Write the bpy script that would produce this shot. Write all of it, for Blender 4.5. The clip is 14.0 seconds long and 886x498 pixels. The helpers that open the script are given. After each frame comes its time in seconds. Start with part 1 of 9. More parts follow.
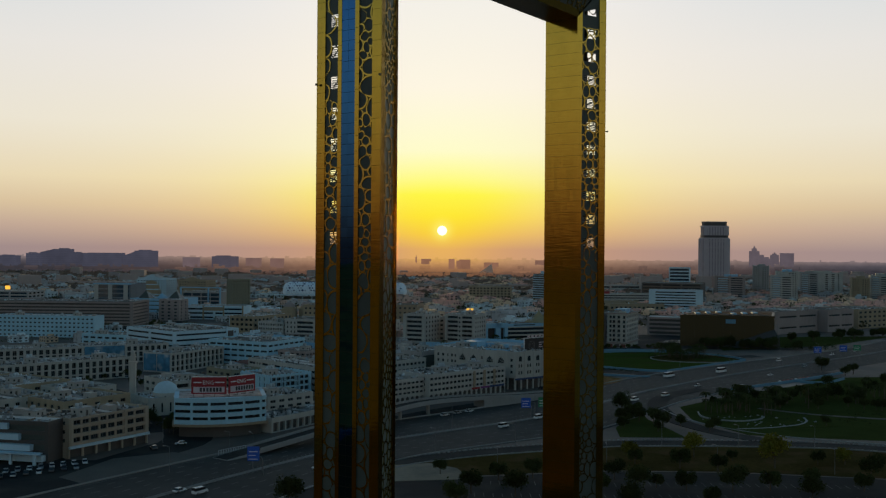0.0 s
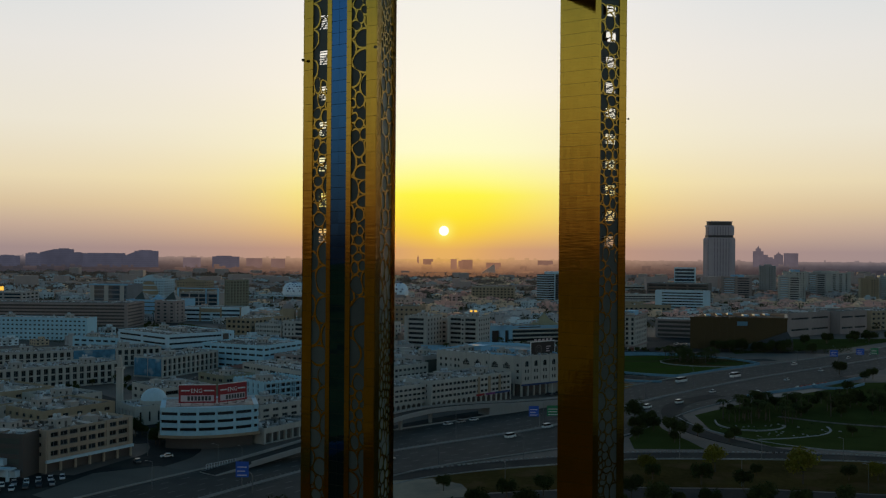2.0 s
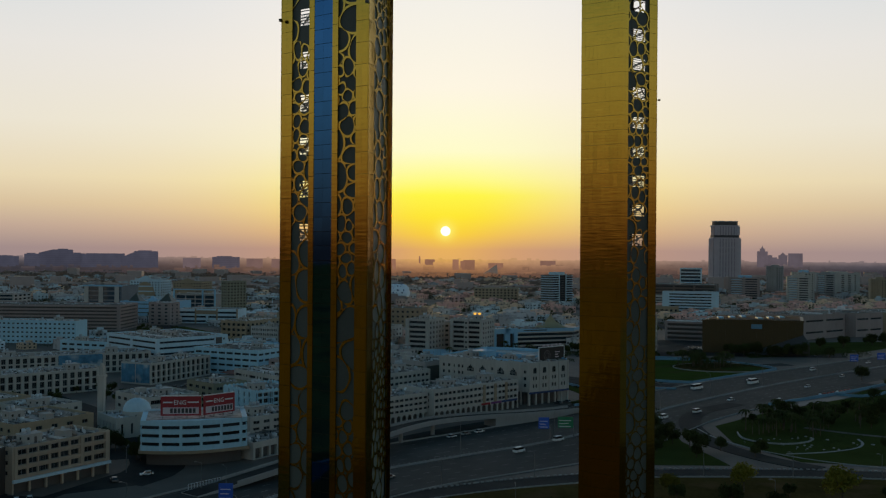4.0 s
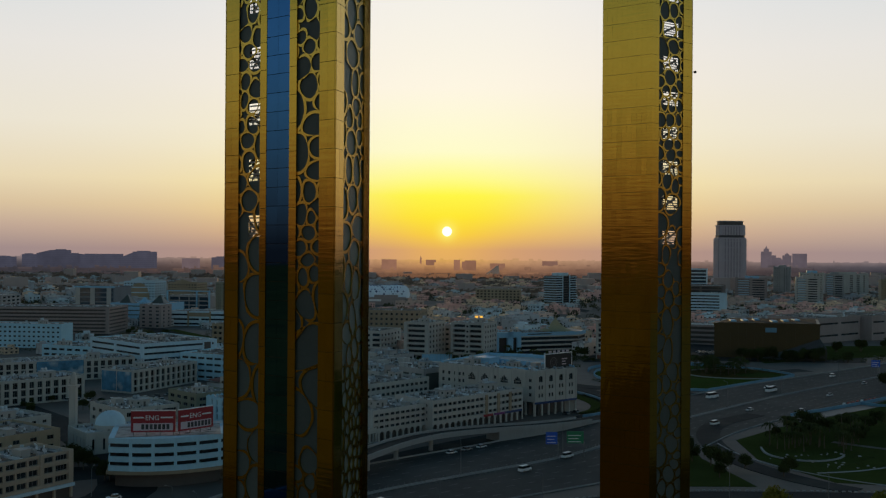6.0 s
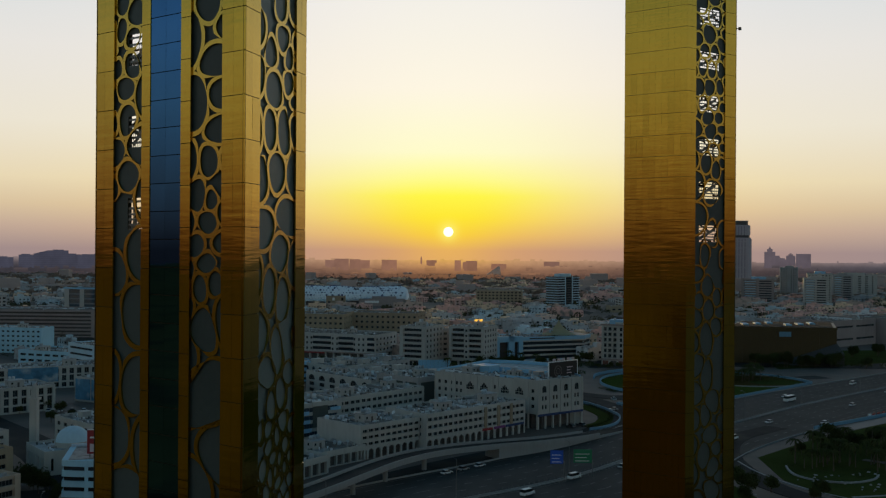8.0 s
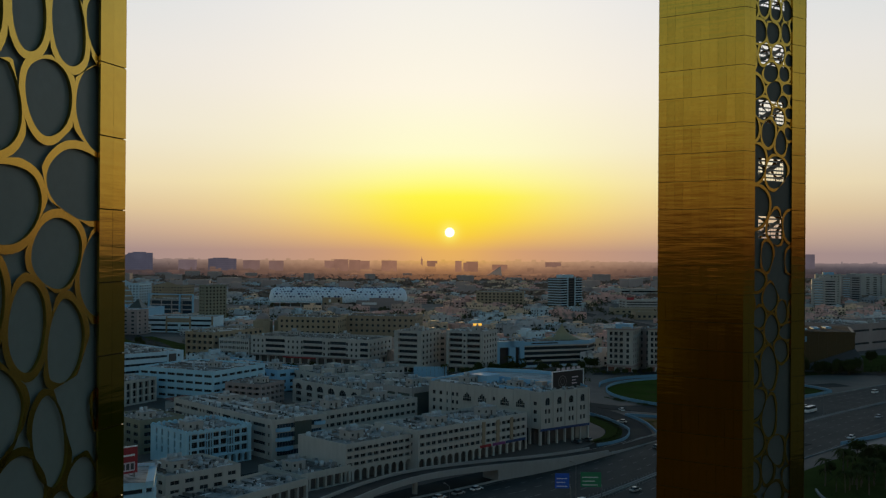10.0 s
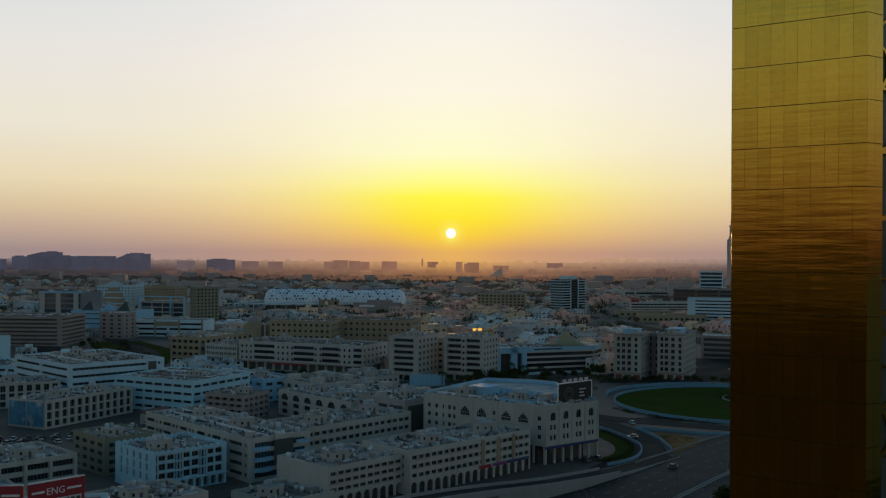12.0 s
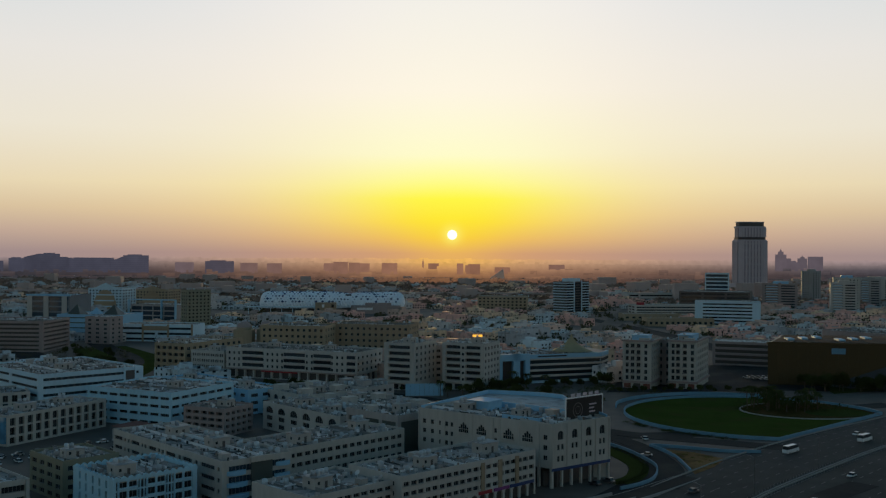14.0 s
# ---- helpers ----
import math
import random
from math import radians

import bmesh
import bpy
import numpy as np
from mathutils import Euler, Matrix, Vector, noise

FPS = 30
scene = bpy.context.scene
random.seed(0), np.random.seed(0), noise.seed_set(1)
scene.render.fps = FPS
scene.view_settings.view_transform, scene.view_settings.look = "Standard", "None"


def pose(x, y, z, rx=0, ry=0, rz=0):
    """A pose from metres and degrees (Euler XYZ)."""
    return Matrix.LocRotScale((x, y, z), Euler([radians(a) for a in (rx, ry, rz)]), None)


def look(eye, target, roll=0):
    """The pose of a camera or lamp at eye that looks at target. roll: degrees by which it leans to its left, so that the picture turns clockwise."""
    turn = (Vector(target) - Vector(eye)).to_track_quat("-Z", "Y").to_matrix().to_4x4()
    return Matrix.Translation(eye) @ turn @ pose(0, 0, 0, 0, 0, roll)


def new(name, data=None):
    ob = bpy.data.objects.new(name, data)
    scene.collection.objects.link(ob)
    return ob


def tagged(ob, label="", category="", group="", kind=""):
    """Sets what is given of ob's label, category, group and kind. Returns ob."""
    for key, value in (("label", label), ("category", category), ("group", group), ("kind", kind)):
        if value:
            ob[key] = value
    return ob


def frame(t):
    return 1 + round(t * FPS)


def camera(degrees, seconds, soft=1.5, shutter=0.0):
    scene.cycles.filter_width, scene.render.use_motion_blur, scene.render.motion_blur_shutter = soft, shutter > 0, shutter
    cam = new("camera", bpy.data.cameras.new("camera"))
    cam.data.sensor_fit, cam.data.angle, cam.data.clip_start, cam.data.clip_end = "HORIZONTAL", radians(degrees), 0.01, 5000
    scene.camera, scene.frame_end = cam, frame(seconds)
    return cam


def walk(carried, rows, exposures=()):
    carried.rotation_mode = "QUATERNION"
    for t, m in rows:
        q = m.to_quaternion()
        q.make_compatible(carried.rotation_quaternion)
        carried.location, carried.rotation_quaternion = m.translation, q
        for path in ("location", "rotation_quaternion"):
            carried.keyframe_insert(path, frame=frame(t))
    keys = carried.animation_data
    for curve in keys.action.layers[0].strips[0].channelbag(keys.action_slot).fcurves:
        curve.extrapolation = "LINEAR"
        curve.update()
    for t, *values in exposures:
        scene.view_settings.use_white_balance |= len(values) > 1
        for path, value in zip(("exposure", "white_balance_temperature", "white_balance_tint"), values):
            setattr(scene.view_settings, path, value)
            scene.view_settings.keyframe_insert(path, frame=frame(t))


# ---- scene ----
import colorsys
from collections import defaultdict

# the camera flies level towards the setting sun, between the two legs of the frame
cam = camera(47.64, 14.0, soft=1.25)
PATH = [
    (0.0, 0.00, 0.00, 79.00, 0.023, -0.440, -0.061),
    (0.5, 0.10, 5.75, 78.95, 0.024, -0.435, -0.034),
    (1.0, -0.01, 11.89, 78.91, 0.026, -0.431, -0.007),
    (1.5, -0.24, 18.39, 78.88, 0.028, -0.426, 0.018),
    (2.0, -0.52, 25.21, 78.84, 0.031, -0.422, 0.044),
    (2.5, -0.80, 32.34, 78.81, 0.035, -0.418, 0.068),
    (3.0, -1.04, 39.75, 78.77, 0.038, -0.413, 0.092),
    (4.0, -1.25, 55.29, 78.71, 0.047, -0.405, 0.138),
    (5.0, -1.02, 71.62, 78.64, 0.057, -0.396, 0.182),
    (5.5, -0.73, 80.02, 78.61, 0.062, -0.392, 0.203),
    (6.0, -0.34, 88.55, 78.58, 0.067, -0.388, 0.223),
    (6.5, 0.15, 97.18, 78.55, 0.072, -0.384, 0.243),
    (7.0, 0.72, 105.89, 78.52, 0.078, -0.380, 0.263),
    (7.5, 1.34, 114.67, 78.48, 0.084, -0.376, 0.282),
    (8.0, 2.01, 123.49, 78.45, 0.090, -0.371, 0.301),
    (9.0, 3.36, 141.20, 78.39, 0.105, -0.363, 0.338),
    (10.0, 4.63, 158.92, 78.34, 0.122, -0.355, 0.374),
    (10.5, 5.20, 167.76, 78.32, 0.133, -0.351, 0.392),
    (11.0, 5.70, 176.57, 78.30, 0.145, -0.347, 0.410),
    (11.5, 6.15, 185.36, 78.29, 0.158, -0.344, 0.427),
    (12.0, 6.55, 194.12, 78.28, 0.173, -0.340, 0.445),
    (12.5, 6.91, 202.85, 78.28, 0.191, -0.336, 0.463),
    (13.0, 7.26, 211.56, 78.29, 0.210, -0.332, 0.481),
    (13.5, 7.63, 220.26, 78.31, 0.233, -0.328, 0.500),
    (14.0, 8.07, 228.96, 78.34, 0.258, -0.324, 0.519),
]
walk(cam, [(t, pose(x, y, z, 90 + pitch, roll, yaw)) for t, x, y, z, pitch, roll, yaw in PATH])


# ---- sky and sun ----
def lin(r, g, b):
    """Linear colour from 0..255 screen values."""
    return tuple((c / 255 / 12.92 if c <= 10 else ((c / 255 + 0.055) / 1.055) ** 2.4) for c in (r, g, b))


SUN_EL = 1.07
world = bpy.data.worlds.new("dusk_sky")
scene.world = world
world.use_nodes = True
wt = world.node_tree
wt.nodes.clear()


def wn(node, **sets):
    n = wt.nodes.new(node)
    for k, v in sets.items():
        if k == "op":
            n.operation = v
        elif k == "kind":
            n.data_type = v
        elif k == "blend":
            n.blend_type = v
    return n


def wmath(op, a, b=0.0, clamp=False):
    n = wn("ShaderNodeMath", op=op)
    n.use_clamp = clamp
    for i, v in enumerate((a, b)):
        if isinstance(v, (int, float)):
            n.inputs[i].default_value = v
        else:
            wt.links.new(v, n.inputs[i])
    return n.outputs[0]


def wmix(fac, a, b):
    n = wn("ShaderNodeMix", kind="RGBA")
    wt.links.new(fac, n.inputs[0])
    for sock, v in ((n.inputs[6], a), (n.inputs[7], b)):
        if isinstance(v, tuple):
            sock.default_value = (*v, 1)
        else:
            wt.links.new(v, sock)
    return n.outputs[2]


def wramp(fac, stops):
    n = wn("ShaderNodeValToRGB")
    el = n.color_ramp.elements
    while len(el) < len(stops):
        el.new(1.0)
    for e, (p, c) in zip(el, stops):
        e.position, e.color = p, (*c, 1)
    wt.links.new(fac, n.inputs[0])
    return n.outputs[0]


tc = wn("ShaderNodeTexCoord")
sep = wn("ShaderNodeSeparateXYZ")
wt.links.new(tc.outputs["Generated"], sep.inputs[0])
X, Y, Z = sep.outputs
elev = wmath("MULTIPLY", wmath("ARCSINE", Z), 57.2958)
azim = wmath("ABSOLUTE", wmath("MULTIPLY", wmath("ARCTAN2", X, Y), 57.2958))
height = wmath("DIVIDE", elev, 20.0, True)
far_low = wramp(height, [(0.0, lin(157, 138, 138)), (0.06, lin(190, 166, 151)), (0.12, lin(214, 192, 160)),
                         (0.19, lin(230, 214, 181)), (0.34, lin(234, 227, 211)), (0.54, lin(230, 227, 222)),
                         (0.76, lin(213, 220, 224)), (1.0, lin(200, 212, 224))])
mid_low = wramp(height, [(0.0, lin(192, 150, 128)), (0.05, lin(226, 182, 132)), (0.11, lin(246, 210, 146)),
                         (0.19, lin(252, 230, 168)), (0.29, lin(251, 239, 200)), (0.46, lin(250, 240, 223)),
                         (0.74, lin(240, 236, 234)), (1.0, lin(226, 231, 237))])
sun_low = wramp(height, [(0.0, lin(212, 158, 112)), (0.04, lin(240, 190, 88)), (0.09, lin(254, 222, 56)),
                         (0.155, lin(255, 246, 62)), (0.2, lin(255, 252, 140)), (0.28, lin(255, 252, 204)), (0.46, lin(254, 246, 226)),
                         (1.0, lin(230, 233, 239))])
near = wmath("POWER", 2.718, wmath("MULTIPLY", wmath("POWER", wmath("DIVIDE", azim, 7.6), 2.0), -1.0))
wide_glow = wmath("POWER", 2.718, wmath("MULTIPLY", wmath("POWER", wmath("DIVIDE", azim, 15.5), 2.0), -1.0))
west = wmix(near, wmix(wide_glow, far_low, mid_low), sun_low)
sky = wn("ShaderNodeTexSky")
sky.sky_type = "NISHITA"
sky.sun_disc = False
sky.sun_elevation = radians(6.0)
sky.sun_rotation = 0.0
sky.air_density, sky.dust_density, sky.ozone_density = 1.0, 2.0, 2.0
dome = wn("ShaderNodeMix", kind="RGBA", blend="MULTIPLY")
dome.inputs[0].default_value = 1.0
wt.links.new(sky.outputs[0], dome.inputs[6])
DOME = 0.062
dome.inputs[7].default_value = (0.56 * DOME, 1.1 * DOME, 1.36 * DOME, 1)
# the western glow fades into the clear dome upwards and sideways
up = wmath("SUBTRACT", 1.0, wmath("DIVIDE", wmath("SUBTRACT", elev, 14.0), 20.0, True), True)
side = wmath("SUBTRACT", 1.0, wmath("DIVIDE", wmath("SUBTRACT", azim, 28.0), 45.0, True), True)
glow = wmath("MULTIPLY", up, side)
# the anti-twilight: a dull rose and slate band low in the east
east_low = wramp(wmath("DIVIDE", elev, 40.0, True), [(0.0, (0.07, 0.034, 0.025)), (0.03, (0.17, 0.092, 0.062)), (0.1, (0.30, 0.215, 0.155)), (0.2, (0.40, 0.385, 0.31)), (0.29, (0.41, 0.455, 0.42)), (0.42, (0.2, 0.33, 0.38)), (0.6, (0.085, 0.2, 0.27)), (1.0, (0.035, 0.15, 0.24))])
high = wmath("DIVIDE", wmath("SUBTRACT", elev, 25.0), 35.0, True)
clear = wmix(high, east_low, dome.outputs[2])
air = wmix(glow, clear, west)
# the sun's own disc, softened by haze, and the yellow glow round it
sdir = wn("ShaderNodeVectorMath", op="DISTANCE")
wt.links.new(tc.outputs["Generated"], sdir.inputs[0])
sdir.inputs[1].default_value = (0, math.cos(radians(SUN_EL)), math.sin(radians(SUN_EL)))
off = sdir.outputs["Value"]
halo = wmath("MULTIPLY", wmath("POWER", 2.718, wmath("MULTIPLY", wmath("POWER", wmath("DIVIDE", off, 0.046), 2.0), -1.0)), 0.78)
shine = wramp(height, [(0.0, lin(240, 184, 84)), (0.045, lin(253, 212, 50)), (0.1, lin(255, 236, 52)), (0.17, lin(255, 250, 84)), (0.3, lin(255, 250, 150))])
air = wmix(halo, air, shine)
core = wmath("MULTIPLY", wmath("POWER", 2.718, wmath("MULTIPLY", wmath("POWER", wmath("DIVIDE", off, 0.0085), 2.0), -1.0)), 0.8)
air = wmix(core, air, lin(255, 246, 120))
disc = wmath("DIVIDE", wmath("SUBTRACT", 0.0052, off), 0.0014, True)
full = wmix(disc, air, (2.2, 2.1, 1.6))
bg = wn("ShaderNodeBackground")
wt.links.new(full, bg.inputs[0])
bg.inputs[1].default_value = 1.0
wo = wn("ShaderNodeOutputWorld")
wt.links.new(bg.outputs[0], wo.inputs[0])

sun = new("sun", bpy.data.lights.new("sun", "SUN"))
sun.data.energy, sun.data.angle, sun.data.color = 2.0, radians(0.6), (1.0, 0.62, 0.2)
sun.matrix_world = look((0, 0, 0), (0, -math.cos(radians(SUN_EL)), -math.sin(radians(SUN_EL))))
scene.view_settings.exposure = 0.0


# ---- materials ----
def mat(name, base, rough=0.8, metal=0.0, vary=0.25, big=0.15, small=2.5, bump=0.0, bump_scale=None, spec=0.5, per_piece=0.0,
        streak=False, dirt=None):
    """A weathered surface: colour varies at two scales, relief by noise; per_piece shifts each object a little."""
    m = bpy.data.materials.new(name)
    m.use_nodes = True
    nt = m.node_tree
    p = nt.nodes["Principled BSDF"]
    p.inputs["Roughness"].default_value, p.inputs["Metallic"].default_value = rough, metal
    p.inputs["Specular IOR Level"].default_value = min(spec, 0.25) if rough >= 0.84 else spec
    co = nt.nodes.new("ShaderNodeTexCoord").outputs["Object"]
    geo = nt.nodes.new("ShaderNodeNewGeometry")
    pos = geo.outputs["Position"]

    def noisy(scale, src, detail=4.0, stretch=None):
        if stretch:
            mp = nt.nodes.new("ShaderNodeMapping")
            mp.inputs["Scale"].default_value = stretch
            nt.links.new(src, mp.inputs[0])
            src = mp.outputs[0]
        n = nt.nodes.new("ShaderNodeTexNoise")
        n.inputs["Scale"].default_value, n.inputs["Detail"].default_value = scale, detail
        nt.links.new(src, n.inputs["Vector"])
        return n.outputs[0]

    def ma(op, a, b):
        n = nt.nodes.new("ShaderNodeMath")
        n.operation = op
        for i, v in enumerate((a, b)):
            if isinstance(v, (int, float)):
                n.inputs[i].default_value = v
            else:
                nt.links.new(v, n.inputs[i])
        return n.outputs[0]

    a = noisy(big, pos)
    b = noisy(small, pos, stretch=(1, 1, 0.15) if streak else None)
    f = ma("ADD", ma("MULTIPLY", ma("SUBTRACT", a, 0.5), 1.4), ma("MULTIPLY", ma("SUBTRACT", b, 0.5), 1.0))
    f = ma("MULTIPLY", f, vary)
    if per_piece:
        oi = nt.nodes.new("ShaderNodeObjectInfo").outputs["Random"]
        f = ma("ADD", f, ma("MULTIPLY", ma("SUBTRACT", oi, 0.5), per_piece))
    f = ma("ADD", f, 1.0)
    vm = nt.nodes.new("ShaderNodeVectorMath")
    vm.operation = "SCALE"
    vm.inputs[0].default_value = base
    nt.links.new(f, vm.inputs["Scale"])
    col = vm.outputs[0]
    if dirt:
        mx = nt.nodes.new("ShaderNodeMix")
        mx.data_type = "RGBA"
        c = noisy(dirt[1], pos, 6.0)
        r = nt.nodes.new("ShaderNodeMapRange")
        r.inputs[1].default_value, r.inputs[2].default_value = dirt[2], dirt[2] + 0.15
        nt.links.new(c, r.inputs[0])
        nt.links.new(r.outputs[0], mx.inputs[0])
        nt.links.new(col, mx.inputs[6])
        mx.inputs[7].default_value = (*dirt[0], 1)
        col = mx.outputs[2]
    nt.links.new(col, p.inputs["Base Color"])
    if bump:
        bp = nt.nodes.new("ShaderNodeBump")
        bp.inputs["Strength"].default_value, bp.inputs["Distance"].default_value = 1.0, bump
        nt.links.new(noisy(bump_scale or small, pos, 3.0), bp.inputs["Height"])
        nt.links.new(bp.outputs[0], p.inputs["Normal"])
    return m


def gold_mat(name, base, rough):
    """Brushed gold cladding: slightly wavy sheets, each one a touch different in tone and tilt."""
    m = mat(name, base, rough, 1.0, vary=0.16, big=0.25, small=3.0, per_piece=0.14, bump=0.0)
    nt = m.node_tree
    p = nt.nodes["Principled BSDF"]
    pos = nt.nodes.new("ShaderNodeNewGeometry").outputs["Position"]
    mp = nt.nodes.new("ShaderNodeMapping")
    mp.inputs["Scale"].default_value = (0.22, 0.22, 2.3)
    nt.links.new(pos, mp.inputs[0])
    n = nt.nodes.new("ShaderNodeTexNoise")
    n.inputs["Scale"].default_value, n.inputs["Detail"].default_value = 1.0, 3.0
    nt.links.new(mp.outputs[0], n.inputs["Vector"])
    bp = nt.nodes.new("ShaderNodeBump")
    bp.inputs["Strength"].default_value, bp.inputs["Distance"].default_value = 1.0, 0.0085
    nt.links.new(n.outputs[0], bp.inputs["Height"])
    nt.links.new(bp.outputs[0], p.inputs["Normal"])
    return m


GOLD = gold_mat("gold_cladding", (0.49, 0.327, 0.052), 0.09)
GOLD_RIB = mat("gold_lattice", (0.5, 0.345, 0.07), 0.17, 1.0, vary=0.2, big=0.3, small=4.0)
BLUE_GLASS = mat("blue_coated_glass", (0.034, 0.13, 0.34), 0.03, 1.0, vary=0.1, per_piece=0.12, big=0.3, small=1.0)
DARK_GLASS = mat("dark_tinted_glass", (0.092, 0.108, 0.1), 0.3, 0.0, vary=0.2, spec=0.15, per_piece=0.3)
FRONT_GLASS = mat("pale_tinted_glass", (0.16, 0.2, 0.192), 0.3, 0.0, vary=0.2, spec=0.2)
JOINT = mat("shadow_joint", (0.05, 0.035, 0.015), 0.7, 0.3, vary=0.2)
STEEL = mat("grey_steel", (0.22, 0.22, 0.22), 0.45, 0.8, vary=0.2)
SOFFIT = mat("bronze_soffit", (0.20, 0.13, 0.04), 0.35, 1.0, vary=0.2)
PANE = mat("window_pane", (0.02, 0.025, 0.03), 0.12, 0.0, vary=0.5, spec=0.6, per_piece=1.2, big=0.05)
PANE_BLUE = mat("bluish_window", (0.03, 0.055, 0.08), 0.1, 0.2, vary=0.4, spec=0.7, per_piece=0.8)
BEIGE = mat("beige_render", (0.46, 0.445, 0.415), 0.9, vary=0.31, big=0.06, small=0.8, streak=True)
CREAM = mat("cream_render", (0.45, 0.435, 0.40), 0.9, vary=0.34, big=0.06, small=0.8, streak=True)
TAN = mat("tan_render", (0.36, 0.29, 0.20), 0.9, vary=0.34, big=0.05, small=0.7, streak=True)
OCHRE = mat("ochre_render", (0.32, 0.25, 0.175), 0.9, vary=0.34, big=0.05, small=0.7, streak=True)
WHITE = mat("white_paint", (0.49, 0.655, 0.745), 0.8, vary=0.24, big=0.05, small=0.9, streak=True)
CYAN = mat("pale_cyan_paint", (0.38, 0.62, 0.74), 0.8, vary=0.24, big=0.05, small=0.9, streak=True)
GREY = mat("grey_render", (0.36, 0.35, 0.34), 0.9, vary=0.34, big=0.06, small=0.8, streak=True)
PINK = mat("pinkish_stone", (0.34, 0.28, 0.265), 0.9, vary=0.34, big=0.05, small=0.8, streak=True)
SLATE = mat("slate_cladding", (0.15, 0.175, 0.2), 0.7, vary=0.3, big=0.05, small=0.8, streak=True)
OLIVE = mat("olive_render", (0.25, 0.24, 0.175), 0.9, vary=0.2, big=0.05, small=0.8, streak=True)
DARKSTONE = mat("dark_stone", (0.085, 0.075, 0.07), 0.6, vary=0.25, big=0.05, small=0.8)
BRONZE = mat("bronze_cladding", (0.066, 0.045, 0.014), 0.5, 0.3, vary=0.25, big=0.03, small=0.6)
ROOF = mat("dusty_roof", (0.36, 0.34, 0.32), 0.8, spec=0.4, vary=0.7, big=0.12, small=1.6, dirt=((0.15, 0.14, 0.13), 0.3, 0.5))
ROOF_LIGHT = mat("pale_roof", (0.40, 0.42, 0.43), 0.9, vary=0.5, big=0.1, small=1.0, dirt=((0.22, 0.21, 0.2), 0.25, 0.53))
ASPHALT = mat("asphalt", (0.029, 0.032, 0.031), 0.85, vary=0.75, big=0.12, small=0.5, dirt=((0.044, 0.046, 0.044), 0.035, 0.5))
ASPHALT_OLD = mat("old_asphalt", (0.028, 0.028, 0.028), 0.9, spec=0.1, vary=0.6, big=0.05, small=0.5, dirt=((0.05, 0.046, 0.041), 0.05, 0.5))
CONCRETE = mat("concrete", (0.29, 0.29, 0.285), 0.85, vary=0.25, big=0.08, small=1.0, streak=True)
PAVING = mat("paving", (0.13, 0.115, 0.1), 0.9, spec=0.1, vary=0.5, big=0.06, small=1.5)
SAND = mat("sandy_ground", (0.26, 0.21, 0.155), 0.95, vary=0.5, big=0.02, small=0.4, dirt=((0.12, 0.11, 0.09), 0.03, 0.52))
LOT_SAND = mat("brown_sand", (0.30, 0.165, 0.075), 0.95, spec=0.0, vary=0.6, big=0.06, small=0.7, dirt=((0.13, 0.075, 0.035), 0.12, 0.5))
CITY = mat("city_ground", (0.13, 0.098, 0.08), 0.8, spec=0.4, vary=0.6, big=0.01, small=0.12, dirt=((0.085, 0.075, 0.065), 0.02, 0.5))
LAWN = mat("lawn_grass", (0.06, 0.07, 0.02), 0.95, spec=0.0, vary=0.5, big=0.05, small=1.5)
# Four tones for unseen ground, chosen for what the gold reflects.
PARK = mat("park_earth", (0.2, 0.078, 0.02), 0.95, spec=0.0, vary=0.6, big=0.03, small=0.5, dirt=((0.1, 0.053, 0.023), 0.03, 0.49))
REFLECT_RED = mat("reddish_sand", (0.37, 0.18, 0.055), 0.95, spec=0.0, vary=0.5, big=0.01, small=0.1, dirt=((0.12, 0.075, 0.045), 0.008, 0.55))
REFLECT_PALE = mat("pale_sand", (0.46, 0.22, 0.045), 0.95, spec=0.0, vary=0.6, big=0.006, small=0.05, dirt=((0.17, 0.09, 0.035), 0.01, 0.53))
REFLECT_DARK = mat("dark_scrub_earth", (0.19, 0.075, 0.032), 0.95, spec=0.0, vary=0.7, big=0.008, small=0.06, dirt=((0.05, 0.03, 0.018), 0.012, 0.5))
LAWN_GREEN = mat("watered_lawn", (0.06, 0.082, 0.018), 0.95, spec=0.0, vary=0.5, big=0.05, small=1.2, dirt=((0.075, 0.072, 0.024), 0.06, 0.5))
WALL_BLUE = mat("blue_wall_paint", (0.14, 0.29, 0.40), 0.8, vary=0.25, big=0.08, small=0.8, streak=True)
# Plaza tone out of view, darkened for what the gold reflects.
PLAZA = mat("dark_plaza_stone", (0.07, 0.045, 0.03), 0.95, spec=0.0, vary=0.3, big=0.05, small=0.8)
DRYGRASS = mat("dry_grass", (0.085, 0.058, 0.02), 0.95, spec=0.0, vary=0.8, big=0.05, small=0.6, dirt=((0.12, 0.072, 0.034), 0.07, 0.53))
LEAF = mat("dark_leaves", (0.054, 0.061, 0.02), 0.85, spec=0.05, vary=0.6, big=0.4, small=2.0, per_piece=0.5)
# Copies of the leaf colour with distance haze mixed in, paler when farther.
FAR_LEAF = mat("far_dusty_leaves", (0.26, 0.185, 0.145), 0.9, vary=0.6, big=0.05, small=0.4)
HAZED_LEAF = mat("dusty_city_leaves", (0.085, 0.078, 0.042), 0.85, spec=0.05, vary=0.6, big=0.4, small=2.0)
LEAF_Y = mat("yellow_green_leaves", (0.17, 0.15, 0.022), 0.85, spec=0.05, vary=0.6, big=0.4, small=2.0, per_piece=0.4)
BARK = mat("bark", (0.12, 0.09, 0.065), 0.95, vary=0.4, small=4.0)
PAINT_LINE = mat("road_paint", (0.13, 0.13, 0.128), 0.8, vary=0.4, big=0.3, small=2.0)
RED = mat("red_sign", (0.32, 0.022, 0.03), 0.6, vary=0.15)
BLUE_SIGN = mat("blue_sign", (0.02, 0.10, 0.5), 0.5, vary=0.1)
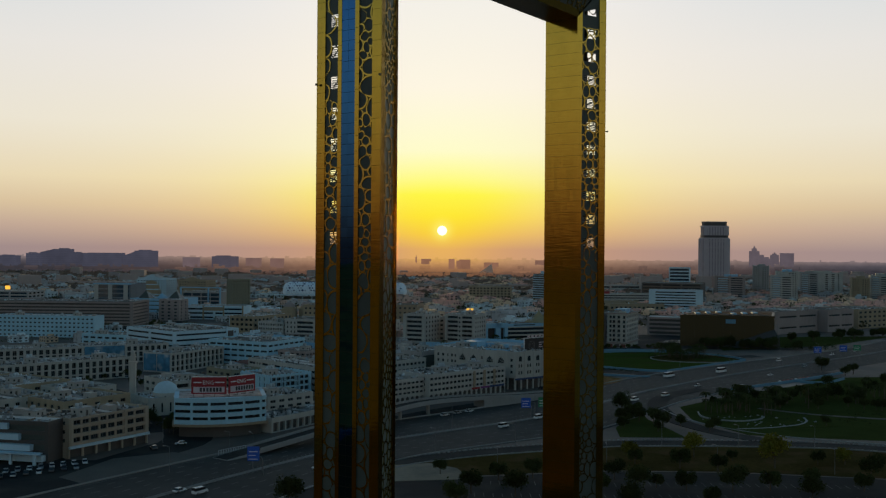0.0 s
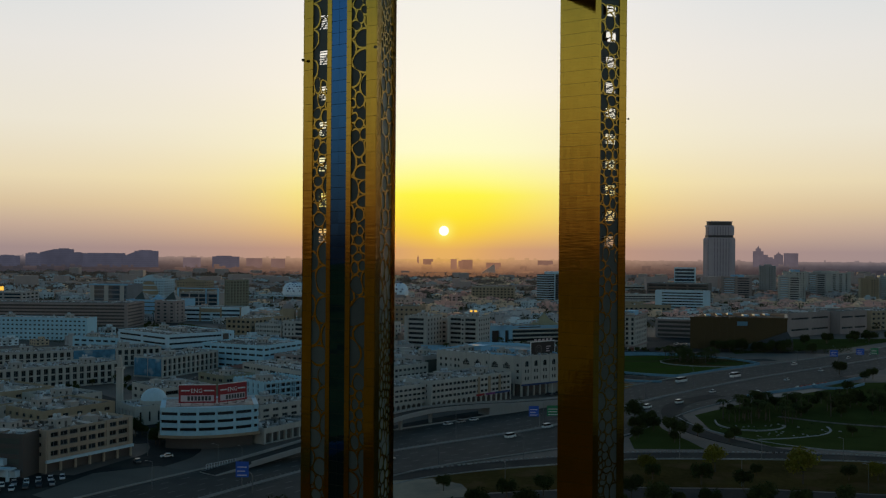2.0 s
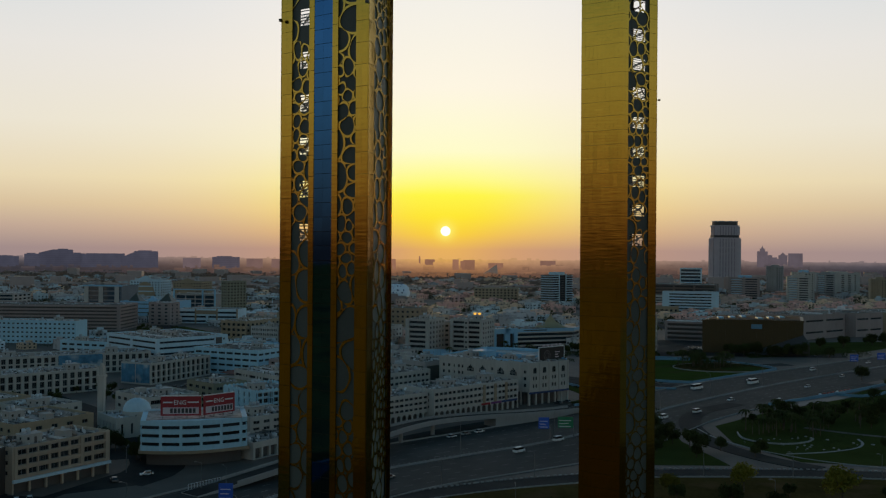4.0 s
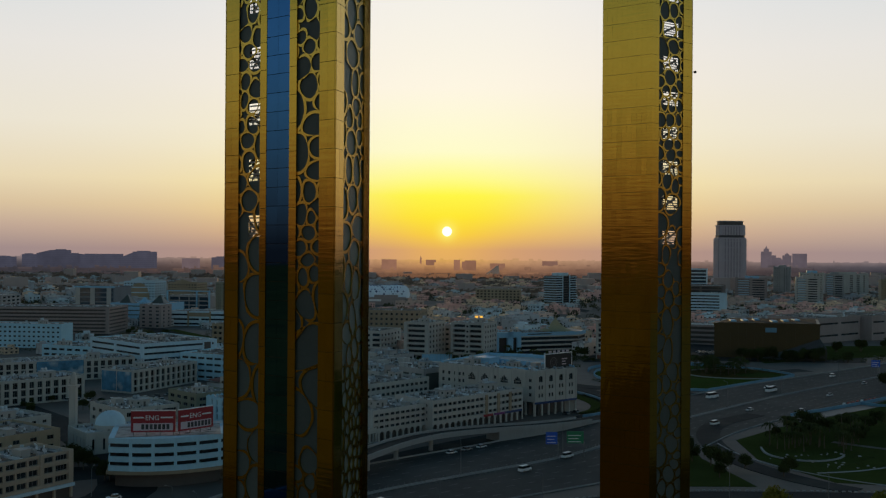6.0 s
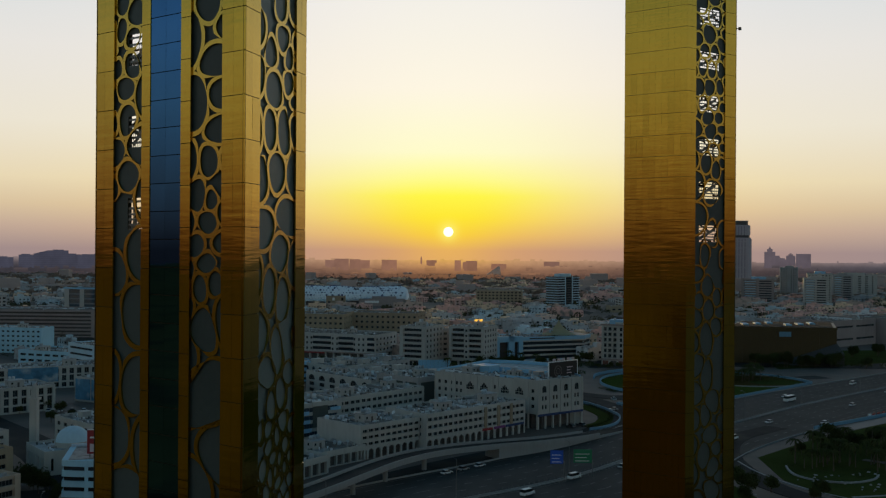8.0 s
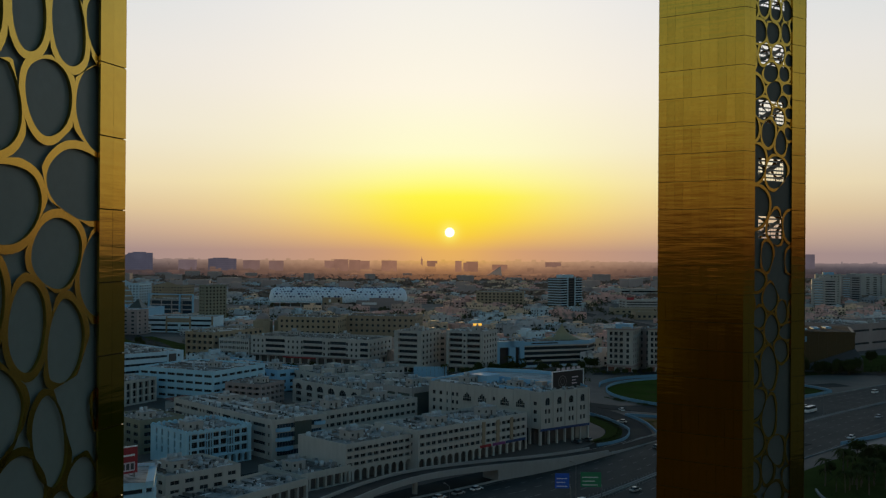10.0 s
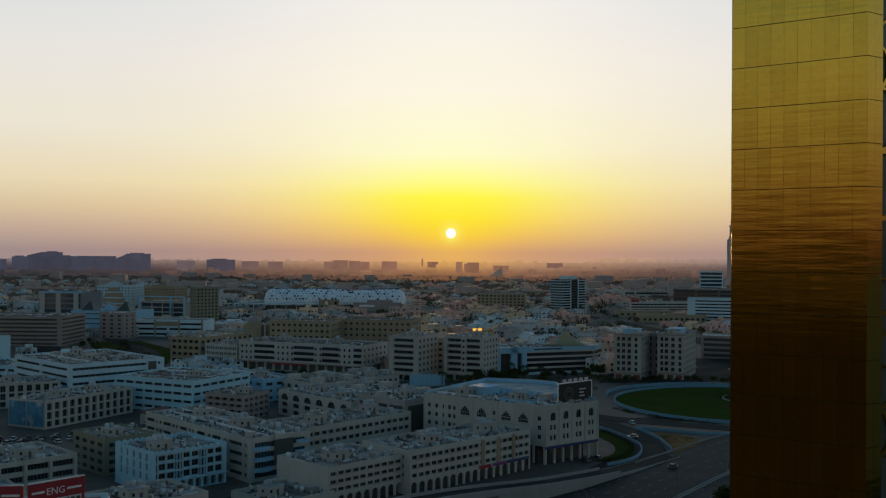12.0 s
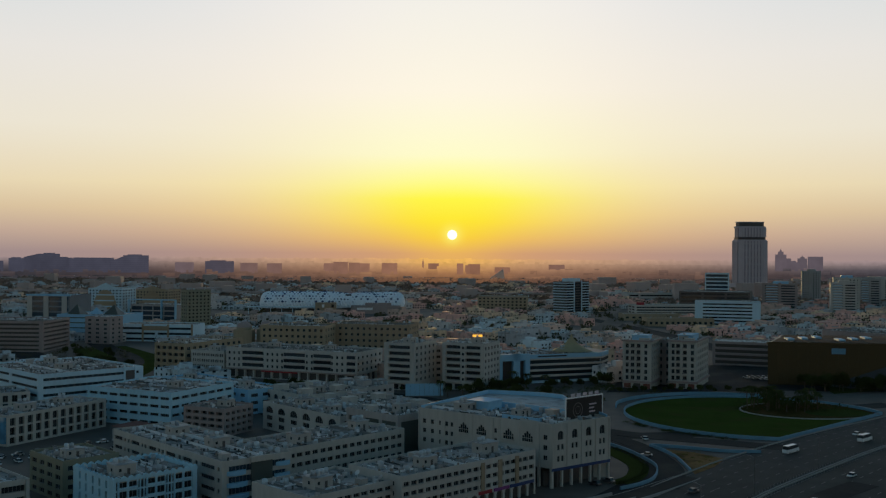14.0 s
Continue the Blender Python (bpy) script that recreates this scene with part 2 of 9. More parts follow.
NAVY = mat("navy_fascia", (0.02, 0.05, 0.16), 0.5, vary=0.2)
SANDSTONE = mat("sand_render", (0.44, 0.36, 0.28), 0.9, vary=0.34, big=0.05, small=0.7, streak=True)
# Tower glazing with distance haze mixed into its base colour.
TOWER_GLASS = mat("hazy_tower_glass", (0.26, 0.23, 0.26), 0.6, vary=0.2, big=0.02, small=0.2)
TOWER_BAND = mat("dark_tower_band", (0.05, 0.045, 0.05), 0.42, vary=0.2)
FRAME_METAL = mat("window_frame_metal", (0.2, 0.205, 0.21), 0.6, 0.0, vary=0.2)
SIGN_LIT = mat("lit_sign", (0.8, 0.4, 0.05), 0.6, vary=0.1)
SIGN_LIT.node_tree.nodes["Principled BSDF"].inputs["Emission Color"].default_value = (1.0, 0.5, 0.06, 1)
SIGN_LIT.node_tree.nodes["Principled BSDF"].inputs["Emission Strength"].default_value = 1.1
SAIL = mat("sail_canvas", (0.82, 0.62, 0.5), 0.8, vary=0.15)
RUST = mat("dull_red_sheet", (0.20, 0.075, 0.055), 0.8, vary=0.4, big=0.1, small=1.0)
HUB = mat("wheel_hub", (0.4, 0.4, 0.41), 0.4, 0.7, vary=0.1)
GREEN_SIGN = mat("green_sign", (0.02, 0.20, 0.09), 0.5, vary=0.1)
SIGN_WHITE = mat("sign_white", (0.75, 0.75, 0.75), 0.6, vary=0.08)
SIGN_PALE = mat("sign_pale", (0.62, 0.52, 0.55), 0.6, vary=0.1)
RED_BLOCK = mat("red_plastic", (0.36, 0.06, 0.04), 0.5, vary=0.2)
BOULDER = mat("pale_boulder", (0.32, 0.31, 0.29), 0.9, vary=0.3, small=2.0)
BLACK = mat("black_panel", (0.02, 0.02, 0.022), 0.4, vary=0.2)
CAR_WHITE = mat("white_car_paint", (0.75, 0.76, 0.77), 0.3, vary=0.05, spec=0.6)
CAR_DARK = mat("dark_car_paint", (0.05, 0.05, 0.055), 0.3, vary=0.1, spec=0.6, per_piece=1.0)
CAR_SILVER = mat("silver_car_paint", (0.42, 0.43, 0.44), 0.35, 0.4, vary=0.05, spec=0.6)
RUBBER = mat("tyre_rubber", (0.02, 0.02, 0.02), 0.9, vary=0.1)
STADIUM = mat("stadium_membrane", (0.85, 0.93, 1.0), 0.6, vary=0.08, big=0.05, small=0.5, per_piece=0.08)
TENT = mat("tan_canvas", (0.35, 0.3, 0.18), 0.85, vary=0.2, small=0.5)
SKY_PAINT = mat("pale_blue_paint", (0.26, 0.5, 0.68), 0.7, vary=0.15, big=0.05, small=0.7, streak=True)
MURAL = mat("blue_banner", (0.07, 0.22, 0.35), 0.7, vary=1.2, big=0.12, small=0.35, dirt=((0.45, 0.5, 0.52), 0.1, 0.55))
# Base colour lightened towards the haze of the distance.
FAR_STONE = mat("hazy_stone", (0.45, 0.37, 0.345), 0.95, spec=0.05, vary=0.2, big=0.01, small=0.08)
# Distance haze is lightened into this stone's base colour.
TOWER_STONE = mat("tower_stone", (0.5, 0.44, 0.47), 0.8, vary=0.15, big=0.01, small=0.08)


# ---- mesh tools ----
def link_mesh(name, bm, material):
    me = bpy.data.meshes.new(name)
    bm.to_mesh(me)
    bm.free()
    for m in material if isinstance(material, (list, tuple)) else [material]:
        me.materials.append(m)
    return me


def part(name, bm, material, parent=None, label="", kind=""):
    """One bmesh as ONE mesh object, under a thing or a part."""
    me = bm if isinstance(bm, bpy.types.Mesh) else link_mesh(name, bm, material)
    ob = new(name, me)
    if parent:
        ob.parent = parent
    return tagged(ob, label, kind=kind)


def thing(name, m, label, category, group="", kind=""):
    ob = new(name)
    ob.empty_display_size = 0.5
    ob.matrix_basis = m
    return tagged(ob, label, category, group, kind)


def box(bm, x0, y0, z0, x1, y1, z1, mi=0):
    v = [bm.verts.new(c) for c in ((x0, y0, z0), (x1, y0, z0), (x1, y1, z0), (x0, y1, z0),
                                   (x0, y0, z1), (x1, y0, z1), (x1, y1, z1), (x0, y1, z1))]
    for f in ((3, 2, 1, 0), (4, 5, 6, 7), (0, 1, 5, 4), (1, 2, 6, 5), (2, 3, 7, 6), (3, 0, 4, 7)):
        bm.faces.new([v[i] for i in f]).material_index = mi


def boxes(*dims):
    bm = bmesh.new()
    for d in dims:
        box(bm, *d)
    return bm


def cyl(bm, p, q, r0, r1=None, n=10, cap=True):
    """A tapered rod from p to q."""
    r1 = r0 if r1 is None else r1
    p, q = Vector(p), Vector(q)
    d = (q - p).normalized()
    a = d.orthogonal().normalized()
    b = d.cross(a)
    rings = []
    for c, r in ((p, r0), (q, r1)):
        rings.append([bm.verts.new(c + r * (math.cos(6.28318 * i / n) * a + math.sin(6.28318 * i / n) * b)) for i in range(n)])
    for i in range(n):
        j = (i + 1) % n
        bm.faces.new((rings[0][i], rings[0][j], rings[1][j], rings[1][i]))
    if cap:
        bm.faces.new(rings[1])
        bm.faces.new(rings[0][::-1])


def dome_mesh(bm, c, r, h, n=20, m=7, z_from=0.0):
    """A dome of radius r and height h over the centre c."""
    rings = []
    for k in range(m):
        a = math.pi / 2 * k / m
        rings.append([bm.verts.new((c[0] + r * math.cos(a) * math.cos(6.28318 * i / n), c[1] + r * math.cos(a) * math.sin(6.28318 * i / n),
                                    c[2] + h * math.sin(a))) for i in range(n)])
    top = bm.verts.new((c[0], c[1], c[2] + h))
    for a, b in zip(rings, rings[1:]):
        for i in range(n):
            bm.faces.new((a[i], a[(i + 1) % n], b[(i + 1) % n], b[i]))
    for i in range(n):
        bm.faces.new((rings[-1][i], rings[-1][(i + 1) % n], top))
    for f in bm.faces:
        f.smooth = True


def prism(bm, pts, z0, z1, mi=0):
    """An upright prism over a plan outline, counter-clockwise."""
    lo = [bm.verts.new((x, y, z0)) for x, y in pts]
    hi = [bm.verts.new((x, y, z1)) for x, y in pts]
    n = len(pts)
    for i in range(n):
        j = (i + 1) % n
        bm.faces.new((lo[i], lo[j], hi[j], hi[i])).material_index = mi
    bm.faces.new(hi).material_index = mi
    bm.faces.new(lo[::-1]).material_index = mi


def hazy(name, far, shade=1.0, lines=False, tone=None):
    """Far distance as emission: dusk haze painted in, glowing sunwards, thicker towards the horizon."""
    m = bpy.data.materials.new(name)
    m.use_nodes = True
    nt = m.node_tree
    nt.nodes.clear()
    geo = nt.nodes.new("ShaderNodeNewGeometry").outputs["Position"]
    sp = nt.nodes.new("ShaderNodeSeparateXYZ")
    nt.links.new(geo, sp.inputs[0])

    def ma(op, a, b=0.0):
        n = nt.nodes.new("ShaderNodeMath")
        n.operation = op
        for i, v in enumerate((a, b)):
            if isinstance(v, (int, float)):
                n.inputs[i].default_value = v
            else:
                nt.links.new(v, n.inputs[i])
        return n.outputs[0]

    def ramp(fac, stops):
        n = nt.nodes.new("ShaderNodeValToRGB")
        el = n.color_ramp.elements
        while len(el) < len(stops):
            el.new(1.0)
        for e, (p, c) in zip(el, stops):
            e.position, e.color = p, (*c, 1)
        nt.links.new(fac, n.inputs[0])
        return n.outputs[0]

    def mix(fac, a, b):
        n = nt.nodes.new("ShaderNodeMix")
        n.data_type = "RGBA"
        nt.links.new(fac, n.inputs[0])
        nt.links.new(a, n.inputs[6])
        nt.links.new(b, n.inputs[7])
        return n.outputs[2]

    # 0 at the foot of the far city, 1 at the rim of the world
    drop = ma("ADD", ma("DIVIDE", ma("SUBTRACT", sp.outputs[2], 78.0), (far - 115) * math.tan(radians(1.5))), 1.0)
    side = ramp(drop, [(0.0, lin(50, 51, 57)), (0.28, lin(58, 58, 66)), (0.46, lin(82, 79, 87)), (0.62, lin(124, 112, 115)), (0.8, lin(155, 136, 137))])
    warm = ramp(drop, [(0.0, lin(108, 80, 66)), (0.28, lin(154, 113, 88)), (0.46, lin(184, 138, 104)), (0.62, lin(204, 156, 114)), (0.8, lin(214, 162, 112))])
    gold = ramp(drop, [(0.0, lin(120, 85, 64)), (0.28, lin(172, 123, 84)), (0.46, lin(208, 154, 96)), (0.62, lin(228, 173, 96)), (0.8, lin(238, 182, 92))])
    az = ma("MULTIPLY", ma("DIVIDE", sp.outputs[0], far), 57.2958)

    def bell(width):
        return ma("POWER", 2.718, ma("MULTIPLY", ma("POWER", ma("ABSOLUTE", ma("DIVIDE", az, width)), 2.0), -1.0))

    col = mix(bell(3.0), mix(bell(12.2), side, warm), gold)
    if tone:
        col = mix(bell(9.0), *(ramp(drop, [(0.0, tuple(0.9 * q for q in c)), (1.0, c)]) for c in tone))
    nz = nt.nodes.new("ShaderNodeTexNoise")
    nz.inputs["Scale"].default_value, nz.inputs["Detail"].default_value = 0.03, 5.0
    nt.links.new(geo, nz.inputs["Vector"])
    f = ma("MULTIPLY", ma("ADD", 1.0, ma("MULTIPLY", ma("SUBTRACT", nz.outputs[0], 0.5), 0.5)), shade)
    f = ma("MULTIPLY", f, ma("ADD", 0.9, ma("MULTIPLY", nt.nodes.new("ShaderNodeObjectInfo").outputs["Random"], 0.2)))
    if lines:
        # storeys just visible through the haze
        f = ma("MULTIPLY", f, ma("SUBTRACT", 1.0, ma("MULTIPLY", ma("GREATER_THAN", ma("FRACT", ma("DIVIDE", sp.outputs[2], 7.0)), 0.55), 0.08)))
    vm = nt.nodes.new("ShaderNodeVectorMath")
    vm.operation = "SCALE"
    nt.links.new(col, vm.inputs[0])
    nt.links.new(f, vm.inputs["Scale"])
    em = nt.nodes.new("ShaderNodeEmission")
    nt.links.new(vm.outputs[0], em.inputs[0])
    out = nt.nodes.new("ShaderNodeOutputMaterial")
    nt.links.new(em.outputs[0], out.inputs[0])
    return m


# Self-glowing backdrop colours: each carries the haze of its distance.
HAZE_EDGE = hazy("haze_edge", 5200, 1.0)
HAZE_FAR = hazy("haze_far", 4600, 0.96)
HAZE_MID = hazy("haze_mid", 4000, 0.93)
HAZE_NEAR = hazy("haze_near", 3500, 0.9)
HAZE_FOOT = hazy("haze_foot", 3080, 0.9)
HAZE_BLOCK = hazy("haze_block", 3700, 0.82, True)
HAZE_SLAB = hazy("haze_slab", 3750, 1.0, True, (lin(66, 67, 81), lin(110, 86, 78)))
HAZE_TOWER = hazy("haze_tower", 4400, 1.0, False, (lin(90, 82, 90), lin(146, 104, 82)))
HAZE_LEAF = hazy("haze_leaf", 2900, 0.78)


# ---- the ground and the roads ----
def slab(name, pts, z0, z1, material, label, category, kind="structure"):
    bm = bmesh.new()
    prism(bm, pts, z0, z1)
    bmesh.ops.recalc_face_normals(bm, faces=bm.faces)
    return tagged(part(name, bm, material), label, category, kind=kind)


def ribbon(pts, width):
    """The two edges of a strip of that width along a centre line."""
    left, right = [], []
    for i, p in enumerate(pts):
        a, b = Vector(pts[max(i - 1, 0)][:2]), Vector(pts[min(i + 1, len(pts) - 1)][:2])
        d = (b - a).normalized()
        n = Vector((-d.y, d.x)) * width / 2
        left.append((p[0] + n.x, p[1] + n.y))
        right.append((p[0] - n.x, p[1] - n.y))
    return left, right


def smooth_line(pts, times=2):
    for _ in range(times):
        out = [pts[0]]
        for a, b in zip(pts, pts[1:]):
            out.append(tuple(0.75 * p + 0.25 * q for p, q in zip(a, b)))
            out.append(tuple(0.25 * p + 0.75 * q for p, q in zip(a, b)))
        out.append(pts[-1])
        pts = out
    return pts


def band(bm, left, right, z0, z1):
    """A slab between two edge lines."""
    rows = []
    for (a, b), (c, d) in zip(left, right):
        rows.append([bm.verts.new(v) for v in ((a, b, z0), (c, d, z0), (c, d, z1), (a, b, z1))])
    for p, q in zip(rows, rows[1:]):
        for i in range(4):
            bm.faces.new((p[i], p[(i + 1) % 4], q[(i + 1) % 4], q[i]))
    bm.faces.new(rows[0])
    bm.faces.new(rows[-1][::-1])
    bmesh.ops.recalc_face_normals(bm, faces=bm.faces)


def street(name, pts, width, z, material, label, category="road"):
    bm = bmesh.new()
    l, r = ribbon(smooth_line(pts), width)
    band(bm, l, r, -0.3, z)
    return tagged(part(name, bm, material), label, category, kind="structure")


bm = bmesh.new()
N = 60
R = 6200
grid = [[bm.verts.new((-R + 2 * R * i / N, -R + 2 * R * j / N, 0)) for j in range(N + 1)] for i in range(N + 1)]
for i in range(N):
    for j in range(N):
        bm.faces.new((grid[i][j], grid[i + 1][j], grid[i + 1][j + 1], grid[i][j + 1]))
tagged(part("ground", bm, CITY), "dusty city ground reaching the horizon", "ground", kind="structure")

UPPER = [(-260, 130), (-160, 270), (-101, 360), (-54, 428), (-20, 464), (18, 497), (54, 537), (84, 579), (116, 619), (165, 671), (218, 718), (333, 822),
         (420, 925), (620, 1130), (900, 1400)]
LOWER = [(-150, 130), (-100, 225), (-58, 300), (-32, 352), (-10, 384), (30, 412), (70, 440), (104, 492), (128, 529), (167, 570), (204, 613), (250, 660), (365, 765),
         (455, 880), (660, 1100), (940, 1370)]
bm = bmesh.new()
band(bm, UPPER[:-1] + UPPER[-1:], LOWER[1:], -0.3, 0.10)
tagged(part("highway", bm, ASPHALT), "wide dark asphalt highway with pale lane lines", "road", kind="structure")
street("service_road", [(-60, 290), (-30, 345), (-17, 372), (0, 383), (20, 393), (45, 402), (70, 412), (115, 413), (156, 411), (185, 401), (260, 372), (360, 330)],
       11, 0.14, ASPHALT_OLD, "grey service road along the lawn")
street("ramp_road", [(150, 575), (122, 548), (110, 515), (108, 485), (110, 462), (121, 436), (135, 420)], 10, 0.18, ASPHALT_OLD, "curved slip road off the highway")
street("street", [(-330, 420), (-220, 420), (-150, 430), (-118, 440), (-90, 470), (-60, 500), (-40, 520)], 22, 0.06, ASPHALT_OLD, "dark side street between the offices")
street("street", [(-160, 250), (-128, 340), (-112, 385), (-100, 415), (-128, 470), (-160, 520), (-230, 600), (-300, 700)], 20, 0.07, ASPHALT_OLD, "dark street past the mosque")
street("street", [(-38, 440), (0, 492), (60, 545), (85, 600), (72, 660), (40, 690), (16, 722), (6, 760), (-40, 794), (-110, 806), (-170, 806)], 14, 0.05, ASPHALT_OLD, "dark street behind the arcades")
street("street", [(-300, 830), (-160, 800), (-120, 760), (-60, 700)], 14, 0.05, ASPHALT_OLD, "dark street between white offices")
street("avenue", [(-430, 1340), (-340, 1195), (-286, 1062), (-222, 960), (-208, 885), (-196, 830), (-165, 803)], 18, 0.08, ASPHALT_OLD, "wide avenue curving between green verges")
slab("lawn_green", [(-300, 1040), (-262, 1060), (-205, 975), (-190, 905), (-186, 850), (-170, 828), (-205, 808), (-236, 850), (-245, 930)], -0.3, 0.055, LAWN, "green verge beside the avenue", "lawn")
street("street", [(-330, 1010), (-250, 900), (-225, 830), (-200, 760)], 24, 0.07, ASPHALT_OLD, "wide avenue between offices")
street("street", [(140, 1600), (215, 1250), (235, 1050), (225, 960), (200, 880)], 22, 0.05, ASPHALT_OLD, "straight avenue running into the distance")
street("street", [(60, 660), (130, 670), (190, 740), (240, 760)], 14, 0.05, ASPHALT_OLD, "dark road round the oval lawn")
slab("lawn_strip", [(-14, 372), (0, 376), (22, 386), (46, 395), (72, 404), (115, 405), (156, 403), (185, 393), (260, 364), (340, 320), (340, 300), (155, 351),
                    (105, 360), (59, 361), (36, 356), (4, 349), (-20, 343)], -0.3, 0.12, DRYGRASS, "strip of dry yellowish park grass", "lawn")
slab("parking_lot", [(-30, 250), (340, 250), (340, 298), (155, 349), (105, 358), (59, 359), (36, 354), (4, 347), (-22, 341)], -0.3, 0.08, ASPHALT_OLD,
     "dark parking area among trees", "parking")
# Unseen ground, added to shape what the gold and glass reflect.
slab("sand_ground", [(-5900, -5900), (5900, -5900), (5900, 60), (700, 90), (-130, 99), (-262, 127), (-275, 190), (-330, 290), (-5900, 300)], -0.3, 0.02, REFLECT_RED, "unseen reddish ground added for the gold to reflect", "ground")
slab("open_sand", [(-5800, -1500), (-1060, -370), (-480, -60), (-422, 25), (-262, 126), (-275, 189), (-331, 288), (-5800, 298)], -0.3, 0.035, REFLECT_PALE, "unseen pale ground added to brighten the near leg", "ground")
slab("scrub_ground", [(-1050, -1300), (900, -1300), (900, 60), (-215, 62), (-420, 20), (-1050, -380)], -0.3, 0.03, REFLECT_DARK, "unseen dark ground added to darken the far leg", "ground")
slab("park_ground", [(-419, 22), (-216, 63), (-216, 127.5), (-150, 126.5), (-30, 100), (120, 100), (120, 255), (-180, 255), (-318, 262), (-276, 190), (-263, 127)], -0.3, 0.032, PARK, "unseen dark earth under the tower, darkens its reflections", "park")
slab("park_ground", [(-480, -420), (-215.5, -420), (-215.5, 61), (-420, 19), (-480, -70)], -0.3, 0.045, PARK, "unseen dark earth beside the plaza, darkens gold reflections", "park")
slab("park_ground", [(-215, -420), (700, -420), (700, 99.5), (-30, 99.5), (-150, 126), (-215, 127)], -0.3, 0.04, PARK, "unseen dark park earth behind the tower, darkens reflections", "park")
slab("park_paving", [(-30, 100), (240, 100), (240, 249.5), (-30, 249.5)], -0.3, 0.05, PLAZA, "dark paved park plaza below the frame", "pavement")
slab("lawn_green", [(76, 425), (104, 425), (102, 440), (97, 470), (98, 485), (88, 470), (78, 447)], -0.3, 0.16, LAWN, "dark green grass between the ramps", "lawn")
slab("lawn_green", [(133, 432), (190, 420), (290, 385), (400, 360), (420, 480), (300, 640), (240, 630), (190, 575), (150, 540), (121, 508), (118, 470)], -0.3, 0.15, LAWN,
     "dark park lawn beyond the ramp", "lawn")
slab("lot", [(92.9, 634.5), (104.5, 627.3), (113.2, 615.4), (105.6, 601.3), (95.1, 588.0), (95.4, 604)], -0.3, 0.22, LOT_SAND, "brown sandy empty lot beside the highway", "lot")
slab("sandy_bank", [(-20, 340), (10, 345), (6, 362), (-4, 370), (-18, 366)], -0.3, 0.2, SAND, "pale heap of sandy rubble", "lot")


slab("apron", [(-300, 296), (-182, 262), (-142, 314), (-106, 370), (-139, 372), (-150, 392), (-300, 372)], -0.3, 0.045, ASPHALT_OLD, "dark worn asphalt before the offices", "yard")
slab("corner_paving", [(-122, 374.4), (-103, 387), (-89, 379), (-78.4, 369.4), (-94, 350.4), (-111, 328), (-130.5, 343.4)], -0.3, 0.09, PAVING, "pale worn paving at the street corner", "pavement")


def oval(cx, cy, a, b, turn, n=56):
    c, s = math.cos(radians(turn)), math.sin(radians(turn))
    return [(cx + a * math.cos(k) * c - b * math.sin(k) * s, cy + a * math.cos(k) * s + b * math.sin(k) * c) for k in [6.28318 * i / n for i in range(n)]]


def ring(name, outer, inner, z0, z1, material, label, category):
    bm = bmesh.new()
    band(bm, outer + outer[:1], inner + inner[:1], z0, z1)
    return tagged(part(name, bm, material), label, category, kind="structure")


def clipped(pts, a, b, gap):
    """Keep the part of an outline that lies left of the line a to b, that far from it."""
    d = (Vector(b) - Vector(a)).normalized()
    n = Vector((-d.y, d.x))

    def over(p):
        return (Vector(p) - Vector(a)).dot(n) - gap

    out = []
    for p, q in zip(pts, pts[1:] + pts[:1]):
        u, v = over(p), over(q)
        if u >= 0:
            out.append(p)
        if u * v < 0:
            out.append(tuple(Vector(p) + (Vector(q) - Vector(p)) * (u / (u - v))))
    return out


def low_wall(name, pts, width, z1, material, label, category="wall", smooth=2):
    bm = bmesh.new()
    l, r = ribbon(smooth_line(pts, smooth), width)
    band(bm, l, r, -0.3, z1)
    return tagged(part(name, bm, material), label, category, kind="structure")


# round lawn with its pale blue wall, cut off by the highway
rim_line = clipped(oval(157, 718, 64, 64, 0), (116, 619), (218, 718), 4.0)
slab("oval_lawn", rim_line, -0.3, 0.2, LAWN_GREEN, "round green lawn inside a low wall", "lawn")
low_wall("oval_wall", rim_line + rim_line[:1], 0.5, 1.5, WALL_BLUE, "low pale blue wall round the lawn", smooth=0)
low_wall("outer_wall", [(92, 742), (95.4, 759), (111.4, 779.7), (140, 793.5), (161.7, 791.7), (185, 783)], 0.6, 1.7, WALL_BLUE, "low pale blue wall behind the round lawn")
slab("oval_bed", oval(188, 736, 34, 26, 8), -0.3, 0.26, DRYGRASS, "raised oval planting bed", "lawn")
ring("bed_kerb", oval(188, 736, 34.8, 26.8, 8), oval(188, 736, 34.05, 26.05, 8), -0.3, 0.7, CONCRETE, "pale kerb round the planting bed", "kerb")
slab("oval_bed", oval(200, 730, 16, 12, 8), -0.3, 0.32, LAWN, "small green oval bed", "lawn")
slab("precinct", [(96, 800), (200, 812), (300, 806), (330, 905), (240, 935), (190, 945), (120, 880)], -0.3, 0.06, ASPHALT_OLD, "dark asphalt yard round the towers and the hall", "yard")
slab("hall_lawn", [(225, 800), (330, 850), (430, 950), (300, 930), (240, 915)], -0.3, 0.1, LAWN, "dark grass before the bronze hall", "lawn")
# slip roads and verges in front of the corner block
street("slip_road", [(80, 566), (88, 588), (89.5, 610), (86, 636), (80, 656), (62, 682)], 9, 0.16, ASPHALT_OLD, "curved slip road round the corner block")
street("slip_road", [(66, 684), (86, 666), (105, 657), (122, 649), (146, 638)], 12, 0.17, ASPHALT_OLD, "slip road towards the highway")
street("verge", [(66, 574), (73, 582), (77.5, 598), (76.5, 610), (72, 628), (66, 642)], 7, 0.2, LAWN, "curved grass verge behind the barrier", "lawn")
